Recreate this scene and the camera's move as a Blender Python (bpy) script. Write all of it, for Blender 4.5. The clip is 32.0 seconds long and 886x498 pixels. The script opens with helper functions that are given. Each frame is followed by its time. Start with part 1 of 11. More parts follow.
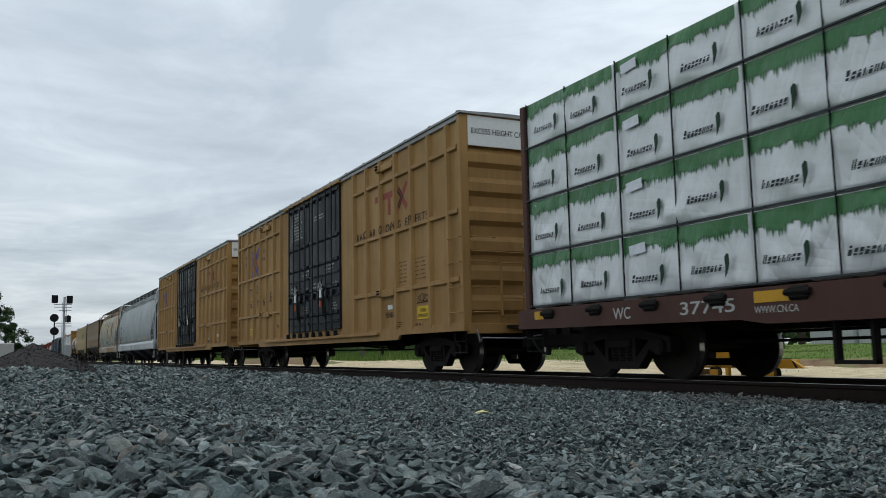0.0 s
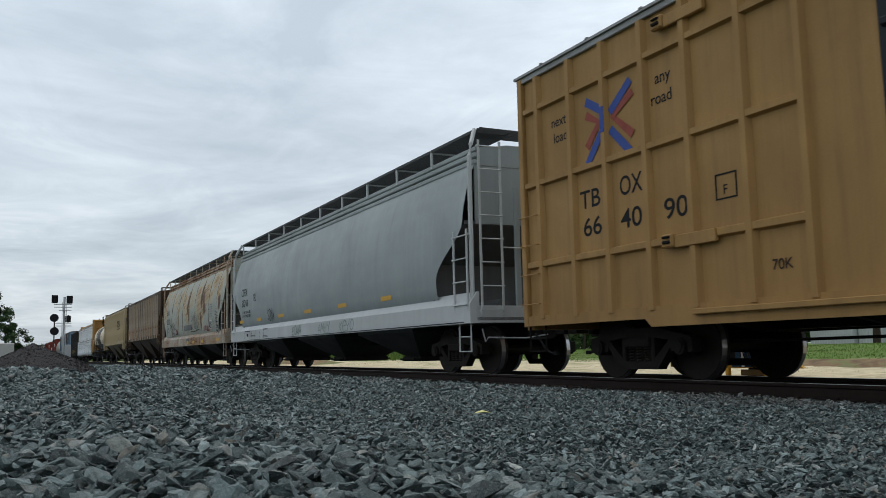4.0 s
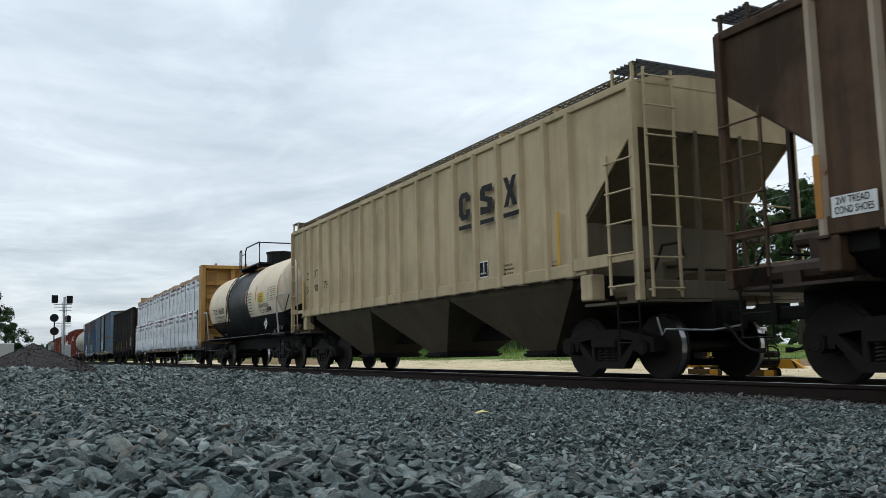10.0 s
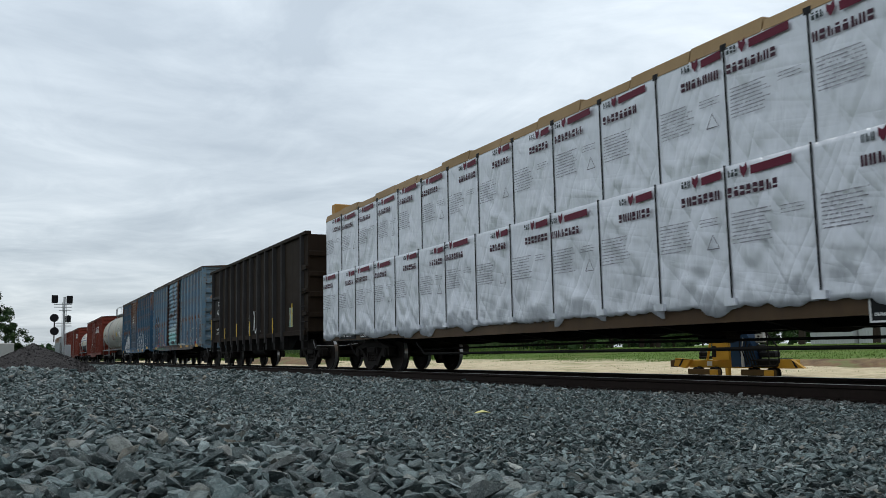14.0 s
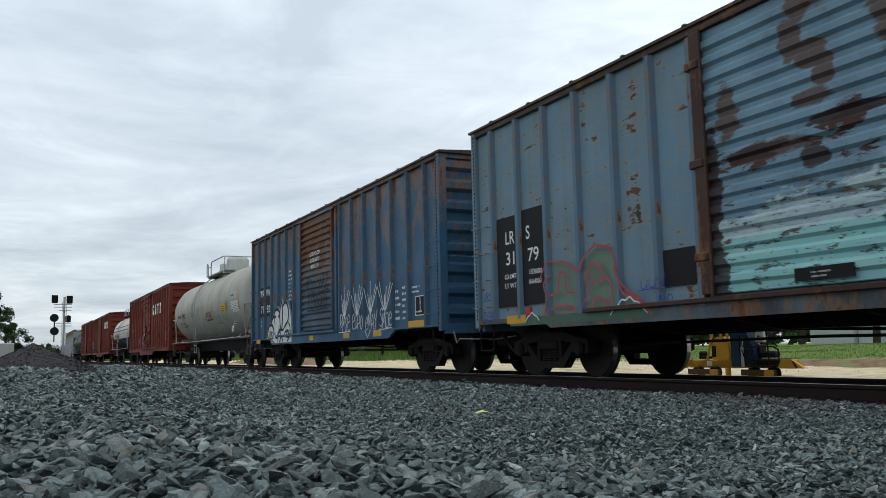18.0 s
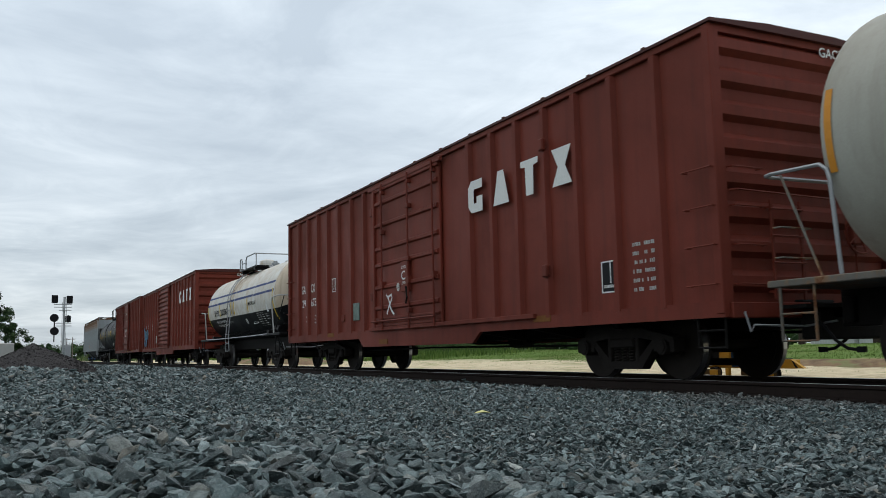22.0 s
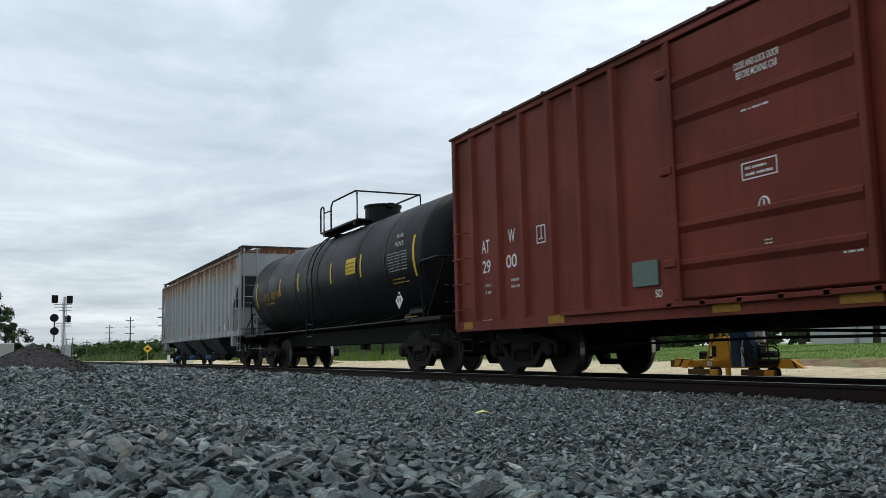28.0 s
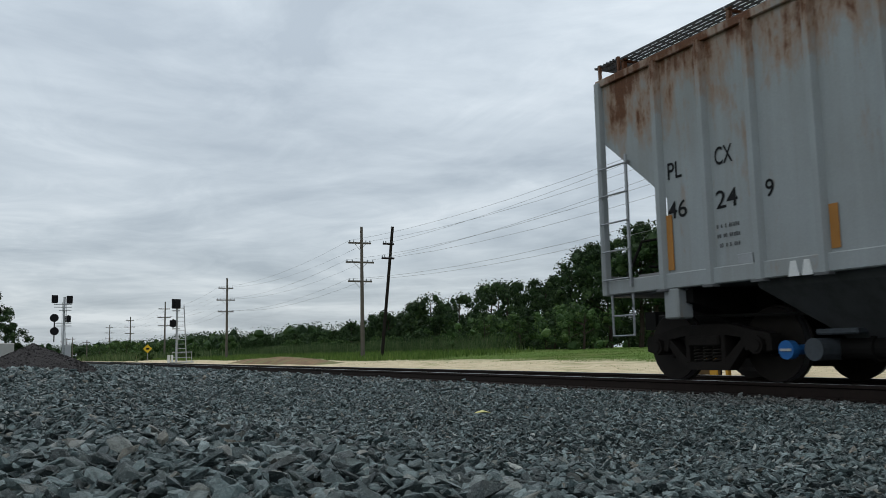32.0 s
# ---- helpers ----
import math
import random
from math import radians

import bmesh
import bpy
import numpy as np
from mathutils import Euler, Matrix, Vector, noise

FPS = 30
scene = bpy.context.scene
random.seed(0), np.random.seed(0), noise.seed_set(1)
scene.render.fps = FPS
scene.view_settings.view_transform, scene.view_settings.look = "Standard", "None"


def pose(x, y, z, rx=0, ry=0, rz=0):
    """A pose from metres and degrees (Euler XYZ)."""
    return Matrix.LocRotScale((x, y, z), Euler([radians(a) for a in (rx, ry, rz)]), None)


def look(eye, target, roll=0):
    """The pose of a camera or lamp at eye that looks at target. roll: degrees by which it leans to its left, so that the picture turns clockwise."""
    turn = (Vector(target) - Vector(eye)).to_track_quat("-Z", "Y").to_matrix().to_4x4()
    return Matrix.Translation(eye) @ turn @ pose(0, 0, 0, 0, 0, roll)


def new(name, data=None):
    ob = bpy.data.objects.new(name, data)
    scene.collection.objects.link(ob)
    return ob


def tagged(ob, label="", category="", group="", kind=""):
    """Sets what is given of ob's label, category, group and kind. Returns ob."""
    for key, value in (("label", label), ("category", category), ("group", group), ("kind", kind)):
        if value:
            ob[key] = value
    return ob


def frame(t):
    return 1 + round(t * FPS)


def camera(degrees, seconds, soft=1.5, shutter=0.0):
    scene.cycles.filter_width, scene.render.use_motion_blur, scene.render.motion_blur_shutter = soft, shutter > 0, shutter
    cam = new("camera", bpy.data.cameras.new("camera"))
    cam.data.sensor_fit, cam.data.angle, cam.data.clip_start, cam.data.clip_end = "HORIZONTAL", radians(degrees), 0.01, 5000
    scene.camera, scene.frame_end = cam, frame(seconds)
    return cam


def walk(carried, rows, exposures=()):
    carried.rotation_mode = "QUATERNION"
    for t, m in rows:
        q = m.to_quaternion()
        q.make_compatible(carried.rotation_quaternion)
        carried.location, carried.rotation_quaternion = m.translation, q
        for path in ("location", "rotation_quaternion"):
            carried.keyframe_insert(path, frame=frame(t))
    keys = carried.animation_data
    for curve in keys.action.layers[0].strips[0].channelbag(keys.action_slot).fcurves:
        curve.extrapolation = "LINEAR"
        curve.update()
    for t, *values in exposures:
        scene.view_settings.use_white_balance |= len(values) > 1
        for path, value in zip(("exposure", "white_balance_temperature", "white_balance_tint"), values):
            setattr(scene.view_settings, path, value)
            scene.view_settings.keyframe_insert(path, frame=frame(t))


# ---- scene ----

cam = camera(54.66, 32.0, soft=0.8, shutter=0.07)
EYE = pose(0, 0, 0.479, 96.748, 1.237, 63.582)
walk(cam, [(0, EYE), (32, EYE)], exposures=[(0, -0.06), (0.3, -0.16), (1, -0.14), (2, 0.05), (3, 0.0), (7, 0.04), (9, 0.16), (13, 0.08), (14.2, 0.0), (15.5, 0.06), (17, 0.16), (20, 0.06), (24, 0.06), (30, 0.12), (31, 0.06), (32, -0.2)])

# ---- sky and sun: bright overcast ----
W = bpy.data.worlds.new("overcast_sky")
scene.world = W
W.use_nodes = True
wn, wl = W.node_tree.nodes, W.node_tree.links
wn.clear()
w_out = wn.new("ShaderNodeOutputWorld")
w_bg = wn.new("ShaderNodeBackground")
w_sky = wn.new("ShaderNodeTexSky")
w_sky.sky_type = "NISHITA"
w_sky.sun_disc = False
w_sky.sun_elevation, w_sky.sun_rotation = radians(55), radians(120)
w_tc = wn.new("ShaderNodeTexCoord")
w_sep = wn.new("ShaderNodeSeparateXYZ")
wl.new(w_tc.outputs["Generated"], w_sep.inputs[0])
# cloud sheet: the direction laid out on a plane overhead
w_z = wn.new("ShaderNodeMath"); w_z.operation = "MAXIMUM"; w_z.inputs[1].default_value = 0.0
w_z2 = wn.new("ShaderNodeMath"); w_z2.operation = "ADD"; w_z2.inputs[1].default_value = 0.09
wl.new(w_sep.outputs[2], w_z.inputs[0]); wl.new(w_z.outputs[0], w_z2.inputs[0])
w_div = wn.new("ShaderNodeVectorMath"); w_div.operation = "DIVIDE"
w_cmb = wn.new("ShaderNodeCombineXYZ")
for k in range(3):
    wl.new(w_z2.outputs[0], w_cmb.inputs[k])
wl.new(w_tc.outputs["Generated"], w_div.inputs[0]); wl.new(w_cmb.outputs[0], w_div.inputs[1])


def w_noise(scale, detail, rough, dist, off, stretch):
    mp = wn.new("ShaderNodeMapping")
    mp.inputs["Location"].default_value = off
    mp.inputs["Rotation"].default_value = (0, 0, radians(-30))
    mp.inputs["Scale"].default_value = stretch
    nz = wn.new("ShaderNodeTexNoise")
    nz.inputs["Scale"].default_value, nz.inputs["Detail"].default_value = scale, detail
    nz.inputs["Roughness"].default_value, nz.inputs["Distortion"].default_value = rough, dist
    wl.new(w_div.outputs[0], mp.inputs[0]); wl.new(mp.outputs[0], nz.inputs[0])
    return nz.outputs[0]


w_a = w_noise(0.55, 7, 0.55, 0.6, (3.1, 1.7, 0), (1, 1, 0.0))
w_b = w_noise(1.9, 8, 0.6, 0.8, (7.7, 2.2, 0), (1, 1, 0.0))
w_mix = wn.new("ShaderNodeMath"); w_mix.operation = "MULTIPLY_ADD"; w_mix.inputs[1].default_value = 0.36
wl.new(w_b, w_mix.inputs[0]); wl.new(w_a, w_mix.inputs[2])
w_ramp = wn.new("ShaderNodeValToRGB")
er = w_ramp.color_ramp.elements
er[0].position, er[0].color = 0.54, (0.455, 0.52, 0.582, 1)
er[1].position, er[1].color = 0.88, (0.835, 0.90, 0.945, 1)
w_e = er.new(0.70); w_e.color = (0.61, 0.68, 0.738, 1)
wl.new(w_mix.outputs[0], w_ramp.inputs[0])
w_scale = wn.new("ShaderNodeVectorMath"); w_scale.operation = "SCALE"; w_scale.inputs[3].default_value = 0.10
wl.new(w_sky.outputs[0], w_scale.inputs[0])
w_fin = wn.new("ShaderNodeMixRGB"); w_fin.inputs[0].default_value = 0.88
wl.new(w_scale.outputs[0], w_fin.inputs[1]); wl.new(w_ramp.outputs[0], w_fin.inputs[2])
# brighter towards the zenith, as under thin overcast
w_up = wn.new("ShaderNodeMapRange")
w_up.inputs[1].default_value, w_up.inputs[2].default_value = 0.06, 0.36
w_up.inputs[3].default_value, w_up.inputs[4].default_value = 0.98, 1.36
wl.new(w_sep.outputs[2], w_up.inputs[0])
w_lift = wn.new("ShaderNodeVectorMath"); w_lift.operation = "SCALE"
wl.new(w_fin.outputs[0], w_lift.inputs[0]); wl.new(w_up.outputs[0], w_lift.inputs[3])
wl.new(w_lift.outputs[0], w_bg.inputs[0])
w_bg.inputs[1].default_value = 1.0
wl.new(w_bg.outputs[0], w_out.inputs[0])

sun = new("sun", bpy.data.lights.new("sun", "SUN"))
sun.data.energy, sun.data.angle, sun.data.color = 1.0, radians(30), (1.0, 0.96, 0.9)
sun.matrix_world = look((-25, 4, 80), (0, 0, 0))

# ---- building helpers ----
rng = np.random.default_rng(7)


class MB:
    """Gathers vertices and faces of one mesh."""

    def __init__(self):
        self.v, self.f = [], []

    def add(self, vs, fs):
        n = len(self.v)
        self.v += [tuple(p) for p in vs]
        self.f += [tuple(n + i for i in q) for q in fs]
        return self

    def box(self, x0, x1, y0, y1, z0, z1, c=0.0):
        if c <= 0:
            return self.add([(x, y, z) for x in (x0, x1) for y in (y0, y1) for z in (z0, z1)],
                            [(0, 1, 3, 2), (4, 6, 7, 5), (0, 4, 5, 1), (2, 3, 7, 6), (0, 2, 6, 4), (1, 5, 7, 3)])
        c = min(c, (x1 - x0) * 0.45, (y1 - y0) * 0.45, (z1 - z0) * 0.45)
        vs, ix = [], {}
        for i, x in enumerate((x0, x1)):
            for j, y in enumerate((y0, y1)):
                for k, z in enumerate((z0, z1)):
                    sx, sy, sz = (1 - 2 * i) * c, (1 - 2 * j) * c, (1 - 2 * k) * c
                    for a, p in enumerate(((x, y + sy, z + sz), (x + sx, y, z + sz), (x + sx, y + sy, z))):
                        ix[i, j, k, a] = len(vs)
                        vs.append(p)
        fs = []
        for i in (0, 1):
            fs.append([ix[i, j, k, 0] for j, k in ((0, 0), (0, 1), (1, 1), (1, 0))][::1 if i == 0 else -1])
            fs.append([ix[j, i, k, 1] for j, k in ((0, 0), (1, 0), (1, 1), (0, 1))][::1 if i == 0 else -1])
            fs.append([ix[j, k, i, 2] for j, k in ((0, 0), (0, 1), (1, 1), (1, 0))][::1 if i == 0 else -1])
        for a in (0, 1):
            for b in (0, 1):
                fs.append([ix[0, a, b, 1], ix[1, a, b, 1], ix[1, a, b, 2], ix[0, a, b, 2]][::1 if (a + b) % 2 == 0 else -1])
                fs.append([ix[a, 0, b, 0], ix[a, 0, b, 2], ix[a, 1, b, 2], ix[a, 1, b, 0]][::1 if (a + b) % 2 == 0 else -1])
                fs.append([ix[a, b, 0, 0], ix[a, b, 1, 0], ix[a, b, 1, 1], ix[a, b, 0, 1]][::1 if (a + b) % 2 == 0 else -1])
                for k in (0, 1):
                    fs.append([ix[a, b, k, 0], ix[a, b, k, 1], ix[a, b, k, 2]][::1 if (a + b + k) % 2 == 0 else -1])
        return self.add(vs, fs)

    def tube(self, pts, r, seg=6, closed=False):
        pts = [Vector(p) for p in pts]
        n, rings = len(pts), []
        for i, p in enumerate(pts):
            if closed:
                d = pts[(i + 1) % n] - pts[i - 1]
            else:
                d = pts[min(i + 1, n - 1)] - pts[max(i - 1, 0)]
            d.normalize()
            u = d.cross(Vector((0, 0, 1)))
            if u.length < 0.05:
                u = d.cross(Vector((0, 1, 0)))
            u.normalize()
            w = d.cross(u)
            rings.append([p + r * (math.cos(2 * math.pi * k / seg) * u + math.sin(2 * math.pi * k / seg) * w) for k in range(seg)])
        vs = [q for g in rings for q in g]
        fs = []
        for i in range(n if closed else n - 1):
            for k in range(seg):
                a, b = i * seg + k, i * seg + (k + 1) % seg
                c, d = ((i + 1) % n) * seg + (k + 1) % seg, ((i + 1) % n) * seg + k
                fs.append((a, b, c, d))
        if not closed:
            fs += [tuple(range(seg))[::-1], tuple((n - 1) * seg + k for k in range(seg))]
        return self.add(vs, fs)

    def cyl(self, p0, p1, r, seg=12, r1=None):
        a, b = Vector(p0), Vector(p1)
        d = (b - a).normalized()
        u = d.cross(Vector((0, 0, 1)) if abs(d.z) < 0.9 else Vector((1, 0, 0))).normalized()
        w = d.cross(u)
        r1 = r if r1 is None else r1
        ang = [2 * math.pi * k / seg for k in range(seg)]
        vs = [a + r * (math.cos(t) * u + math.sin(t) * w) for t in ang] + [b + r1 * (math.cos(t) * u + math.sin(t) * w) for t in ang]
        fs = [(k, (k + 1) % seg, seg + (k + 1) % seg, seg + k) for k in range(seg)]
        fs += [tuple(range(seg))[::-1], tuple(range(seg, 2 * seg))]
        return self.add(vs, fs)

    def prism(self, prof, axis, a, b):
        """A closed outline (two coordinates each) drawn out along an axis from a to b."""
        put = {"x": lambda p, t: (t, p[0], p[1]), "y": lambda p, t: (p[0], t, p[1]), "z": lambda p, t: (p[0], p[1], t)}[axis]
        n = len(prof)
        vs = [put(p, a) for p in prof] + [put(p, b) for p in prof]
        fs = [(k, (k + 1) % n, n + (k + 1) % n, n + k) for k in range(n)] + [tuple(range(n))[::-1], tuple(range(n, 2 * n))]
        return self.add(vs, fs)

    def loft(self, rings, cap=True, closed=True):
        n = len(rings[0])
        vs = [p for g in rings for p in g]
        fs = []
        for i in range(len(rings) - 1):
            for k in range(n if closed else n - 1):
                fs.append((i * n + k, i * n + (k + 1) % n, (i + 1) * n + (k + 1) % n, (i + 1) * n + k))
        if cap:
            fs += [tuple(range(n))[::-1], tuple((len(rings) - 1) * n + k for k in range(n))]
        return self.add(vs, fs)


def mesh_of(name, mb, mat, smooth=False):
    me = bpy.data.meshes.new(name)
    me.from_pydata(mb.v, [], mb.f)
    if smooth:
        me.polygons.foreach_set("use_smooth", [True] * len(me.polygons))
    bm = bmesh.new(); bm.from_mesh(me)
    bmesh.ops.recalc_face_normals(bm, faces=bm.faces[:])
    bm.to_mesh(me); bm.free()
    me.materials.append(mat)
    return me


def part(name, mb, mat, parent, label="", smooth=False):
    ob = new(name, mesh_of(name, mb, mat, smooth) if isinstance(mb, MB) else mb)
    ob.parent = parent
    return tagged(ob, label)


def at(ob, x, y, z, rx=0, ry=0, rz=0):
    ob.matrix_basis = pose(x, y, z, rx, ry, rz)
    return ob


def thing(name, label, category, m=None, group="", kind=""):
    ob = new(name)
    ob.empty_display_size = 0.3
    if m is not None:
        ob.matrix_basis = m
    return tagged(ob, label, category, group, kind)


# ---- materials ----
def nodes_of(name):
    m = bpy.data.materials.new(name)
    m.use_nodes = True
    nt = m.node_tree
    return m, nt, nt.nodes["Principled BSDF"]


def tex_noise(nt, scale, detail=4, rough=0.55, stretch=(1, 1, 1), dist=0.0):
    tc = nt.nodes.get("tc") or nt.nodes.new("ShaderNodeTexCoord")
    tc.name = "tc"
    mp = nt.nodes.new("ShaderNodeMapping")
    mp.inputs["Scale"].default_value = stretch
    nt.links.new(tc.outputs["Object"], mp.inputs[0])
    nz = nt.nodes.new("ShaderNodeTexNoise")
    nz.inputs["Scale"].default_value, nz.inputs["Detail"].default_value = scale, detail
    nz.inputs["Roughness"].default_value, nz.inputs["Distortion"].default_value = rough, dist
    nt.links.new(mp.outputs[0], nz.inputs[0])
    return nz.outputs[0]


def ramp(nt, fac, a, b, lo=(0, 0, 0, 1), hi=(1, 1, 1, 1)):
    r = nt.nodes.new("ShaderNodeValToRGB")
    e = r.color_ramp.elements
    e[0].position, e[0].color, e[1].position, e[1].color = a, lo, b, hi
    nt.links.new(fac, r.inputs[0])
    return r.outputs[0]


def mixc(nt, fac, a, b, kind="MIX"):
    n = nt.nodes.new("ShaderNodeMixRGB")
    n.blend_type = kind
    for k, x in ((0, fac), (1, a), (2, b)):
        if isinstance(x, (int, float)):
            n.inputs[k].default_value = x
        elif isinstance(x, tuple):
            n.inputs[k].default_value = (*x, 1) if len(x) == 3 else x
        else:
            nt.links.new(x, n.inputs[k])
    return n.outputs[0]


def mathn(nt, op, a, b):
    n = nt.nodes.new("ShaderNodeMath")
    n.operation = op
    for k, x in ((0, a), (1, b)):
        if isinstance(x, (int, float)):
            n.inputs[k].default_value = x
        else:
            nt.links.new(x, n.inputs[k])
    return n.outputs[0]


def bump(nt, bsdf, height, strength, distance):
    b = nt.nodes.new("ShaderNodeBump")
    b.inputs["Strength"].default_value, b.inputs["Distance"].default_value = strength, distance
    nt.links.new(height, b.inputs["Height"])
    nt.links.new(b.outputs[0], bsdf.inputs["Normal"])


RUST = (0.165, 0.056, 0.014)
RUST2 = (0.050, 0.017, 0.008)


def lobes(nt, spots):
    """Sum of soft elliptical spots (x, z, half width, half height, weight) on the side of a car."""
    tc = nt.nodes.get("tc")
    total = None
    for x, z, rx, rz, a in spots:
        mp = nt.nodes.new("ShaderNodeVectorMath"); mp.operation = "MULTIPLY_ADD"
        mp.inputs[1].default_value, mp.inputs[2].default_value = (1 / rx, 0, 1 / rz), (-x / rx, 0, -z / rz)
        nt.links.new(tc.outputs["Object"], mp.inputs[0])
        ln = nt.nodes.new("ShaderNodeVectorMath"); ln.operation = "LENGTH"
        nt.links.new(mp.outputs[0], ln.inputs[0])
        mr = nt.nodes.new("ShaderNodeMapRange"); mr.interpolation_type = "SMOOTHSTEP"
        mr.inputs[1].default_value, mr.inputs[2].default_value = 0.15, 1.25
        mr.inputs[3].default_value, mr.inputs[4].default_value = a, 0.0
        nt.links.new(ln.outputs[1], mr.inputs[0])
        total = mr.outputs[0] if total is None else mathn(nt, "MAXIMUM", total, mr.outputs[0])
    return total


def paint(name, col, dirt=(0.05, 0.045, 0.04), dirt_amt=0.45, streak=0.35, rust=0.0, rough=0.55, metal=0.0, zband=None, spec=0.22, flakes=(1.2, 1.2, 0.55), soft=0.0, spots_at=None, patch=(0.35, 0.8), halo=(0.29, 0.125, 0.032)):
    """Weathered paint on steel: large stains, vertical runs, rust patches and fine grain. zband: (z from, z to) where the rust is thickest."""
    m, nt, b = nodes_of(name)
    big = tex_noise(nt, 0.55, 6, 0.6, (1, 1, 1), 0.4)
    runs = tex_noise(nt, 1.0, 5, 0.6, (5.5, 5.5, 0.35), 0.1)
    fine = tex_noise(nt, 38, 3, 0.6)
    c = mixc(nt, ramp(nt, big, *patch, (0, 0, 0, 1), (dirt_amt,) * 3 + (1,)), col, dirt)
    c = mixc(nt, ramp(nt, runs, 0.48, 0.78, (0, 0, 0, 1), (streak,) * 3 + (1,)), c, dirt)
    c = mixc(nt, ramp(nt, runs, 0.22, 0.42, (0.16, 0.16, 0.16, 1), (0, 0, 0, 1)), c, tuple(min(1, x * 1.5 + 0.03) for x in col))
    c = mixc(nt, ramp(nt, fine, 0.3, 0.75, (0, 0, 0, 1), (0.22, 0.22, 0.22, 1)), c, tuple(x * 0.6 for x in col))
    if rust > 0:
        spots = tex_noise(nt, 1.3, 9, 0.66, (1.5, 1.5, 0.75), 0.3)
        flake = tex_noise(nt, 7.0, 7, 0.7, flakes, 0.2)
        share = 0.30 if spots_at else 0.72 if soft else 0.52
        k = mathn(nt, "ADD", mathn(nt, "MULTIPLY", spots, share), mathn(nt, "MULTIPLY", flake, 0.95 - share))
        if spots_at:
            k = mathn(nt, "ADD", k, mathn(nt, "MULTIPLY", lobes(nt, spots_at), 0.132))
        k = mathn(nt, "ADD", k, mathn(nt, "MULTIPLY", runs, 0.25))
        if zband:
            tc = nt.nodes["tc"]
            sp = nt.nodes.new("ShaderNodeSeparateXYZ")
            nt.links.new(tc.outputs["Object"], sp.inputs[0])
            mr = nt.nodes.new("ShaderNodeMapRange")
            mr.inputs[1].default_value, mr.inputs[2].default_value = zband
            mr.inputs[3].default_value, mr.inputs[4].default_value = -0.12, 0.13
            nt.links.new(sp.outputs[2], mr.inputs[0])
            k = mathn(nt, "ADD", k, mr.outputs[0])
        hole = 0.74 - 0.22 * rust
        tint = mixc(nt, fine, RUST, RUST2)
        if spots_at:
            tint = mixc(nt, ramp(nt, tex_noise(nt, 4.5, 5, 0.65), 0.42, 0.6), tint, (0.035, 0.016, 0.011))
        c = mixc(nt, ramp(nt, k, hole - (0.11 if spots_at else 0.07) - 0.5 * soft, hole + 0.3 * soft, (0, 0, 0, 1), (0.5 + soft,) * 3 + (1,)), c, halo)
        c = mixc(nt, ramp(nt, k, hole + 0.2 * soft, hole + 0.022 + soft, (0, 0, 0, 1), (0.95, 0.95, 0.95, 1)), c, tint)
    nt.links.new(c, b.inputs["Base Color"])
    b.inputs["Specular IOR Level"].default_value = spec
    nt.links.new(ramp(nt, big, 0.3, 0.8, (rough - 0.1,) * 3 + (1,), (min(1, rough + 0.2),) * 3 + (1,)), b.inputs["Roughness"])
    b.inputs["Metallic"].default_value = metal
    bump(nt, b, mathn(nt, "ADD", mathn(nt, "MULTIPLY", fine, 0.25), tex_noise(nt, 1.6, 3)), 0.35, 0.012)
    return m


def plain(name, col, rough=0.6, metal=0.0, var=0.3, scale=12):
    m, nt, b = nodes_of(name)
    b.inputs["Specular IOR Level"].default_value = 0.5 if metal > 0.4 else 0.15
    n = tex_noise(nt, scale, 4, 0.6)
    c = mixc(nt, ramp(nt, n, 0.3, 0.75, (0, 0, 0, 1), (var,) * 3 + (1,)), col, tuple(x * 0.45 for x in col))
    nt.links.new(c, b.inputs["Base Color"])
    b.inputs["Roughness"].default_value, b.inputs["Metallic"].default_value = rough, metal
    bump(nt, b, n, 0.2, 0.004)
    return m


M_YELLOW = paint("yellow_boxcar_paint", (0.365, 0.205, 0.068), dirt=(0.11, 0.066, 0.034), dirt_amt=0.5, streak=0.42)
M_BLACKDOOR = paint("black_door_paint", (0.008, 0.010, 0.014), dirt=(0.03, 0.028, 0.026), dirt_amt=0.12, streak=0.12, rough=0.45)
M_RED = paint("oxide_red_paint", (0.172, 0.033, 0.020), dirt=(0.055, 0.020, 0.014), dirt_amt=0.5, streak=0.45, spec=0.14, patch=(0.42, 0.70))
M_RED2 = paint("dull_red_paint", (0.165, 0.033, 0.021), dirt=(0.05, 0.020, 0.014), dirt_amt=0.6, streak=0.5, spec=0.14, patch=(0.42, 0.68))
BLUE_RUST = ((2.0, 1.8, 0.35, 0.6, 0.8), (3.05, 1.6, 0.45, 0.9, 1.0), (4.65, 1.9, 0.45, 1.0, 1.1), (4.75, 1.3, 0.4, 0.5, 1.0), (4.5, 3.1, 0.2, 0.3, 0.9), (5.6, 2.9, 0.12, 0.28, 1.0), (5.8, 2.7, 0.15, 0.22, 0.9), (5.75, 1.8, 0.4, 0.7, 0.9), (3.75, 1.4, 0.4, 0.5, 0.85),
             (3.75, 2.75, 0.1, 0.14, 0.9), (-3.1, 2.5, 0.25, 0.6, 0.8), (-3.05, 3.55, 0.2, 0.3, 0.8), (1.62, 2.6, 0.25, 1.4, 0.65), (6.9, 1.6, 0.5, 0.9, 0.7), (-3.9, 3.6, 0.2, 0.3, 0.6))
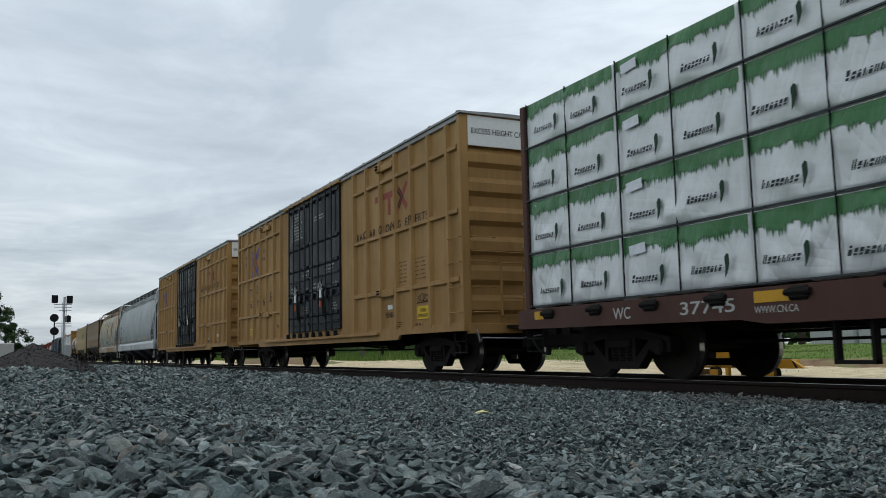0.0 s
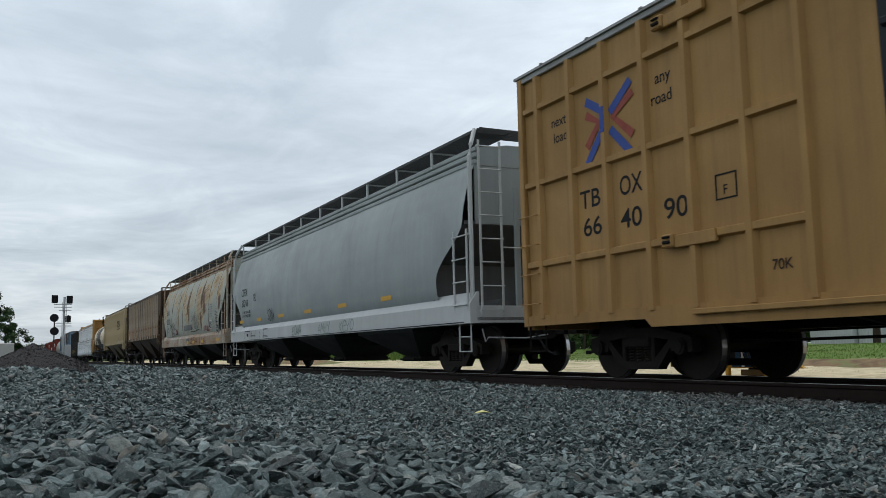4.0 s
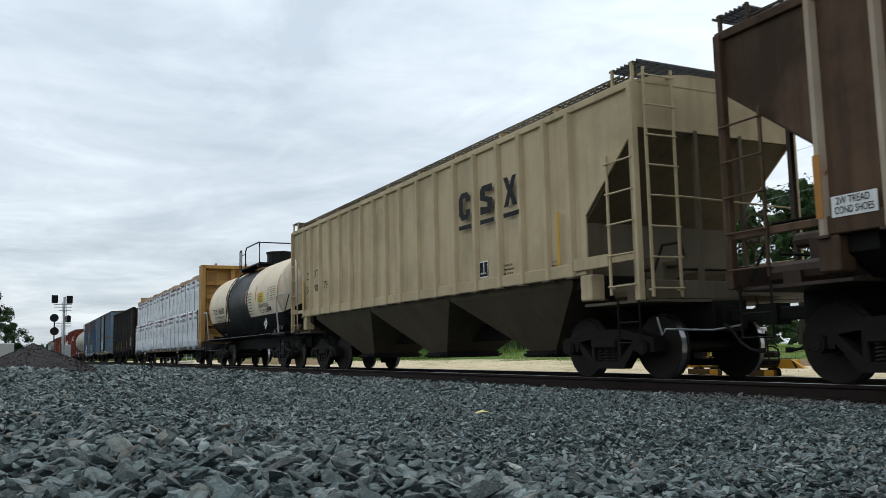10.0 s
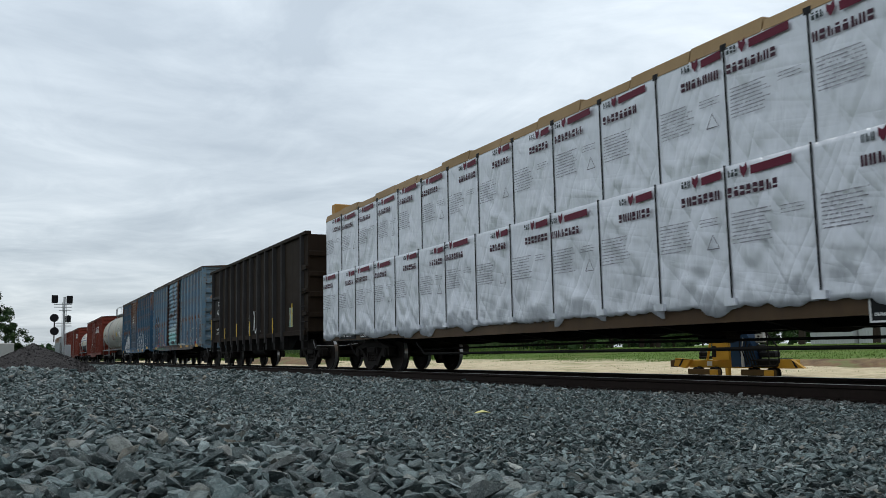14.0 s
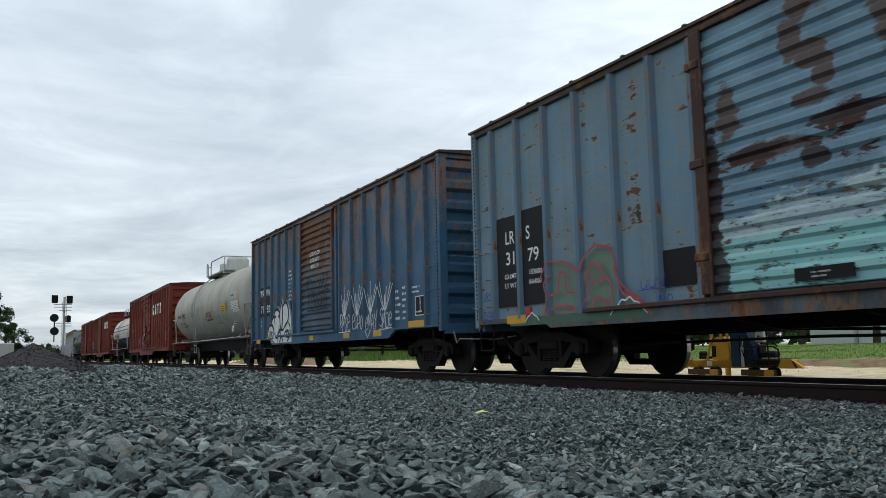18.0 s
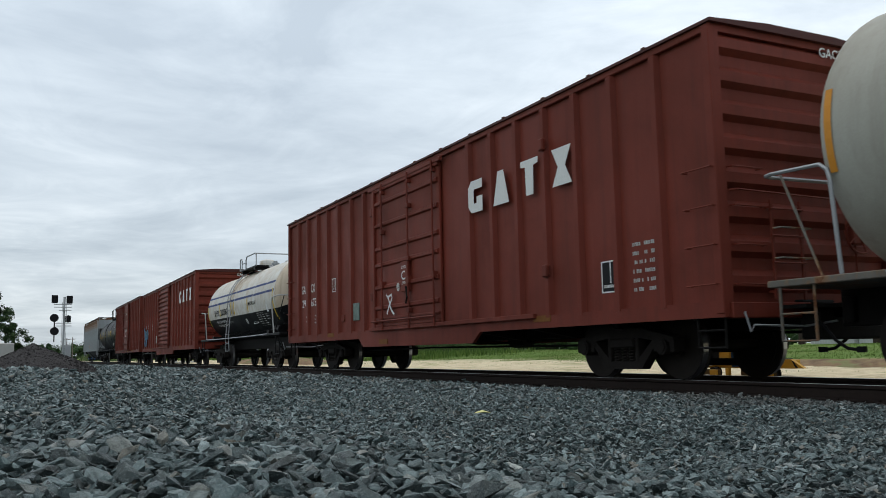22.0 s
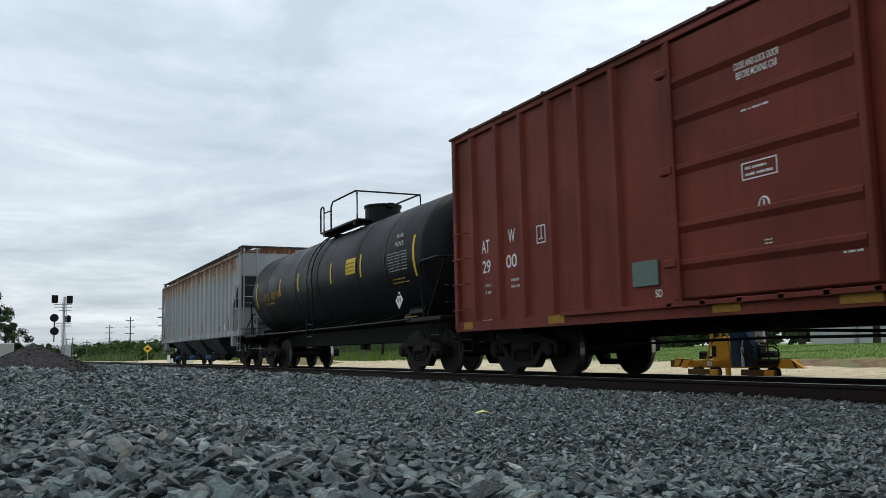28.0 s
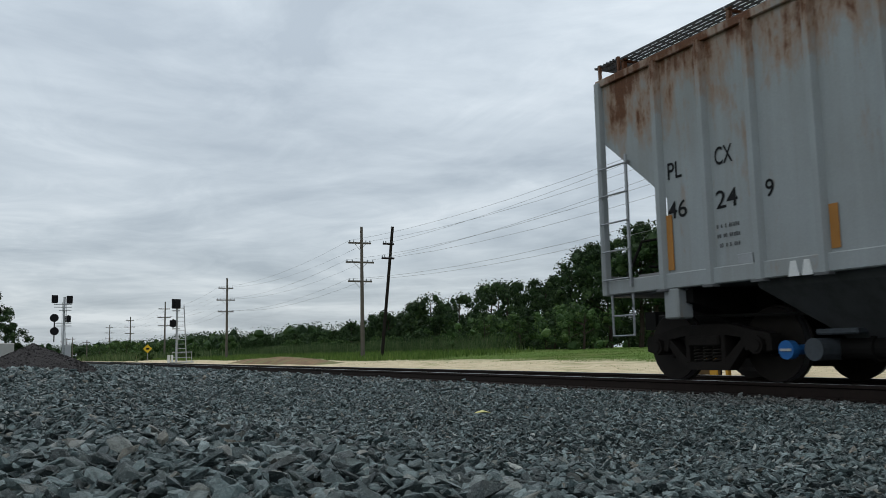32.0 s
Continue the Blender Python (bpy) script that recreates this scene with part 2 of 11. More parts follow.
M_BLUE = paint("faded_light_blue_paint", (0.136, 0.234, 0.318), dirt=(0.125, 0.14, 0.135), dirt_amt=0.6, streak=0.65, rust=0.26, halo=(0.235, 0.215, 0.165), flakes=(0.45, 0.45, 1.5), spots_at=BLUE_RUST)
M_REDROOF = paint("dark_red_roof_sheet", (0.075, 0.018, 0.014), dirt=(0.03, 0.014, 0.012), dirt_amt=0.5, streak=0.3)
M_BLUESILL = paint("grimy_blue_sill_paint", (0.085, 0.125, 0.155), dirt=(0.040, 0.032, 0.028), dirt_amt=0.8, streak=0.85, rust=0.40, flakes=(1.6, 1.6, 0.4), patch=(0.35, 0.6))
M_BLUEPOST = paint("rusty_blue_post_paint", (0.095, 0.165, 0.235), dirt=(0.09, 0.09, 0.09), dirt_amt=0.45, streak=0.4, rust=0.34)
M_BLUE2POST = paint("rusty_dull_blue_post_paint", (0.040, 0.095, 0.150), dirt=(0.05, 0.04, 0.035), dirt_amt=0.45, streak=0.4, rust=0.32)
M_BLUE2 = paint("dull_blue_paint", (0.040, 0.110, 0.192), dirt=(0.036, 0.050, 0.058), dirt_amt=0.45, streak=0.35, rust=0.36, zband=(1.4, 5.6), soft=0.045)
M_GREY = paint("light_grey_paint", (0.285, 0.315, 0.318), dirt=(0.15, 0.155, 0.145), dirt_amt=0.35, streak=0.2, rough=0.45)
M_GREY2 = paint("hopper_grey_paint", (0.325, 0.350, 0.356), dirt=(0.20, 0.185, 0.155), dirt_amt=0.45, streak=0.35, rust=0.38, zband=(3.0, 4.3), flakes=(1.9, 1.9, 0.45), soft=0.07)
M_GREY3 = paint("clean_hopper_grey_paint", (0.325, 0.350, 0.356), dirt=(0.20, 0.185, 0.155), dirt_amt=0.45, streak=0.35)
M_RUSTWHITE = paint("rust_streaked_white_paint", (0.40, 0.41, 0.37), dirt=(0.24, 0.13, 0.055), dirt_amt=0.8, streak=0.4, patch=(0.40, 0.64), rust=0.30, flakes=(0.35, 0.35, 2.2), soft=0.07, spots_at=((1.3, 1.15, 1.9, 0.34, 1.0), (3.6, 1.12, 1.3, 0.3, 1.0), (-3.2, 1.05, 1.2, 0.2, 0.7), (-6.5, 1.2, 1.2, 0.3, 0.6), (6.0, 1.02, 1.0, 0.14, 0.7)))
M_BROWN = paint("dark_brown_hopper_paint", (0.112, 0.067, 0.041), dirt=(0.028, 0.017, 0.011), dirt_amt=0.85, streak=0.8, spec=0.1, patch=(0.40, 0.62))
M_TAN = paint("tan_hopper_paint", (0.49, 0.385, 0.235), dirt=(0.20, 0.15, 0.085), dirt_amt=0.5, streak=0.4, patch=(0.42, 0.66))
M_CREAM = paint("cream_tank_paint", (0.72, 0.62, 0.47), dirt=(0.32, 0.22, 0.13), dirt_amt=0.3, streak=0.25)
M_TANKGREY = paint("grey_tank_paint", (0.38, 0.37, 0.32), dirt=(0.17, 0.14, 0.10), dirt_amt=0.45, streak=0.35)
M_TANKWHITE = paint("white_tank_paint", (0.64, 0.635, 0.60), dirt=(0.33, 0.24, 0.15), dirt_amt=0.35, streak=0.35, rust=0.05, soft=0.13, halo=(0.42, 0.29, 0.15), spots_at=((-0.9, 3.2, 0.5, 0.9, 1.3), (-0.2, 3.3, 0.7, 0.6, 1.2), (-0.75, 2.3, 0.35, 0.5, 1.2), (0.5, 3.5, 0.8, 0.4, 1.0), (-0.2, 2.3, 0.3, 0.5, 0.9)))
M_TANKSILL = paint("grimy_grey_sill_paint", (0.15, 0.14, 0.12), dirt=(0.05, 0.038, 0.028), dirt_amt=0.6, streak=0.5, rust=0.35)
M_TANKBLACK = paint("black_tank_paint", (0.007, 0.007, 0.008), dirt=(0.018, 0.016, 0.014), dirt_amt=0.25, streak=0.2, rough=0.42, spec=0.11)
M_GOND = paint("black_gondola_paint", (0.027, 0.019, 0.0135), dirt=(0.014, 0.010, 0.008), dirt_amt=0.55, streak=0.6, rough=0.75, spec=0.08)
M_GONDPOST = paint("dark_grey_gondola_posts", (0.036, 0.034, 0.034), dirt=(0.018, 0.015, 0.013), dirt_amt=0.5, streak=0.5, rough=0.7, spec=0.08)
M_FLAT = paint("brown_flat_car_paint", (0.085, 0.035, 0.025), dirt=(0.03, 0.025, 0.02), dirt_amt=0.5, streak=0.4)
M_TTXSILL = paint("grimy_flat_car_sill", (0.085, 0.05, 0.022), dirt=(0.04, 0.025, 0.018), dirt_amt=0.6, streak=0.5)
M_TTX = paint("yellow_flat_car_paint", (0.40, 0.22, 0.065), dirt=(0.12, 0.07, 0.035), dirt_amt=0.35, streak=0.3)
M_ROOF = paint("galvanised_roof", (0.28, 0.28, 0.28), dirt=(0.1, 0.09, 0.08), dirt_amt=0.4, streak=0.1, rough=0.45, metal=0.3)
M_RUSTROOF = paint("rusted_roof_sheet", (0.065, 0.042, 0.033), dirt=(0.03, 0.02, 0.018), dirt_amt=0.5, streak=0.3, rust=0.15)
M_UNDER = plain("underframe_grime", (0.010, 0.009, 0.008), 0.8, 0, 0.5, 6)
M_TRUCK = plain("truck_casting", (0.015, 0.012, 0.010), 0.8, 0, 0.6, 9)
M_WHEEL = plain("wheel_steel", (0.016, 0.0125, 0.010), 0.7, 0.0, 0.4, 8)
M_RAIL = plain("rail_side_rust", (0.026, 0.018, 0.015), 0.8, 0.1, 0.5, 14)
M_RAILTOP = plain("rail_head_polished", (0.42, 0.42, 0.43), 0.28, 0.9, 0.2, 30)
M_TIE = plain("creosoted_timber", (0.05, 0.04, 0.033), 0.9, 0, 0.6, 9)
M_WHITE = plain("white_lettering", (0.72, 0.72, 0.70), 0.6, 0, 0.25, 30)
M_BLACK = plain("black_lettering", (0.010, 0.010, 0.011), 0.6, 0, 0.2, 30)
M_REFL = plain("yellow_reflector", (0.55, 0.30, 0.03), 0.4, 0, 0.2, 20)
M_GRATE = plain("walkway_grating_steel", (0.070, 0.071, 0.072), 0.6, 0.2, 0.4, 10)
M_STEELGREY = plain("galvanised_steel", (0.33, 0.34, 0.35), 0.45, 0.5, 0.3, 10)

# ---- ground, track and surroundings ----
TRACK_Y = 9.152


def ease(a, b, t):
    t = min(1, max(0, (t - a) / (b - a)))
    return t * t * (3 - 2 * t)


def ground_z(x, y):
    z = 0.245 - 0.205 * ease(0.1, 2.1, y) - 0.25 * ease(4.7, 6.9, y) + 0.06 * ease(11.5, 14, y) + 0.11 * ease(14, 19, y) + 0.38 * ease(19, 33, y) - 0.65 * ease(42, 95, y)
    z += 0.035 * noise.noise(Vector((x * 0.9, y * 0.9, 0))) * (1 - 0.7 * ease(6, 8, y))
    if y > 12:
        z += 0.10 * noise.noise(Vector((x * 0.22, y * 0.35, 3))) * ease(12, 15, y)
    if y < -4:
        z += 0.3 * ease(-4, -12, y)
    return z


def make_ground():
    xs = np.unique(np.concatenate([np.linspace(-30, 6, 145), np.linspace(-120, 40, 161), np.linspace(-1500, 1200, 60)]).round(3))
    ys = np.unique(np.concatenate([np.linspace(-2, 12, 71), np.linspace(-12, 45, 80), np.linspace(-500, 1500, 50)]).round(3))
    vs = [(x, y, ground_z(x, y)) for x in xs for y in ys]
    n = len(ys)
    fs = [(i * n + j, (i + 1) * n + j, (i + 1) * n + j + 1, i * n + j + 1) for i in range(len(xs) - 1) for j in range(n - 1)]
    m, nt, b = nodes_of("gravel_sand_and_grass")
    tc = nt.nodes.new("ShaderNodeTexCoord"); tc.name = "tc"
    sp = nt.nodes.new("ShaderNodeSeparateXYZ")
    nt.links.new(tc.outputs["Object"], sp.inputs[0])
    wob = mathn(nt, "MULTIPLY", mathn(nt, "SUBTRACT", tex_noise(nt, 0.35, 6, 0.65), 0.5), 9.0)
    yy = mathn(nt, "ADD", sp.outputs[1], wob)
    vor = nt.nodes.new("ShaderNodeTexVoronoi")
    vor.inputs["Scale"].default_value = 24
    nt.links.new(tc.outputs["Object"], vor.inputs["Vector"])
    stone = mixc(nt, tex_noise(nt, 0.8, 4), (0.060, 0.082, 0.083), (0.096, 0.122, 0.124))
    stone = mixc(nt, ramp(nt, vor.outputs["Color"], 0.1, 0.9), stone, (0.18, 0.212, 0.212))
    # near black between stone cells: shadow in the gaps, put into the colour
    stone = mixc(nt, ramp(nt, vor.outputs["Distance"], 0.25, 0.6, (0, 0, 0, 1), (0.80, 0.80, 0.80, 1)), stone, (0.012, 0.015, 0.016))
    sand = mixc(nt, ramp(nt, tex_noise(nt, 3.0, 8, 0.78), 0.32, 0.68), (0.47, 0.37, 0.22), (0.82, 0.72, 0.51))
    grass = mixc(nt, tex_noise(nt, 3.5, 8, 0.7), (0.075, 0.135, 0.028), (0.17, 0.25, 0.060))
    grass = mixc(nt, ramp(nt, tex_noise(nt, 0.25, 4), 0.5, 0.75), grass, (0.16, 0.17, 0.06))
    sandy = mixc(nt, ramp(nt, tex_noise(nt, 0.5, 7, 0.7), 0.5, 0.62), sand, grass)
    sand = mixc(nt, ramp(nt, tex_noise(nt, 0.6, 8, 0.78), 0.54, 0.64, (0, 0, 0, 1), (0.7, 0.7, 0.7, 1)), sand, (0.22, 0.25, 0.08))
    c = mixc(nt, ramp(nt, mathn(nt, "MULTIPLY", sp.outputs[1], 0.01), 0.113, 0.117), stone, sand)
    c = mixc(nt, ramp(nt, mathn(nt, "MULTIPLY", yy, 0.01), 0.165, 0.20), c, sandy)
    c = mixc(nt, ramp(nt, mathn(nt, "MULTIPLY", yy, 0.01), 0.195, 0.22), c, grass)
    lx = mathn(nt, "MULTIPLY", mathn(nt, "ADD", sp.outputs[1], mathn(nt, "MULTIPLY", wob, 0.3)), -0.01)
    c = mixc(nt, ramp(nt, lx, 0.055, 0.065), c, grass)
    nt.links.new(c, b.inputs["Base Color"])
    b.inputs["Roughness"].default_value = 0.9
    b.inputs["Specular IOR Level"].default_value = 0.1
    hgt = mathn(nt, "SUBTRACT", tex_noise(nt, 9, 4), mathn(nt, "MULTIPLY", vor.outputs["Distance"], 1.2))
    bump(nt, b, hgt, 0.9, 0.03)
    me = bpy.data.meshes.new("ground")
    me.from_pydata(vs, [], fs)
    me.polygons.foreach_set("use_smooth", [True] * len(me.polygons))
    me.materials.append(m)
    return tagged(new("ground", me), "grey crushed-stone ballast running into pale sand and rough grass", "ground", kind="structure")


make_ground()


def scatter(name, label, category, protos, pos, rot, scl, mats, kind="stuff"):
    """Joins many small pieces, given as (verts, faces) protos, into one mesh. rot: 3x3 matrices."""
    which = rng.integers(0, len(protos), len(pos))
    V, F, off = [], [], 0
    for k, (pv, pf) in enumerate(protos):
        idx = np.nonzero(which == k)[0]
        if not len(idx):
            continue
        v = np.einsum("nij,vnj->vni", rot[idx], pv[:, None, :] * scl[idx][None]) + pos[idx][None]
        v = v.transpose(1, 0, 2).reshape(-1, 3)
        V.append(v)
        F.append((pf[None] + (np.arange(len(idx)) * len(pv))[:, None, None] + off).reshape(-1, pf.shape[1]))
        off += len(v)
    V, F = np.concatenate(V), np.concatenate(F)
    me = bpy.data.meshes.new(name)
    n, k = F.shape
    me.vertices.add(len(V)); me.vertices.foreach_set("co", V.astype(np.float32).ravel())
    me.loops.add(n * k); me.loops.foreach_set("vertex_index", F.astype(np.int32).ravel())
    me.polygons.add(n); me.polygons.foreach_set("loop_start", np.arange(0, n * k, k, dtype=np.int32))
    me.update(calc_edges=True)
    me.shade_flat()
    me.materials.append(mats)
    ob = new(name, me)
    return tagged(ob, label, category, kind=kind) if label else ob


def random_rot(n, tilt=math.pi):
    a, b, c = rng.uniform(0, 2 * math.pi, n), rng.uniform(-tilt, tilt, n), rng.uniform(-tilt, tilt, n)
    z, o = np.zeros(n), np.ones(n)
    rz = np.array([[np.cos(a), -np.sin(a), z], [np.sin(a), np.cos(a), z], [z, z, o]]).transpose(2, 0, 1)
    rx = np.array([[o, z, z], [z, np.cos(b), -np.sin(b)], [z, np.sin(b), np.cos(b)]]).transpose(2, 0, 1)
    ry = np.array([[np.cos(c), z, np.sin(c)], [z, o, z], [-np.sin(c), z, np.cos(c)]]).transpose(2, 0, 1)
    return rz @ rx @ ry


def stone_protos(n, pts):
    out = []
    for k in range(n):
        bm = bmesh.new()
        for p in rng.normal(size=(pts, 3)):
            p = p / np.linalg.norm(p) * rng.uniform(0.8, 1.1)
            bm.verts.new(p * np.array([0.70, 0.48, 0.28]))
        bmesh.ops.convex_hull(bm, input=bm.verts[:])
        loose = [v for v in bm.verts if not v.link_faces]
        bmesh.ops.delete(bm, geom=loose, context="VERTS")
        bmesh.ops.triangulate(bm, faces=bm.faces[:])
        bm.verts.index_update()
        out.append((np.array([v.co[:] for v in bm.verts]), np.array([[v.index for v in f.verts] for f in bm.faces])))
        bm.free()
    return out


def stone_material(name, warm=False):
    m, nt, b = nodes_of(name)
    geo = nt.nodes.new("ShaderNodeNewGeometry")
    rnd = geo.outputs["Random Per Island"]
    r = nt.nodes.new("ShaderNodeValToRGB")
    e = r.color_ramp.elements
    e[0].position, e[0].color = 0.0, (0.016, 0.024, 0.024, 1)
    e[1].position, e[1].color = 1.0, (0.46, 0.48, 0.44, 1)
    for p, col in ((0.36, (0.055, 0.082, 0.083, 1)), (0.68, (0.132, 0.186, 0.185, 1)), (0.89, (0.265, 0.33, 0.325, 1)), (0.95, (0.20, 0.17, 0.125, 1)), (0.98, (0.26, 0.29, 0.28, 1))):
        x = e.new(p); x.color = col
    nt.links.new(rnd, r.inputs[0])
    c = mixc(nt, ramp(nt, tex_noise(nt, 170, 4, 0.75), 0.50, 0.68, (0, 0, 0, 1), (0.55, 0.55, 0.55, 1)), r.outputs[0], (0.30, 0.35, 0.335))
    c = mixc(nt, ramp(nt, tex_noise(nt, 48, 6, 0.75), 0.42, 0.62, (0, 0, 0, 1), (0.62, 0.62, 0.62, 1)), c, (0.022, 0.031, 0.031))
    c = mixc(nt, ramp(nt, tex_noise(nt, 9, 3), 0.55, 0.7, (0, 0, 0, 1), (0.35, 0.35, 0.35, 1)), c, (0.10, 0.105, 0.085))
    if warm:
        c = mixc(nt, 0.60, c, (0.058, 0.051, 0.046))
    nt.links.new(c, b.inputs["Base Color"])
    b.inputs["Roughness"].default_value = 0.52
    b.inputs["Specular IOR Level"].default_value = 0.4
    bump(nt, b, tex_noise(nt, 75, 6, 0.75), 1.0, 0.009)
    return m


M_STONE = stone_material("crushed_basalt")
M_STONE2 = stone_material("brake_dusted_ballast", True)


def lay_stones(name, label, x0, x1, y0, y1, per_m2, size, protos, keep=None, lift=0.8, mat=None):
    n = int((x1 - x0) * (y1 - y0) * per_m2)
    x, y = rng.uniform(x0, x1, n), rng.uniform(y0, y1, n)
    if keep is not None:
        ok = keep(x, y)
        x, y = x[ok], y[ok]
    n = len(x)
    s = size * np.exp(rng.normal(0, 0.34, n)).clip(0.45, 1.7)
    z = np.array([ground_z(a, b) for a, b in zip(x, y)]) + 0.010 + s * rng.uniform(-0.1, lift, n)
    pos = np.stack([x, y, z], 1)
    scl = s[:, None] * np.stack([rng.uniform(0.8, 1.25, n), rng.uniform(0.8, 1.2, n), rng.uniform(0.7, 1.15, n)], 1)
    return scatter(name, label, "gravel", protos, pos, random_rot(n, 0.75), scl, mat or M_STONE)


FINE, COARSE, SMALL, TINY = stone_protos(30, 12), stone_protos(16, 9), stone_protos(18, 7), stone_protos(18, 6)


def in_view(x, y, r0, r1):
    r = np.hypot(x, y)
    return (r > r0) & (r < r1) & (y < -1.42 * x + 0.35) & (y > 0.05 * x - 0.12)


LOOSE = "angular dark grey crushed stones lying loose"
lay_stones("gravel", LOOSE, -2.7, 0.1, -0.3, 2.7, 4600, 0.0240, FINE, lambda x, y: in_view(x, y, 0.9, 2.5))
lay_stones("gravel", "larger angular grey stones among the rest", -2.2, 0.1, -0.4, 2.2, 60, 0.034, FINE, lambda x, y: in_view(x, y, 1.1, 2.1))
lay_stones("gravel", LOOSE, -4.7, -0.2, -0.4, 4.7, 3900, 0.0205, SMALL, lambda x, y: in_view(x, y, 2.5, 4.6))
lay_stones("gravel", LOOSE, -9.2, -1.0, -0.6, 6.7, 1700, 0.0245, TINY, lambda x, y: in_view(x, y, 4.6, 8.4) & (y < 4.8 + 0.4 * np.sin(1.7 * x)))
lay_stones("gravel", LOOSE, -19, -6, -1.1, 6.7, 340, 0.039, TINY, lambda x, y: in_view(x, y, 8.4, 15))
lay_stones("gravel", LOOSE, -48, -13, -1.1, 8.0, 48, 0.085, TINY, lambda x, y: in_view(x, y, 15, 48), lift=0.5)
lay_stones("gravel", LOOSE, -6.5, 5.0, -3.5, 5.6, 200, 0.038, TINY, lambda x, y: ~in_view(x, y, 0.9, 15))
lay_stones("gravel", "dark ballast stones packed round the track", -16, -2.6, 4.2, 8.42, 1250, 0.0235, TINY, lambda x, y: (y > 4.6 + 0.4 * np.sin(1.7 * x) + rng.normal(0, 0.25, len(x))) & (np.hypot(x, y) > 4.6), mat=M_STONE2)
lay_stones("gravel", "dark ballast stones packed between the rails", -16, -4.4, 8.5, 11.2, 300, 0.04, TINY, mat=M_STONE2)


# the straight track: two rails on timber ties
def make_track():
    tr = thing("railway_track", "straight steel rails on dark timber ties in ballast", "railway track", kind="structure")
    L0, L1 = -900.0, 200.0
    for side in (-1, 1):
        y = TRACK_Y + side * 0.753
        prof = [(-0.07, -0.186), (0.07, -0.186), (0.07, -0.172), (0.012, -0.155), (0.009, -0.055), (0.036, -0.038), (0.037, -0.004), (-0.037, -0.004), (-0.036, -0.038), (-0.009, -0.055), (-0.012, -0.155), (-0.07, -0.172)]
        mb = MB().prism([(y + a, z) for a, z in prof], "x", L0, L1)
        rail = part("rail", mb, M_RAIL, tr, "rusty rail with a polished head")
        part("railhead", MB().box(L0, L1, y - 0.034, y + 0.034, -0.004, 0.0), M_RAILTOP, rail, "shiny worn running surface")
    me = mesh_of("tie", MB().box(-0.115, 0.115, -1.3, 1.3, -0.36, -0.19, 0.012), M_TIE)
    pl = mesh_of("tie_plate", MB().box(-0.09, 0.09, -0.17, 0.17, -0.192, -0.174, 0.004).box(-0.07, -0.05, -0.1, -0.08, -0.18, -0.15).box(0.05, 0.07, 0.08, 0.1, -0.18, -0.15), M_RAIL)
    for k in range(150):
        t = part("tie", me, M_TIE, tr)
        at(t, 6 - 0.53 * k, TRACK_Y, 0.0)
        if k < 90:
            for side in (-1, 1):
                at(part("tie_plate", pl, M_RAIL, t), 0, side * 0.753, 0)
    return tr


make_track()

# ---- freight cars: running gear ----
WHEEL_R = 0.465
AXLE = 0.90


def lathe_y(mb, prof, seg, cy=0.0):
    """Turns (y, r) pairs round the y axis."""
    rings = [[(r * math.cos(2 * math.pi * k / seg), cy + y, r * math.sin(2 * math.pi * k / seg)) for k in range(seg)] for y, r in prof]
    return mb.loft(rings)


def wheelset_mesh():
    mb = MB()
    for s in (-1, 1):
        prof = [(-0.80, 0.40), (-0.80, WHEEL_R - 0.01), (-0.79, WHEEL_R), (-0.70, WHEEL_R + 0.003), (-0.69, WHEEL_R + 0.026), (-0.66, WHEEL_R + 0.024), (-0.66, 0.39), (-0.70, 0.34), (-0.72, 0.16), (-0.66, 0.13), (-0.66, 0.085)]
        prof2 = [(-0.66, 0.085), (-0.83, 0.085), (-0.83, 0.13), (-0.775, 0.16), (-0.755, 0.34), (-0.80, 0.40)]
        lathe_y(mb, [(-s * y, r) for y, r in prof], 28)
        lathe_y(mb, [(-s * y, r) for y, r in prof2], 28)
    mb.cyl((0, -1.02, 0), (0, 1.02, 0), 0.082, 12)
    # forged ribs and bolts that show the turning
    for s in (-1, 1):
        for k in range(3):
            a = 2 * math.pi * k / 3
            mb.box(*sorted((0.05 * math.cos(a) - 0.02, 0.05 * math.cos(a) + 0.02)), *sorted((s * 1.0, s * 1.045)), 0.05 * math.sin(a) - 0.02, 0.05 * math.sin(a) + 0.02)
    return mb


ME_WHEELS = mesh_of("wheelset", wheelset_mesh(), M_WHEEL)
ME_WHEELS.materials.append(M_RAILTOP)
for f in ME_WHEELS.polygons:
    c = f.center
    if 0.64 < abs(c.y) < 0.81 and abs(math.hypot(c.x, c.z) - WHEEL_R) < 0.012 and abs(f.normal.y) < 0.5:
        f.material_index = 1


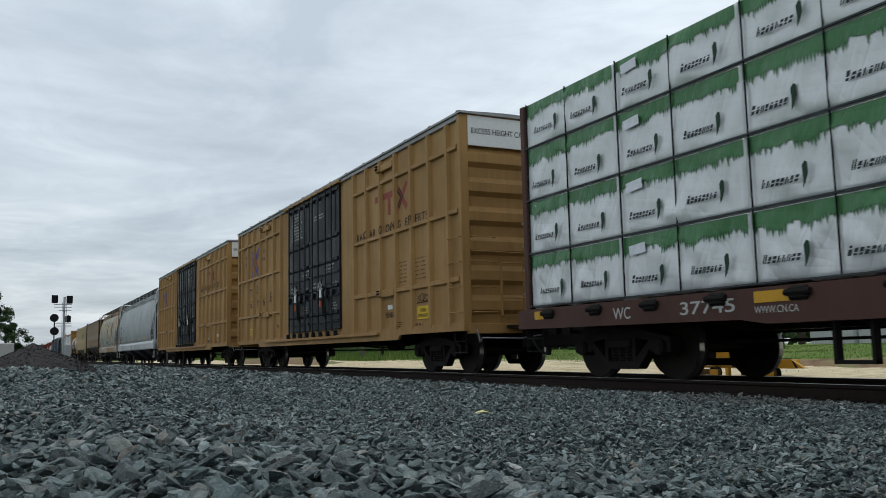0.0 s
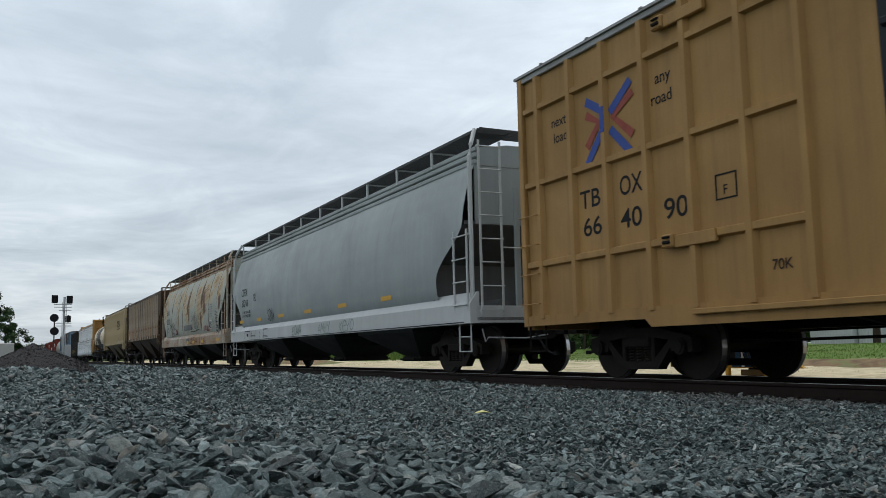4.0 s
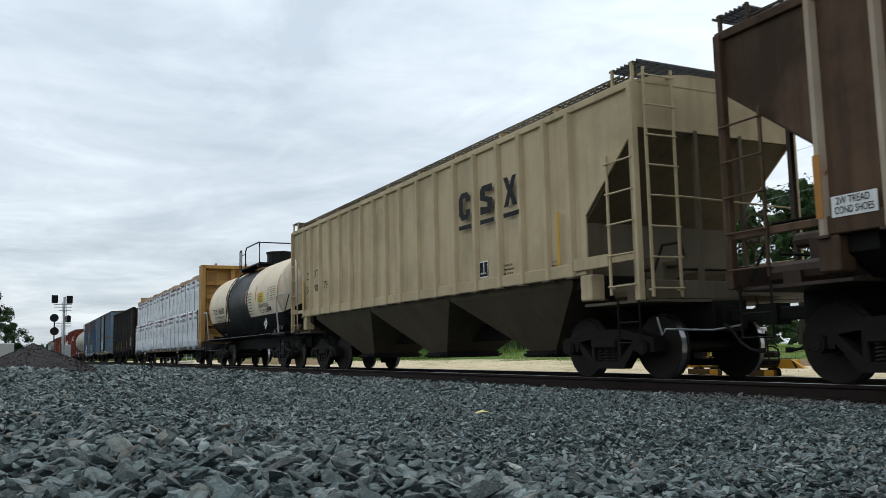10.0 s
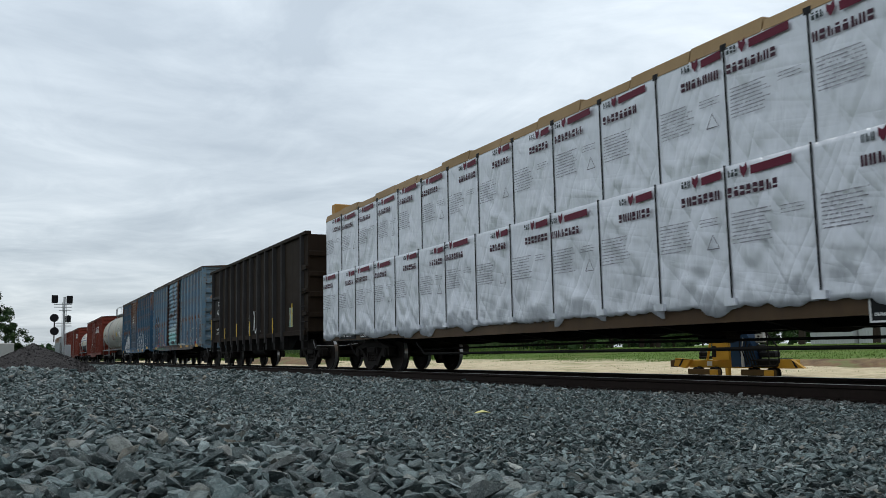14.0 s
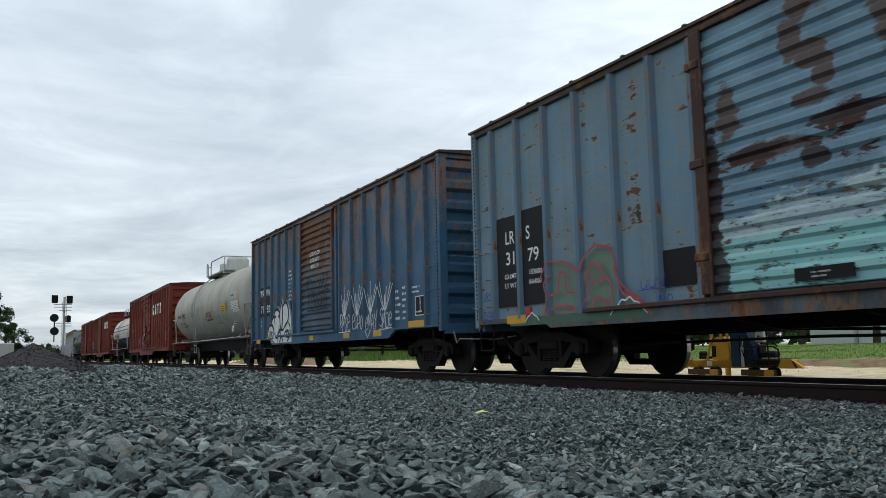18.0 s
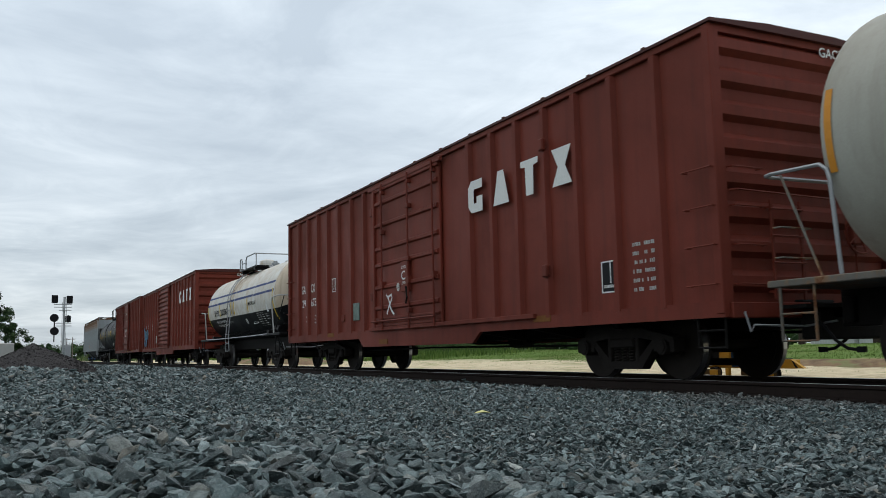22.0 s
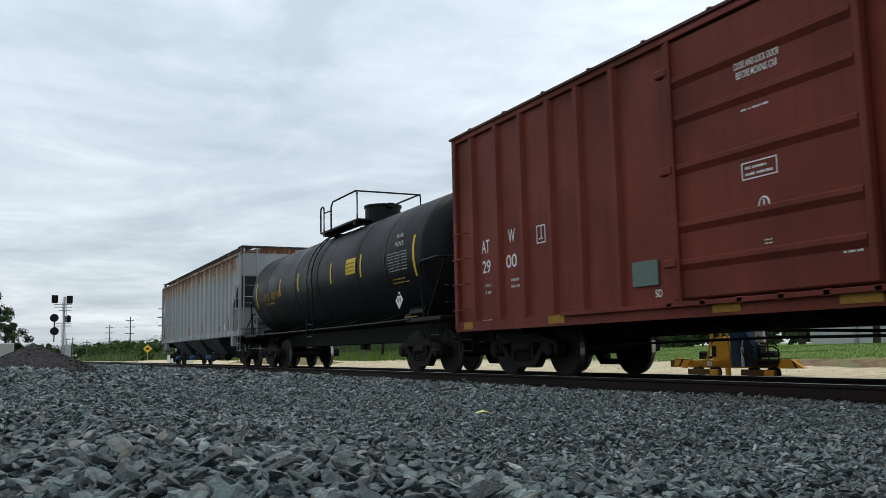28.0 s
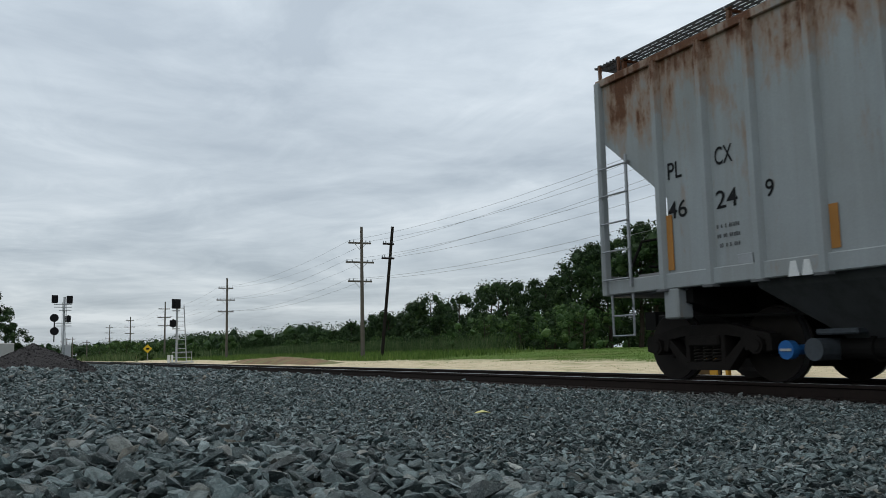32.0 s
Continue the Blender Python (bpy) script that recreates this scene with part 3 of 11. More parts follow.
def side_frame_mesh():
    """Cast truck side frame: arched top bar, drooping bottom bar, columns and pedestals, facing -y at y = 0."""
    mb = MB()
    y0, y1 = -0.09, 0.09
    top = [(-1.12, 0.52), (-1.10, 0.60), (-0.78, 0.66), (-0.42, 0.74), (0.42, 0.74), (0.78, 0.66), (1.10, 0.60), (1.12, 0.52), (0.74, 0.55), (0.36, 0.60), (-0.36, 0.60), (-0.74, 0.55)]
    mb.prism(top, "y", y0, y1)
    low = [(-0.80, 0.58), (-0.68, 0.58), (-0.30, 0.26), (0.30, 0.26), (0.68, 0.58), (0.80, 0.58), (0.40, 0.15), (-0.40, 0.15)]
    mb.prism(low, "y", y0 + 0.01, y1 - 0.01)
    for s in (-1, 1):
        mb.box(*sorted((s * 0.36, s * 0.28)), y0 + 0.005, y1 - 0.005, 0.24, 0.64, 0.01)
        mb.prism([(s * 1.12, 0.56), (s * 1.12, 0.40), (s * 1.04, 0.38), (s * 1.02, 0.56)], "y", y0, y1)
        mb.prism([(s * 0.78, 0.60), (s * 0.78, 0.40), (s * 0.70, 0.40), (s * 0.66, 0.60)], "y", y0, y1)
    return mb


ME_SIDEFRAME = mesh_of("side_frame", side_frame_mesh(), M_TRUCK)


M_SPRING = plain("grimy_spring_steel", (0.035, 0.030, 0.026), 0.6, 0.2, 0.4, 12)


def spring_mesh():
    mb = MB()
    pts = [(0.062 * math.cos(a), -0.02 + 0.062 * math.sin(a), 0.25 + 0.21 * a / (2 * math.pi * 5)) for a in np.linspace(0, 2 * math.pi * 5, 41)]
    return mb.tube(pts, 0.014, 4)


ME_SPRING = mesh_of("spring", spring_mesh(), M_SPRING)
ME_BOLSTEREND = mesh_of("bolster_end", MB().box(-0.28, 0.28, -0.12, 0.12, 0.46, 0.60, 0.02), M_TRUCK)
ME_CAP = mesh_of("bearing_cap", MB().cyl((0, -0.13, 0), (0, 0.09, 0), 0.115, 14).cyl((0, -0.145, 0), (0, -0.13, 0), 0.08, 12), M_TRUCK)
ME_BOLSTER = mesh_of("truck", MB().box(-0.2, 0.2, -1.0, 1.0, 0.42, 0.66, 0.03).cyl((0, 0, 0.66), (0, 0, 0.74), 0.2, 14).box(-0.6, 0.6, -0.08, 0.08, 0.34, 0.44)
                     .box(-0.52, -0.42, -0.85, 0.85, 0.36, 0.46).box(0.42, 0.52, -0.85, 0.85, 0.36, 0.46).box(-0.47, -0.4, -0.86, -0.66, 0.3, 0.62).box(0.4, 0.47, -0.86, -0.66, 0.3, 0.62), M_TRUCK)
WHEELSETS = []


def add_trucks(car, centres):
    for c in centres:
        t = at(part("truck", ME_BOLSTER, M_TRUCK, car, "dark grimy cast-steel truck"), c, 0, 0)
        for s in (-1, 1):
            at(part("side_frame", ME_SIDEFRAME, M_TRUCK, t), 0, s * 1.0, 0, 0, 0, 0 if s < 0 else 180)
            at(part("bolster_end", ME_BOLSTEREND, M_TRUCK, t), 0, s * 1.0, 0)
            for q in (-0.17, 0.0, 0.17) if s < 0 else ():
                at(part("spring", ME_SPRING, M_SPRING, t), q, s * 1.0, 0)
            for e in (-1, 1):
                at(part("bearing_cap", ME_CAP, M_TRUCK, t), e * AXLE, s * 1.0, WHEEL_R, 0, 0, 0 if s < 0 else 180)
        for e in (-1, 1):
            w = at(part("wheelset", ME_WHEELS, M_WHEEL, t), e * AXLE, 0, WHEEL_R)
            WHEELSETS.append((w, e))


ME_COUPLER = mesh_of("coupler", MB().box(-0.7, 0.0, -0.08, 0.08, 0.78, 0.96, 0.02).prism([(0.0, -0.14), (0.0, 0.12), (0.2, 0.16), (0.3, 0.05), (0.22, 0.0), (0.24, -0.12), (0.1, -0.17)], "z", 0.73, 1.01)
                     .box(-0.75, -0.6, -0.3, 0.3, 0.7, 1.02, 0.02), M_UNDER)
ME_HOSE = mesh_of("air_hose", MB().tube([(0, -0.35, 0.75), (0.12, -0.34, 0.66), (0.22, -0.3, 0.5), (0.36, -0.27, 0.4), (0.5, -0.25, 0.38)], 0.022, 6).box(0.48, 0.58, -0.28, -0.22, 0.35, 0.42), M_BLACK)
CARS = []


def railcar(name, label, category, x_left, x_right, trucks):
    """An empty at the middle of a car, its origin on the rail head, with couplers, hoses and trucks. Returns it and half its body length."""
    half = (x_right - x_left) / 2
    car = thing(name, label, category, pose((x_left + x_right) / 2, TRACK_Y, 0), group="freight train")
    CARS.append((car, (x_left + x_right) / 2))
    for s in (-1, 1):
        at(part("coupler", ME_COUPLER, M_UNDER, car), s * (half + 0.62), 0, 0, 0, 0, 0 if s > 0 else 180)
        at(part("air_hose", ME_HOSE, M_BLACK, car), s * (half + 0.25), 0, 0, 0, 0, 0 if s > 0 else 180)
    add_trucks(car, trucks)
    return car, half

# ---- shared fittings ----
TEXT_ME = {}


def text(s, x, z, h, mat, parent, y=-1.6, w=None, face="near", name="lettering", y2=0.0):
    """Lettering of cap height h whose lower left corner is at (x, z) on the near side, or at (y2, z) on the front end at x."""
    key = (s, mat.name)
    if key not in TEXT_ME:
        cu = bpy.data.curves.new("lettering", "FONT")
        cu.body, cu.size, cu.offset = s, 1.0, 0.009
        ob = bpy.data.objects.new("lettering", cu)
        me = bpy.data.meshes.new_from_object(ob)
        bpy.data.objects.remove(ob); bpy.data.curves.remove(cu)
        me.materials.clear(); me.materials.append(mat)
        co = np.array([v.co[:] for v in me.vertices]) if len(me.vertices) else np.zeros((1, 3))
        TEXT_ME[key] = (me, co[:, 0].max())
    me, wide = TEXT_ME[key]
    k = h / 0.70
    kx = k if w is None else w / wide
    ob = new(name, me)
    ob.parent = parent
    if face == "near":
        ob.matrix_basis = pose(x, y - 0.004, z, 90) @ Matrix.Diagonal((kx, k, 1, 1))
    else:
        ob.matrix_basis = pose(x + 0.004, y2, z, 90, 0, 90) @ Matrix.Diagonal((kx, k, 1, 1))
    return ob


def bars(x, z, w, h, rows, mat, parent, y=-1.6, cols=1, name="small_print", fill=0.45, y_of=None):
    """Lines of small print that cannot be read, as thin bars in w by h metres, lower left corner at (x, z)."""
    mb = MB()
    for r in range(rows):
        z0 = z + h * (r + 0.2) / rows
        for c in range(cols):
            a = x + w * c / cols
            b = a + w / cols * (0.85 if cols > 1 else random.uniform(0.75, 1.0))
            g = max(0.012, h / rows * fill * 0.62)
            n = max(1, min(40, int((b - a) / g)))
            yy = (y if y_of is None else y_of(z0)) - 0.004
            for k in range(n):
                if n > 4 and random.random() < 0.16:
                    continue
                p, q = a + (b - a) * k / n, a + (b - a) * (k + random.uniform(0.55, 0.85)) / n
                z1 = z0 + h / rows * fill * random.uniform(0.8, 1.0)
                mb.add([(p, yy, z0), (q, yy, z0), (q, yy, z1), (p, yy, z1)], [(0, 1, 2, 3)])
    ob = part(name, mb, mat, parent)
    tagged(ob, kind="stuff")
    return ob


def ribbon(pts, width, mat, parent, y=-1.6, name="graffiti", label="", y_of=None):
    """A flat painted stroke along (x, z) points on the near side."""
    mb = MB()
    n = len(pts)
    P = [Vector((a, 0, b)) for a, b in pts]
    vs = []
    for i, p in enumerate(P):
        d = (P[min(i + 1, n - 1)] - P[max(i - 1, 0)])
        d = d.normalized() if d.length > 1e-6 else Vector((1, 0, 0))
        nrm = Vector((-d.z, 0, d.x)) * width / 2
        for q in (p + nrm, p - nrm):
            yy = y if y_of is None else y_of(q.z)
            vs.append((q.x, yy - 0.004, q.z))
    fs = [(2 * i, 2 * i + 1, 2 * i + 3, 2 * i + 2) for i in range(n - 1)]
    mb.add(vs, fs)
    return part(name, mb, mat, parent, label)


GLYPHS = (
    ([(0.05, 0.0), (0.3, 0.85), (0.5, 1.0), (0.68, 0.8), (0.95, 0.02)], [(0.15, 0.35), (0.9, 0.42)]),
    ([(0.92, 0.86), (0.5, 1.0), (0.12, 0.78), (0.5, 0.52), (0.86, 0.25), (0.5, 0.0), (0.02, 0.12)],),
    ([(0.08, 0.0), (0.16, 0.6), (0.18, 1.0), (0.6, 1.0), (0.82, 0.75), (0.55, 0.52), (0.2, 0.5), (0.6, 0.25), (1.0, -0.08)],),
    ([(0.5, 1.0), (0.1, 0.75), (0.08, 0.25), (0.45, 0.0), (0.85, 0.25), (0.88, 0.75), (0.5, 1.0), (0.35, 0.9)],),
    ([(0.05, 0.9), (0.5, 0.98), (0.9, 0.92), (0.5, 0.5), (0.1, 0.06), (0.5, 0.0), (1.0, 0.08)],),
    ([(0.0, 0.0), (0.12, 0.6), (0.2, 0.95), (0.45, 0.3), (0.72, 1.0), (0.85, 0.5), (1.0, 0.0)],),
    ([(0.05, 1.0), (0.25, 0.6), (0.5, 0.5), (0.75, 0.65), (0.95, 1.05)], [(0.55, 0.5), (0.45, 0.1), (0.15, -0.2)]),
    ([(0.1, 0.48), (0.5, 0.52), (0.88, 0.62), (0.6, 0.98), (0.2, 0.8), (0.1, 0.35), (0.4, 0.02), (0.98, 0.12)],),
    ([(0.1, 1.0), (0.14, 0.4), (0.4, 0.02), (0.8, 0.3), (0.86, 1.0)], [(0.86, 0.5), (1.0, -0.05)]),
    ([(0.12, 1.05), (0.14, 0.5), (0.1, -0.05)], [(0.9, 1.0), (0.3, 0.55), (0.95, -0.02)]))


def curve_through(P, n=5):
    """Points of a smooth curve through P."""
    Q = [P[0], *P, P[-1]]
    out = []
    for i in range(1, len(Q) - 2):
        for k in range(n):
            t = k / n
            out.append(tuple(0.5 * (2 * Q[i][j] + (Q[i + 1][j] - Q[i - 1][j]) * t + (2 * Q[i - 1][j] - 5 * Q[i][j] + 4 * Q[i + 1][j] - Q[i + 2][j]) * t * t
                                    + (3 * Q[i][j] - Q[i - 1][j] - 3 * Q[i + 1][j] + Q[i + 2][j]) * t ** 3) for j in (0, 1)))
    return out + [P[-1]]


def strokes(lines, width, mat, parent, y=-1.6, name="graffiti", label="", y_of=None):
    """Several painted strokes, each a list of (x, z) points on the near side, in one mesh."""
    mb = MB()
    for i, pts in enumerate(lines):
        n, vs = len(pts), []
        P = [Vector((a, 0, b)) for a, b in pts]
        for k, p in enumerate(P):
            d = P[min(k + 1, n - 1)] - P[max(k - 1, 0)]
            d = d.normalized() if d.length > 1e-6 else Vector((1, 0, 0))
            taper = 0.75 + 0.25 * math.sin(math.pi * min(1, max(0, k / max(1, n - 1))))
            nrm = Vector((-d.z, 0, d.x)) * width / 2 * taper
            for q in (p + nrm, p - nrm):
                vs.append((q.x, (y if y_of is None else y_of(q.z)) - 0.004 - 0.0006 * (i % 5), q.z))
        mb.add(vs, [(2 * k, 2 * k + 1, 2 * k + 3, 2 * k + 2) for k in range(n - 1)])
    return part(name, mb, mat, parent, label)


def scribble(x, z, w, h, mat, parent, y=-1.6, loops=5, width=0.035, seed=1, label="", y_of=None):
    """A sprayed tag: a row of hand-drawn, overlapping signs that spell nothing."""
    r = random.Random(seed)
    lines = []
    cell = w / loops
    for k in range(loops):
        sk, up, big = r.uniform(0.0, 0.35), r.uniform(-0.08, 0.08), r.uniform(0.8, 1.1)
        for g in r.choice(GLYPHS):
            P = [(x + cell * (k + 1.12 * a * big + sk * b * 0.5), z + h * (0.02 + 0.92 * (b * big + up))) for a, b in g]
            lines.append(curve_through(P))
    if r.random() < 0.6 and loops > 2:
        lines.append(curve_through([(x - 0.05 * w, z - 0.02), (x + 0.4 * w, z - 0.07 * h), (x + 0.8 * w, z - 0.01), (x + 1.05 * w, z - 0.05 * h)]))
    return strokes(lines, width, mat, parent, y, label=label, y_of=y_of)


def grab_mesh(L, stand=0.07, r=0.011):
    return MB().tube([(-L / 2, 0.03, 0), (-L / 2, -stand, 0), (L / 2, -stand, 0), (L / 2, 0.03, 0)], r, 6)


ME_GRAB = {}


def grab(parent, x, z, L=0.46, y=-1.6, face="near", mat=None, name="grab_iron"):
    mat = mat or M_UNDER
    key = (L, mat.name)
    if key not in ME_GRAB:
        ME_GRAB[key] = mesh_of("grab_iron", grab_mesh(L), mat)
    ob = part(name, ME_GRAB[key], mat, parent)
    return at(ob, x, y, z) if face == "near" else at(ob, x, y, z, 0, 0, 90)


def ladder(parent, x, z0, z1, mat, n=5, w=0.46, y=-1.62, face="near", yc=0.0, rail=0.022, stand=0.09):
    """A ladder with two flat stiles; its rungs are parts of it."""
    mb = MB()
    for s in (-1, 1):
        mb.box(s * w / 2 - rail, s * w / 2 + rail, -stand, -stand + 0.03, z0, z1, 0.004)
        for zz in (z0 + 0.1, z1 - 0.1):
            mb.box(s * w / 2 - 0.02, s * w / 2 + 0.02, -stand, 0.02, zz - 0.015, zz + 0.015)
    lad = part("ladder", mb, mat, parent)
    if face == "near":
        at(lad, x, y, 0)
    else:
        at(lad, x, yc, 0, 0, 0, 90)
    key = ("rung", w, mat.name)
    if key not in ME_GRAB:
        ME_GRAB[key] = mesh_of("rung", MB().cyl((-w / 2 - 0.03, 0, 0), (w / 2 + 0.03, 0, 0), 0.013, 6), mat)
    for k in range(n):
        at(part("rung", ME_GRAB[key], mat, lad), 0, -stand - 0.008, z0 + 0.12 + (z1 - z0 - 0.24) * k / max(1, n - 1))
    return lad


def stirrup(parent, x, z, mat, y=-1.52, w=0.46, drop=0.42):
    mb = MB().tube([(x - w / 2, y, z + 0.06), (x - w / 2, y, z - drop), (x + w / 2, y, z - drop), (x + w / 2, y, z + 0.06)], 0.02, 6)
    mb.tube([(x - w / 2, y, z - drop / 2), (x + w / 2, y, z - drop / 2)], 0.014, 6)
    return part("stirrup_step", mb, mat, parent)


def underframe(car, half, z, mat=None, tanks=True):
    mat = mat or M_UNDER
    part("centre_sill", MB().box(-half - 0.1, half + 0.1, -0.18, 0.18, 0.66, z + 0.05, 0.01), mat, car)
    if not tanks:
        return
    for x in np.arange(-half + 3.9, half - 3.8, 1.9):
        part("crossbearer", MB().prism([(-1.45, z + 0.02), (1.45, z + 0.02), (1.45, z - 0.10), (0.3, z - 0.30), (-0.3, z - 0.30), (-1.45, z - 0.10)], "x", x - 0.05, x + 0.05), mat, car)
    part("air_reservoir", MB().cyl((-1.0, -0.45, z - 0.14), (0.2, -0.45, z - 0.14), 0.15, 14).cyl((-1.06, -0.45, z - 0.14), (0.26, -0.45, z - 0.14), 0.10, 10), mat, car, "grimy cylindrical air tank")
    part("brake_cylinder", MB().cyl((0.9, 0.45, 0.66), (1.5, 0.45, 0.66), 0.16, 12).box(1.5, 2.0, 0.40, 0.50, 0.62, 0.70), mat, car)
    part("brake_rod", MB().tube([(-half + 2.4, -0.4, 0.5), (-1, -0.55, 0.55), (half - 2.4, -0.4, 0.5)], 0.02, 5), mat, car)
    part("brake_pipe", MB().tube([(-half, 0.7, 0.62), (-2.5, 0.75, 0.68), (0, 0.5, 0.6), (2.5, 0.75, 0.68), (half, 0.7, 0.62)], 0.022, 5), mat, car)


def brake_wheel(parent, x, yc, zc, mat=None):
    pts = [(x + 0.12, yc + 0.28 * math.cos(a), zc + 0.28 * math.sin(a)) for a in np.linspace(0, 2 * math.pi, 21)[:-1]]
    mb = MB().tube(pts, 0.016, 5, closed=True)
    for k in range(5):
        a = 2 * math.pi * k / 5
        mb.tube([(x + 0.10, yc, zc), (x + 0.12, yc + 0.28 * math.cos(a), zc + 0.28 * math.sin(a))], 0.012, 4)
    mb.box(x, x + 0.10, yc - 0.12, yc + 0.12, zc - 0.16, zc + 0.10, 0.02)
    mb.tube([(x + 0.03, yc, zc - 0.16), (x + 0.03, yc, 0.8)], 0.014, 5)
    return part("hand_brake", mb, mat or M_UNDER, parent)


def uncoupling_lever(car, x, mat):
    mb = MB().tube([(x + 0.08, -1.40, 0.86), (x + 0.10, -1.34, 0.62), (x + 0.12, -1.30, 0.70), (x + 0.16, -0.5, 0.68), (x + 0.3, -0.1, 0.74)], 0.014, 5)
    return part("uncoupling_lever", mb, mat, car, "bare steel rod")


def reflector(car, x, z, w, h, y=-1.6, y_of=None, mat=None):
    y0 = y if y_of is None else y_of(z + h / 2)
    return part("reflector", MB().box(x, x + w, y0 - 0.006, y0 + 0.002, z, z + h), mat or M_REFL, car, "orange-yellow reflective strip")


# ---- boxcars ----
def boxcar(label, xl, xr, zt, mat, posts, door, sill, trucks, roof_mat=None, peak=0.10, belts=(), post_w=0.10, end_ribs=8, post_top=None, panel_y=1.52, z_side=None, far=True, end_panel=None, ladders=True, post_mat=None, sill_mat=None):
    car, h = railcar("boxcar", label, "boxcar", xl, xr, [-(xr - xl) / 2 + trucks, (xr - xl) / 2 - trucks])
    z0 = z_side or 0.95
    ptop = post_top or zt - 0.10
    py = panel_y
    part("body", MB().box(-h + 0.145, h - 0.145, -py, py, z0 - 0.02, zt - 0.02), mat, car, "side sheets of the car body")
    for s in (-1, 1):
        y0, y1 = sorted((s * py, s * 1.585))
        part("top_plate", MB().box(-h, h, y0, y1 + (0.03 if s > 0 else 0), ptop, zt, 0.01), mat if roof_mat is M_REDROOF else roof_mat or post_mat or mat, car)
        part("side_sill", MB().prism(sill(h), "y", y0, y1), sill_mat or mat, car)
        for x in (-h, h):
            a, b = sorted((x, x - math.copysign(0.13, x)))
            part("corner_post", MB().box(a, b, *sorted((s * 1.42, s * 1.60)), z0 - 0.12, zt - 0.01, 0.012), mat, car)
    key = mesh_of("side_post", MB().prism([(-post_w / 2 - 0.04, 0), (-post_w / 2, -0.078), (post_w / 2, -0.078), (post_w / 2 + 0.04, 0)], "z", z0, ptop), post_mat or mat)
    for x in posts:
        at(part("side_post", key, mat, car), x, -py, 0)
        if far:
            at(part("side_post", key, mat, car), x, py, 0, 0, 0, 180)
    if belts:
        edges = sorted([-h + 0.13, *posts, h - 0.13])
        for z in belts:
            for a, b in zip(edges, edges[1:]):
                if b - a < 0.2 or (a + b) / 2 > door[0] and (a + b) / 2 < door[1]:
                    continue
                part("side_rail", MB().prism([(-py, z - 0.065), (-py - 0.068, z - 0.04), (-py - 0.068, z + 0.04), (-py, z + 0.065)], "x", a + post_w / 2, b - post_w / 2), mat, car)
    rm = roof_mat or mat
    part("roof", MB().prism([(-1.62, zt - 0.005), (-1.62, zt + 0.035), (-0.62, zt + peak), (0.62, zt + peak), (1.62, zt + 0.035), (1.62, zt - 0.005)], "x", -h - 0.06, h + 0.06), rm, car, "shallow peaked metal roof")
    for x in np.arange(-h + 0.8, h, 1.25):
        part("roof_seam", MB().prism([(-1.63, zt + 0.03), (-1.63, zt + 0.055), (-0.62, zt + peak + 0.035), (0.62, zt + peak + 0.035), (1.63, zt + 0.055), (1.63, zt + 0.03)], "x", x - 0.03, x + 0.03), rm, car)
    # corrugated ends
    for s in (-1, 1):
        prof = []
        n = end_ribs
        zz0, zz1 = z0, zt - 0.08
        dz = (zz1 - zz0) / n
        for k in range(n):
            a = zz0 + k * dz
            prof += [(s * (h - 0.10), a), (s * (h - 0.10), a + 0.34 * dz), (s * (h - 0.01), a + 0.50 * dz), (s * (h - 0.01), a + 0.80 * dz)]
        prof += [(s * (h - 0.10), zz1), (s * (h - 0.16), zz1), (s * (h - 0.16), zz0)]
        part("end_wall", MB().prism(prof, "y", -1.45, 1.45), mat, car, "ribbed pressed-steel end")
        part("end_sill", MB().box(*sorted((s * (h - 0.15), s * (h + 0.05))), -1.5, 1.5, z0 - 0.17, z0 + 0.02, 0.01), mat, car)
        part("end_top", MB().prism([(-1.5, zt - 0.10), (-1.5, zt), (-0.62, zt + peak - 0.01), (0.62, zt + peak - 0.01), (1.5, zt), (1.5, zt - 0.10)], "x", *sorted((s * (h - 0.16), s * (h - 0.005)))), mat, car)
    if end_panel:
        part("end_panel", MB().box(h - 0.02, h + 0.012, -1.42, 1.42, end_panel, zt - 0.03), M_WHITE, car, "white warning panel")
    underframe(car, h, z0 - 0.02)
    if ladders:
        for x in (-h + 0.30, h - 0.30):
            for z in (z0 + 0.24, z0 + 0.72, z0 + 1.2, z0 + 1.68):
                grab(car, x, z, 0.5, -1.58, mat=mat)
            stirrup(car, x, z0 - 0.1, M_UNDER)
        for k in range(4):
            grab(car, h + 0.0, z0 + 0.24 + 0.48 * k, 0.5, -1.15, "end", mat=mat)
        part("end_platform", MB().box(h + 0.02, h + 0.42, -0.7, 0.7, z0 - 0.06, z0 - 0.02), M_UNDER, car)
        part("end_handrail", MB().tube([(h, -1.4, 2.35), (h + 0.09, -1.36, 2.35), (h + 0.09, 1.36, 2.30), (h, 1.4, 2.30)], 0.013, 5), mat, car)
        brake_wheel(car, h, 0.75, 1.9, mat)
        ladder(car, h, z0 + 0.05, z0 + 1.3, mat, 4, 0.5, face="end", yc=-0.55)
        part("end_equipment", MB().box(h + 0.0, h + 0.3, -0.35, 0.95, z0 - 0.45, z0 - 0.08, 0.03), M_UNDER, car)
    uncoupling_lever(car, h + 0.05, M_STEELGREY)
    return car, h


def flat_sill(zb, z1=1.0):
    return lambda h: [(-h, z1), (-h, zb), (h, zb), (h, z1)]


def belly_sill(zb, xb, zmid, z1=1.0, slope=0.35):
    return lambda h: [(-h, z1), (-h, zb), (-xb - slope, zb), (-xb, zmid), (xb, zmid), (xb + slope, zb), (h, zb), (h, z1)]


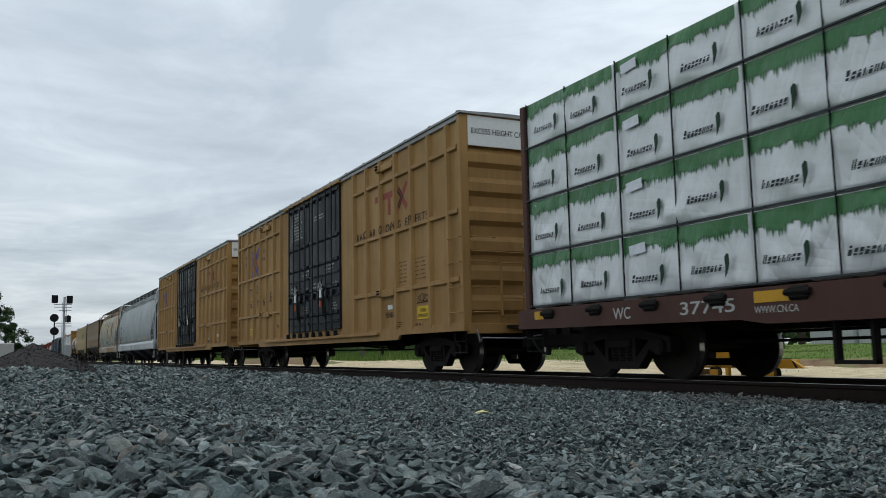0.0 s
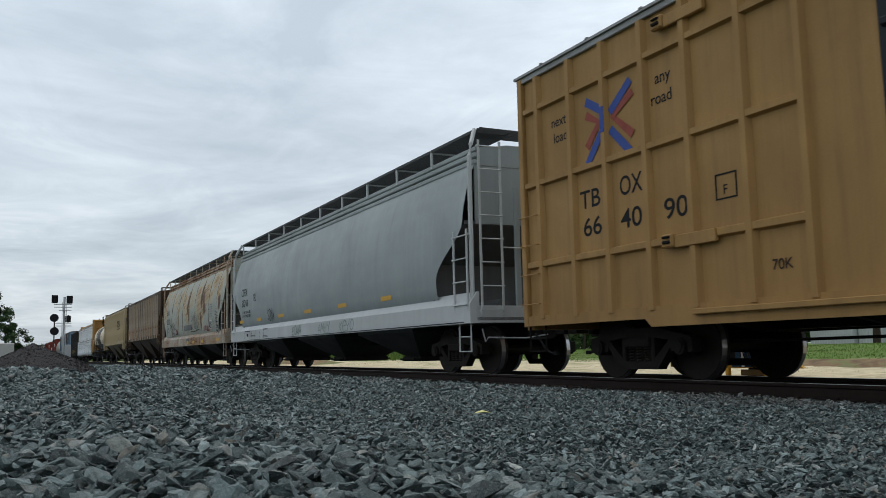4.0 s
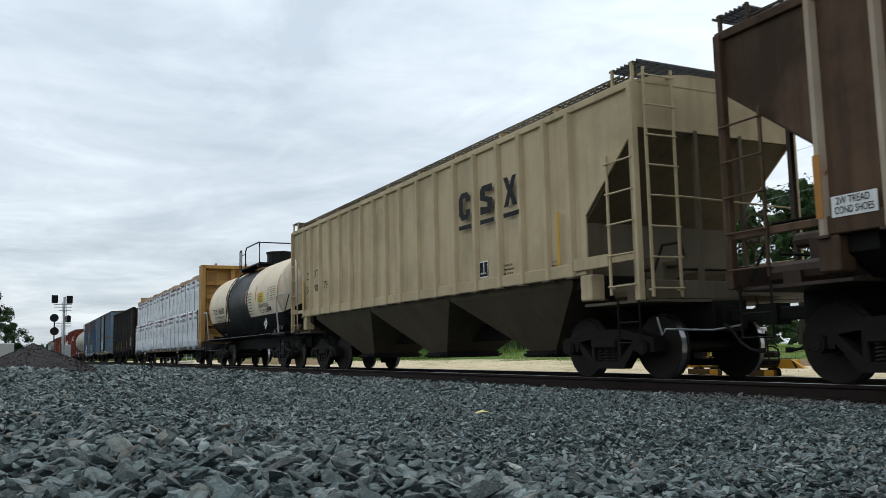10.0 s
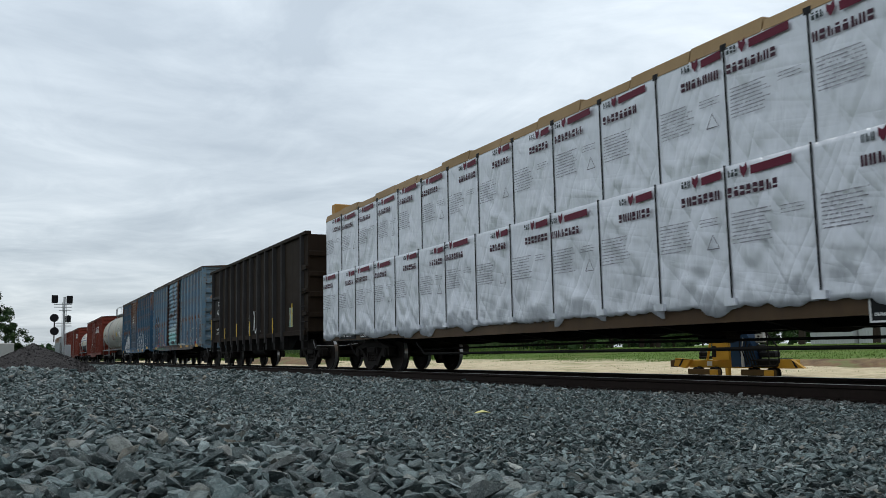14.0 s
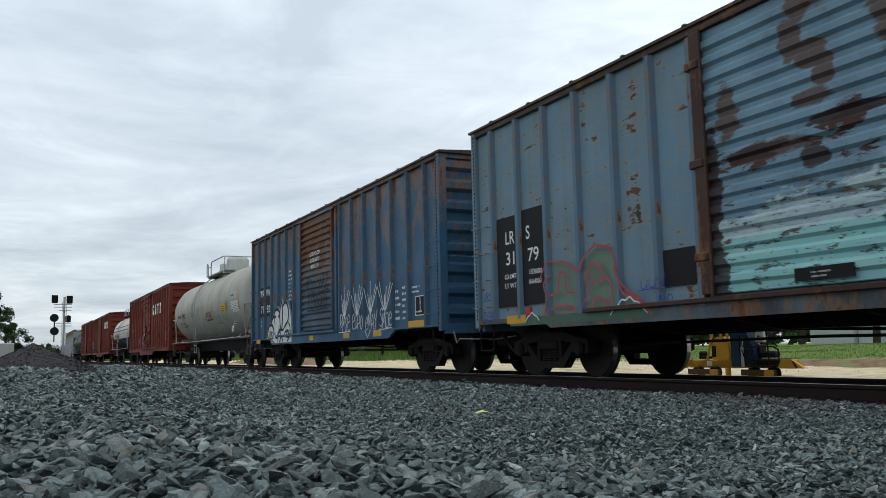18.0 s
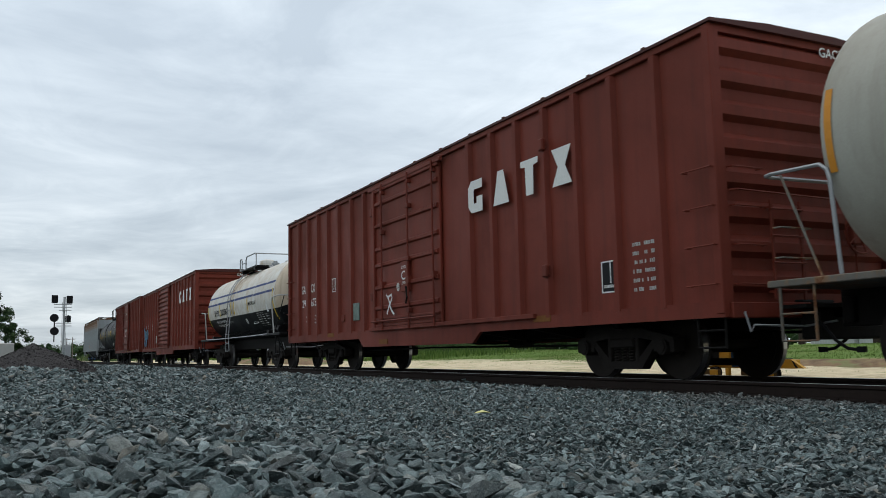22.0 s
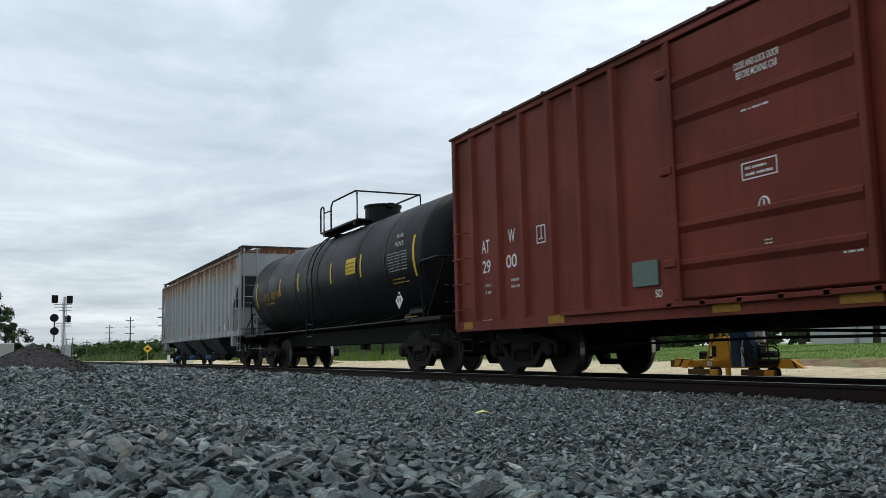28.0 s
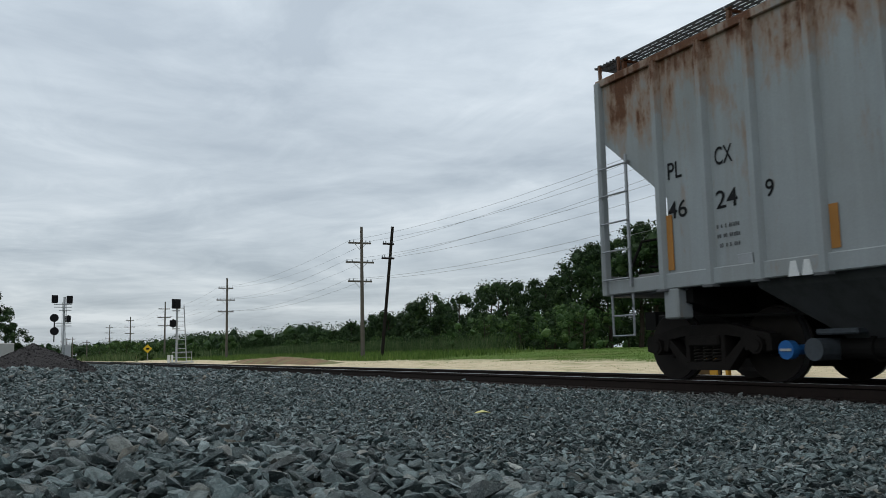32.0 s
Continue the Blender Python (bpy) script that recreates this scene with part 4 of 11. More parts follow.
def plug_door(car, x0, x1, z0, z1, mat, ribs_h, bars_x, y=-1.585, name="door", lbl="", thick=0.05):
    """A sliding door panel with ribs and upright locking bars."""
    d = part(name, MB().box(x0, x1, y - 0.01, y + thick, z0, z1, 0.012), mat, car, lbl)
    for z in ribs_h:
        part("door_rib", MB().prism([(y - 0.008, z - 0.06), (y - 0.055, z - 0.03), (y - 0.055, z + 0.03), (y - 0.008, z + 0.06)], "x", x0 + 0.06, x1 - 0.06), mat, d)
    for x in bars_x:
        part("lock_bar", MB().cyl((x, y - 0.085, z0 - 0.05), (x, y - 0.085, z1 + 0.03), 0.022, 8).box(x - 0.06, x + 0.06, y - 0.11, y, z0 + 0.9, z0 + 1.05, 0.01).box(x - 0.05, x + 0.05, y - 0.1, y, z1 - 0.2, z1 - 0.12), mat, d)
    return d


M_DKWHITE = plain("faded_white_lettering", (0.45, 0.45, 0.43), 0.7, 0, 0.4, 30)
M_TTXRED = plain("faded_red_paint", (0.30, 0.075, 0.055), 0.6, 0, 0.5, 8)
M_TTXBLUE = plain("blue_paint", (0.05, 0.085, 0.30), 0.6, 0, 0.3, 8)
M_BROWNINK = plain("dark_brown_lettering", (0.045, 0.028, 0.02), 0.7, 0, 0.4, 20)
M_FADEINK = plain("faded_brown_lettering", (0.11, 0.068, 0.035), 0.7, 0, 0.4, 20)
M_FADETAN = plain("smeared_brown_marker", (0.20, 0.115, 0.042), 0.7, 0, 0.5, 12)
M_SIGNYEL = plain("yellow_sticker", (0.62, 0.42, 0.03), 0.5, 0, 0.15, 20)


def tbox(xl, xr, digits, label):
    posts = [-8.6, -7.69, -6.84, -5.96, -5.13, -4.2, -3.35, 3.30, 4.17, 5.06, 5.93, 6.80, 7.70, 8.56]
    car, h = boxcar(label, xl, xr, 5.04, M_YELLOW, posts, (-2.55, 2.35), belly_sill(0.84, 6.0, 0.73, slope=0.12), 2.25, roof_mat=M_ROOF, peak=0.06,
                    belts=(4.42, 3.16, 1.83), post_w=0.09, end_ribs=7, z_side=0.95, end_panel=4.42, panel_y=1.53)
    text("EXCESS HEIGHT CAR", h + 0.012, 4.66, 0.11, M_BLACK, car, face="end", y2=-1.36, w=1.25)
    # paired black plug doors
    for a, b, bx in ((-2.38, -0.30, (-2.1, -1.62, -1.0, -0.5)), (-0.22, 2.25, (0.2, 0.72, 1.35, 1.85))):
        d = plug_door(car, a, b, 1.10, 4.92, M_BLACKDOOR, (1.55, 2.25, 2.95, 3.6), bx, lbl="black double plug door with locking bars")
        part("latch_box", MB().box((a + b) / 2 - 0.12, (a + b) / 2 + 0.16, -1.70, -1.6, 1.95, 2.25, 0.02), M_BLACKDOOR, d)
        part("sticker", MB().box((a + b) / 2 - 0.10, (a + b) / 2 + 0.08, -1.712, -1.70, 1.98, 2.2), M_WHITE, d, "white paper sticker")
        part("sticker", MB().box((a + b) / 2 - 0.42, (a + b) / 2 - 0.28, -1.606, -1.594, 1.75, 1.92), plain("orange_sticker", (0.6, 0.12, 0.03)), d, "small orange sticker")
        for k in range(3):
            part("lever", MB().tube([((a + b) / 2 + 0.02 + 0.12 * k, -1.68, 2.5 - 0.2 * k), ((a + b) / 2 + 0.2 + 0.1 * k, -1.70, 1.5 - 0.06 * k)], 0.018, 5), M_UNDER, d)
        first = digits[0] == "67"
        part("door_window", MB().box(a + 0.24, b - 0.28, -1.606, -1.594, 3.72, 4.78, 0.004), M_BLACKDOOR, d)
        if first:
            bars(a + 0.42, 3.85 if a < -1 else 4.2, 1.15, 0.85 if a < -1 else 0.16, 9 if a < -1 else 2, M_DKWHITE, d, y=-1.607, fill=0.5)
        else:
            for k, (line, wd) in enumerate((("CLOSE AND LOCK", 1.0), ("BOTH DOORS BEFORE", 1.2), ("MOVING CAR", 0.72), ("CIERRE Y PONGA", 0.98), ("EL SEGURO EN AMBAS", 1.22), ("PUERTAS ANTES DE", 1.08), ("MOVER EL CARRO", 1.0))):
                text(line, (a + b) / 2 - wd / 2 - 0.02, 4.60 - 0.118 * k - (0.08 if k > 2 else 0), 0.085, M_DKWHITE, d, y=-1.608, w=wd)
        bars(a + 1.45, 2.6, 0.7, 0.3, 3, M_DKWHITE, d, y=-1.60)
        bars(a + 0.25, 2.15, 0.32, 0.34, 3, M_DKWHITE, d, y=-1.60); bars(b - 0.55, 1.62, 0.4, 0.22, 3, M_DKWHITE, d, y=-1.60); bars(b - 0.5, 2.2, 0.4, 0.2, 2, M_DKWHITE, d, y=-1.60)
        scribble((a + b) / 2 - 0.22, 2.22, 0.42, 0.2, M_DKWHITE, d, y=-1.712, loops=3, width=0.025, seed=int(40 * abs(a)), label="pale hand-marked lines")
        for z in (1.32, 2.0, 2.62, 3.62, 4.82):
            part("door_rail", MB().box(a + 0.03, b - 0.03, -1.628, -1.59, z - 0.03, z + 0.03, 0.008), M_BLACKDOOR, d)
    for z in (0.89, 4.98):
        part("door_track", MB().box(-5.15, 4.95, -1.66, -1.58, z - 0.035, z + 0.035, 0.008) if z < 2 else MB().box(-2.75, 2.4, -1.66, -1.58, z - 0.04, z + 0.03), M_YELLOW, car)
    for x in np.arange(-2.3, 2.3, 0.62):
        part("door_roller", MB().box(x - 0.05, x + 0.05, -1.70, -1.6, 0.93, 1.06, 0.01), M_BLACKDOOR, car)
    for x in (-5.63, 4.97):
        for z in (1.83, 4.76):
            part("door_stop", MB().box(x - 0.02, x + 0.20, -1.66, -1.56, z - 0.10, z + 0.08, 0.02), M_YELLOW, car)
            part("stop_hook", MB().box(x + 0.03, x + 0.16, -1.69, -1.65, z - 0.05, z - 0.01, 0.008).box(x + 0.03, x + 0.16, -1.69, -1.65, z + 0.02, z + 0.05, 0.008), M_UNDER, car)
            part("stop_plate", MB().box(x + 0.20, x + 0.92, -1.625, -1.56, z - 0.11, z + 0.05, 0.008), M_YELLOW, car)
    # painted marks
    text("next", -8.25, 3.98, 0.16, M_BLACK, car, y=-1.53); text("load", -8.2, 3.72, 0.16, M_BLACK, car, y=-1.53)
    text("any", -5.75, 3.98, 0.16, M_BLACK, car, y=-1.53); text("road", -5.85, 3.70, 0.16, M_BLACK, car, y=-1.53)
    for k, (pts, mt) in enumerate((([(-7.31, 4.16), (-6.95, 3.95)], M_TTXBLUE), ([(-7.31, 3.95), (-7.0, 3.77), (-7.31, 3.45)], M_TTXRED), ([(-6.95, 3.60), (-7.31, 3.2)], M_TTXBLUE),
                                   ([(-6.25, 4.2), (-6.73, 3.85)], M_TTXBLUE), ([(-6.22, 4.03), (-6.66, 3.77), (-6.24, 3.42)], M_TTXRED), ([(-6.73, 3.6), (-6.28, 3.16)], M_TTXBLUE))):
        ribbon(pts, 0.13, mt, car, y=-1.535 - 0.0015 * k, name="emblem", label="crossed red and blue road stripes")
    part("emblem", MB().box(-6.885, -6.795, -1.614, -1.608, 3.58, 3.96), M_TTXBLUE, car)
    text("TB", -7.55, 2.55, 0.27, M_BLACK, car, y=-1.53, w=0.5); text("OX", -6.6, 2.6, 0.27, M_BLACK, car, y=-1.53, w=0.5)
    for s, x in zip(digits, (-7.5, -6.6, -5.7)):
        text(s, x, 2.13, 0.27, M_BLACK, car, y=-1.53, w=0.46)
    part("stencil_box", MB().box(-4.75, -4.40, -1.537, -1.531, 2.22, 2.24).box(-4.75, -4.40, -1.537, -1.531, 2.52, 2.54).box(-4.75, -4.73, -1.537, -1.531, 2.24, 2.52).box(-4.42, -4.40, -1.537, -1.531, 2.24, 2.52), M_BLACK, car)
    text("F", -4.63, 2.28, 0.12, M_BLACK, car, y=-1.53)
    zw = 3.21 if digits[0] == "67" else 3.36
    for word, xa, xb in (("RAILCAR", 3.39, 4.68), ("POOLING", 4.81, 6.17), ("EXPERTS", 6.35, 7.60)):
        size = [0.40 if q == "I" else 0.78 if q == "L" else 1.2 if q == "O" else 1.0 for q in word]
        x, unit = xa, (xb - xa) / sum(size)
        for q, wd in zip(word, size):
            on_post = any(abs(x + 0.5 * wd * unit - p) < 0.09 for p in posts)
            text(q, x + 0.02, zw, 0.185, M_BROWNINK, car, y=-1.612 if on_post else -1.535, w=max(0.03, (0.25 if q == "I" else wd - 0.14 / unit * 0.19) * unit))
            x += wd * unit
    part("emblem", MB().box(4.66, 5.86, -1.537, -1.531, 3.99, 4.14).box(4.84, 4.99, -1.537, -1.531, 3.60, 3.99).box(5.42, 5.57, -1.537, -1.531, 3.60, 3.99), M_TTXRED, car, "faded dark red block emblem")
    ribbon([(5.98, 4.16), (6.5, 3.62)], 0.15, M_TTXRED, car, y=-1.533, name="emblem"); ribbon([(6.52, 4.2), (5.96, 3.60)], 0.13, M_TTXRED, car, y=-1.534, name="emblem")
    ribbon([(5.98, 4.1), (6.2, 3.9), (5.98, 3.66)], 0.07, M_BROWNINK, car, y=-1.5365, name="emblem"); ribbon([(6.1, 4.12), (6.3, 3.9), (6.1, 3.66)], 0.045, M_BROWNINK, car, y=-1.5375, name="emblem")
    for x, w in ((5.98, 0.5), (6.84, 0.62)):
        bars(x, 1.97, w, 0.52, 6, M_FADEINK, car, y=-1.53, cols=2, fill=0.38)
    if digits[0] == "67":
        sg = part("sign", MB().box(6.97, 7.58, -1.545, -1.528, 1.14, 1.41, 0.003), M_SIGNYEL, car, "small yellow excess height sign")
        text("THIS CAR", 7.12, 1.29, 0.07, M_BLACK, sg, y=-1.546, w=0.3); text("EXCESS HEIGHT", 7.03, 1.18, 0.07, M_BLACK, sg, y=-1.546, w=0.49)
        sg = part("sign", MB().box(-7.45, -7.12, -1.545, -1.528, 1.17, 1.40, 0.003), M_SIGNYEL, car, "small yellow excess height sign")
        bars(-7.42, 1.2, 0.27, 0.16, 2, M_BLACK, sg, y=-1.546)
        scribble(6.98, 1.50, 0.55, 0.16, M_BROWNINK, car, y=-1.535, loops=4, width=0.018, seed=77, label="thin dark pen tag")
    else:
        part("sticker", MB().box(7.0, 7.30, -1.537, -1.531, 1.26, 1.36), M_WHITE, car, "white paper label with a dark bar")
        bars(7.03, 1.29, 0.24, 0.03, 1, M_BLACK, car, y=-1.538)
        bars(6.95, 1.42, 0.1, 0.26, 5, M_FADEINK, car, y=-1.532); bars(7.05, 0.98, 0.4, 0.12, 2, M_BROWNINK, car, y=-1.586)
        scribble(4.05, 1.32, 0.36, 0.30, M_FADETAN, car, y=-1.535, loops=4, width=0.05, seed=81, label="faint smeared tag")
        part("plate", MB().box(5.06, 5.32, -1.545, -1.53, 1.17, 1.24, 0.003), M_STEELGREY, car)
    if digits[0] == "67":
        part("sticker", MB().box(5.35, 5.62, -1.537, -1.531, 1.43, 1.53), M_WHITE, car)
    bars(6.9, 0.98, 0.5, 0.12, 1, M_BROWNINK, car, y=-1.586)
    text("XRH61A" if digits[0] == "67" else "XGH61B", 5.22 if digits[0] == "67" else 5.13, 1.24 if digits[0] == "67" else 1.03, 0.13, M_BROWNINK, car, y=-1.535, w=0.55)
    bars(5.95, 1.0, 0.4, 0.14, 3, M_BROWNINK, car, y=-1.586); text("70K", -3.95, 1.3, 0.12, M_BROWNINK, car, y=-1.535, w=0.3)
    return car


tbox(130.70, 149.05, ("67", "19", "69"), "tan-yellow high-cube boxcar with black plug doors")
tbox(110.52, 128.85, ("66", "40", "90"), "tan-yellow high-cube boxcar, faded red emblem")


# ---- blue and red boxcars ----
M_GRAFW = plain("white_spray_paint", (0.68, 0.70, 0.70), 0.6, 0, 0.3, 15)
M_GRAFHAZE = plain("thin_white_overspray", (0.15, 0.215, 0.27), 0.7, 0, 0.3, 6)
M_GRAFK = plain("black_spray_paint", (0.02, 0.02, 0.025), 0.6, 0, 0.3, 15)
M_GRAFR = plain("red_spray_paint", (0.22, 0.026, 0.035), 0.6, 0, 0.4, 15)
M_GRAFB = plain("light_blue_spray_paint", (0.07, 0.20, 0.31), 0.6, 0, 0.4, 10)
M_GRAFG = plain("green_grey_spray_paint", (0.165, 0.235, 0.205), 0.6, 0, 0.4, 10)
M_TEAL = paint("bare_teal_primer", (0.22, 0.40, 0.36), dirt=(0.12, 0.09, 0.06), dirt_amt=0.4, streak=0.3, rust=0.45)
M_BLUE2DOOR = paint("rusting_dull_blue_door", (0.050, 0.108, 0.170), dirt=(0.085, 0.045, 0.025), dirt_amt=0.75, streak=0.5, rust=0.62, zband=(1.8, 4.4))
M_RUSTEDGE = paint("flaking_rust", (0.060, 0.025, 0.016), dirt=(0.020, 0.013, 0.011), dirt_amt=0.7, streak=0.6, rust=0.12)
M_GRAFP = plain("dull_pink_spray_paint", (0.36, 0.085, 0.10), 0.6, 0, 0.5, 12)


def peeled_door(name):
    """Faded blue paint worn through in bands: rust flakes half way up, chalky white below them, bare teal at the foot."""
    m, nt, b = nodes_of(name)
    sp = nt.nodes.new("ShaderNodeSeparateXYZ")
    big = tex_noise(nt, 0.9, 7, 0.68, (1, 1, 1), 0.3)
    flake = tex_noise(nt, 2.3, 9, 0.72, (0.5, 0.5, 1.5), 0.3)
    chip = tex_noise(nt, 5.5, 8, 0.75, (0.55, 0.55, 1.9), 0.2)
    fine = tex_noise(nt, 30, 3, 0.6)
    nt.links.new(nt.nodes["tc"].outputs["Object"], sp.inputs[0])
    x, z = sp.outputs[0], sp.outputs[2]
    c = mixc(nt, ramp(nt, big, 0.35, 0.7), (0.18, 0.295, 0.38), (0.10, 0.165, 0.22))
    c = mixc(nt, ramp(nt, fine, 0.35, 0.75, (0, 0, 0, 1), (0.25, 0.25, 0.25, 1)), c, (0.09, 0.12, 0.15))
    high = mathn(nt, "ADD", mathn(nt, "MULTIPLY", big, 0.62), mathn(nt, "MULTIPLY", flake, 0.42))
    c = mixc(nt, ramp(nt, high, 0.575, 0.635, (0, 0, 0, 1), (0.8, 0.8, 0.8, 1)), c, (0.17, 0.085, 0.045))
    stain = mathn(nt, "ADD", lobes(nt, ((-0.1, 4.15, 0.22, 0.35, 1.1), (-0.2, 3.8, 0.22, 0.4, 1.1), (0.05, 3.55, 0.3, 0.22, 1.1), (0.2, 3.35, 0.2, 0.32, 1.1), (0.0, 3.08, 0.4, 0.16, 1.0), (1.05, 3.9, 0.35, 0.7, 1.1), (1.15, 2.9, 0.3, 0.9, 1.0), (-1.2, 3.3, 0.25, 0.6, 0.8), (-0.6, 2.65, 1.0, 0.2, 0.8))), mathn(nt, "MULTIPLY", mathn(nt, "SUBTRACT", flake, 0.5), 2.4))
    c = mixc(nt, ramp(nt, stain, 0.42, 0.60, (0, 0, 0, 1), (0.85, 0.85, 0.85, 1)), c, (0.085, 0.042, 0.027))
    band = mathn(nt, "SUBTRACT", 0.17, mathn(nt, "MULTIPLY", mathn(nt, "ABSOLUTE", mathn(nt, "SUBTRACT", z, 2.62), 0.0), 0.34))
    c = mixc(nt, ramp(nt, mathn(nt, "ADD", flake, band), 0.665, 0.69), c, mixc(nt, fine, (0.075, 0.028, 0.020), (0.025, 0.016, 0.014)))
    lean = mathn(nt, "SUBTRACT", mathn(nt, "ADD", z, mathn(nt, "MULTIPLY", mathn(nt, "SUBTRACT", flake, 0.5), 1.6)), mathn(nt, "MULTIPLY", x, 0.16))
    c = mixc(nt, ramp(nt, mathn(nt, "MULTIPLY", lean, 0.2), 0.418, 0.432, (1, 1, 1, 1), (0, 0, 0, 1)), c, mixc(nt, ramp(nt, chip, 0.4, 0.6), (0.42, 0.50, 0.50), (0.22, 0.33, 0.38)))
    low = mathn(nt, "ADD", z, mathn(nt, "MULTIPLY", mathn(nt, "SUBTRACT", chip, 0.5), 0.5))
    c = mixc(nt, ramp(nt, mathn(nt, "MULTIPLY", low, 0.2), 0.336, 0.342, (1, 1, 1, 1), (0, 0, 0, 1)), c, mixc(nt, ramp(nt, flake, 0.35, 0.65), (0.20, 0.46, 0.48), (0.29, 0.50, 0.47)))
    down = mathn(nt, "SUBTRACT", chip, mathn(nt, "MULTIPLY", mathn(nt, "MAXIMUM", mathn(nt, "SUBTRACT", z, 2.1), 0.0), 0.3))
    c = mixc(nt, ramp(nt, down, 0.555, 0.585, (0, 0, 0, 1), (0.9, 0.9, 0.9, 1)), c, (0.045, 0.030, 0.022))
    grime = mathn(nt, "ADD", lobes(nt, ((1.2, 1.55, 0.5, 0.75, 1.2), (1.35, 2.6, 0.28, 1.2, 1.1), (1.3, 3.9, 0.3, 0.8, 1.0), (-1.5, 2.3, 0.22, 1.1, 0.9), (-1.45, 1.3, 0.25, 0.35, 1.0), (0.0, 2.45, 0.28, 0.2, 1.0), (-0.75, 2.68, 0.75, 0.09, 0.9), (0.45, 2.82, 0.75, 0.09, 0.9))), mathn(nt, "MULTIPLY", mathn(nt, "SUBTRACT", flake, 0.5), 2.2))
    c = mixc(nt, ramp(nt, grime, 0.42, 0.52, (0, 0, 0, 1), (0.92, 0.92, 0.92, 1)), c, mixc(nt, fine, (0.050, 0.024, 0.018), (0.020, 0.016, 0.020)))
    nt.links.new(c, b.inputs["Base Color"])
    b.inputs["Roughness"].default_value = 0.6
    b.inputs["Specular IOR Level"].default_value = 0.25
    bump(nt, b, chip, 0.3, 0.008)
    return m


M_PEEL = peeled_door("peeling_pale_blue_door_bands")


def stencil_square(car, x, z, w, h, y, mat, fill=None, rows=3):
    t = 0.02
    if fill:
        part("stencil_panel", MB().box(x, x + w, y - 0.004, y - 0.001, z, z + h), fill, car, "black panel with small white print")
    part("stencil_box", MB().box(x, x + w, y - 0.008, y - 0.004, z, z + t).box(x, x + w, y - 0.008, y - 0.004, z + h - t, z + h).box(x, x + t, y - 0.008, y - 0.004, z + t, z + h - t).box(x + w - t, x + w, y - 0.008, y - 0.004, z + t, z + h - t)
         .box(x + w * 0.5, x + w * 0.5 + t, y - 0.008, y - 0.004, z + h * 0.3, z + h - t), mat, car)
    bars(x + 0.06, z + 0.05, w - 0.12, h * 0.22, 1, mat, car, y=y - 0.004)


def corrugated_door(car, x0, x1, z0, z1, mat, n, label, y=-1.60, hz=0.045):
    """A sliding door of many horizontal corrugations; each is a part."""
    d = part("door", MB().box(x0, x1, y + 0.005, y + 0.06, z0, z1, 0.01), mat, car, label)
    dz = (z1 - z0 - 0.16) / n
    for k in range(n):
        q = z0 + 0.08 + k * dz
        part("corrugation", MB().prism([(y + 0.006, q + 0.08 * dz), (y + 0.006 - hz, q + 0.28 * dz), (y + 0.006 - hz, q + 0.62 * dz), (y + 0.006, q + 0.82 * dz)], "x", x0 + 0.08, x1 - 0.08), mat, d)
    for a, b in ((x0, x0 + 0.07), (x1 - 0.07, x1)):
        part("door_edge", MB().box(a, b, y - 0.055, y + 0.02, z0, z1, 0.012), mat, d)
    return d


def door_gear(car, x0, x1, z0, z1, mat, y=-1.60):
    for z in (z0 - 0.03, z1 + 0.03):
        part("door_track", MB().box(x0 - 2.6 if z < 2 else x0 - 0.1, x1 + 0.1, y - 0.05, y + 0.03, z - 0.03, z + 0.03, 0.006), mat, car)
    for z in (z0 + 0.5, (z0 + z1) / 2, z1 - 0.4):
        part("door_latch", MB().box(x0 - 0.18, x0 + 0.06, y - 0.09, y + 0.01, z - 0.06, z + 0.05, 0.015), mat, car)
    part("lock_bar", MB().cyl((x0 + 0.12, y - 0.09, z0), (x0 + 0.12, y - 0.09, z1), 0.02, 6), mat, car)


# faded light blue boxcar
car, h = boxcar("faded light blue boxcar with rust-streaked sides", -34.40, -19.15, 4.50, M_BLUE, [-6.95, -6.09, -5.24, -4.36, -3.45, -2.61, 2.47, 3.3, 4.17, 5.0, 5.78, 6.62],
                (-1.85, 1.3), belly_sill(0.92, 5.2, 0.80, slope=0.2), 1.62, roof_mat=M_RUSTROOF, post_mat=M_BLUEPOST, end_ribs=8, z_side=0.98, post_w=0.08, sill_mat=M_BLUESILL)
corrugated_door(car, -1.62, 1.45, 1.08, 4.36, M_PEEL, 15, "peeling pale blue corrugated sliding door")
part("stencil_panel", MB().box(-0.32, 0.42, -1.660, -1.648, 1.13, 1.27), M_BLACK, car, "black panel with faded print"); bars(-0.1, 1.15, 0.25, 0.09, 2, M_DKWHITE, car, y=-1.661)
part("stencil_panel", MB().box(-2.52, -1.92, -1.545, -1.541, 1.24, 1.72), M_BLACK, car, "blank black panel")
for a, b in ((-1.72, -1.54), (1.38, 1.52)):
    part("door_edge", MB().box(a, b, -1.668, -1.60, 1.08, 4.36, 0.008), M_RUSTEDGE, car, "flaking rusty door edge")
door_gear(car, -1.62, 1.5, 1.05, 4.36, M_RUSTEDGE)
part("door_post", MB().box(-1.86, -1.74, -1.6, -1.5, 0.95, 4.38, 0.01), M_BLUEPOST, car)
part("stencil_panel", MB().box(-6.84, -6.17, -1.545, -1.541, 1.2, 2.76), M_BLACK, car, "black lettering panel")
part("stencil_panel", MB().box(-6.01, -5.30, -1.545, -1.541, 1.2, 2.80), M_BLACK, car, "black lettering panel")
text("LR", -6.56, 2.28, 0.22, M_WHITE, car, y=-1.546, w=0.32); text("S", -5.88, 2.30, 0.22, M_WHITE, car, y=-1.546, w=0.12)
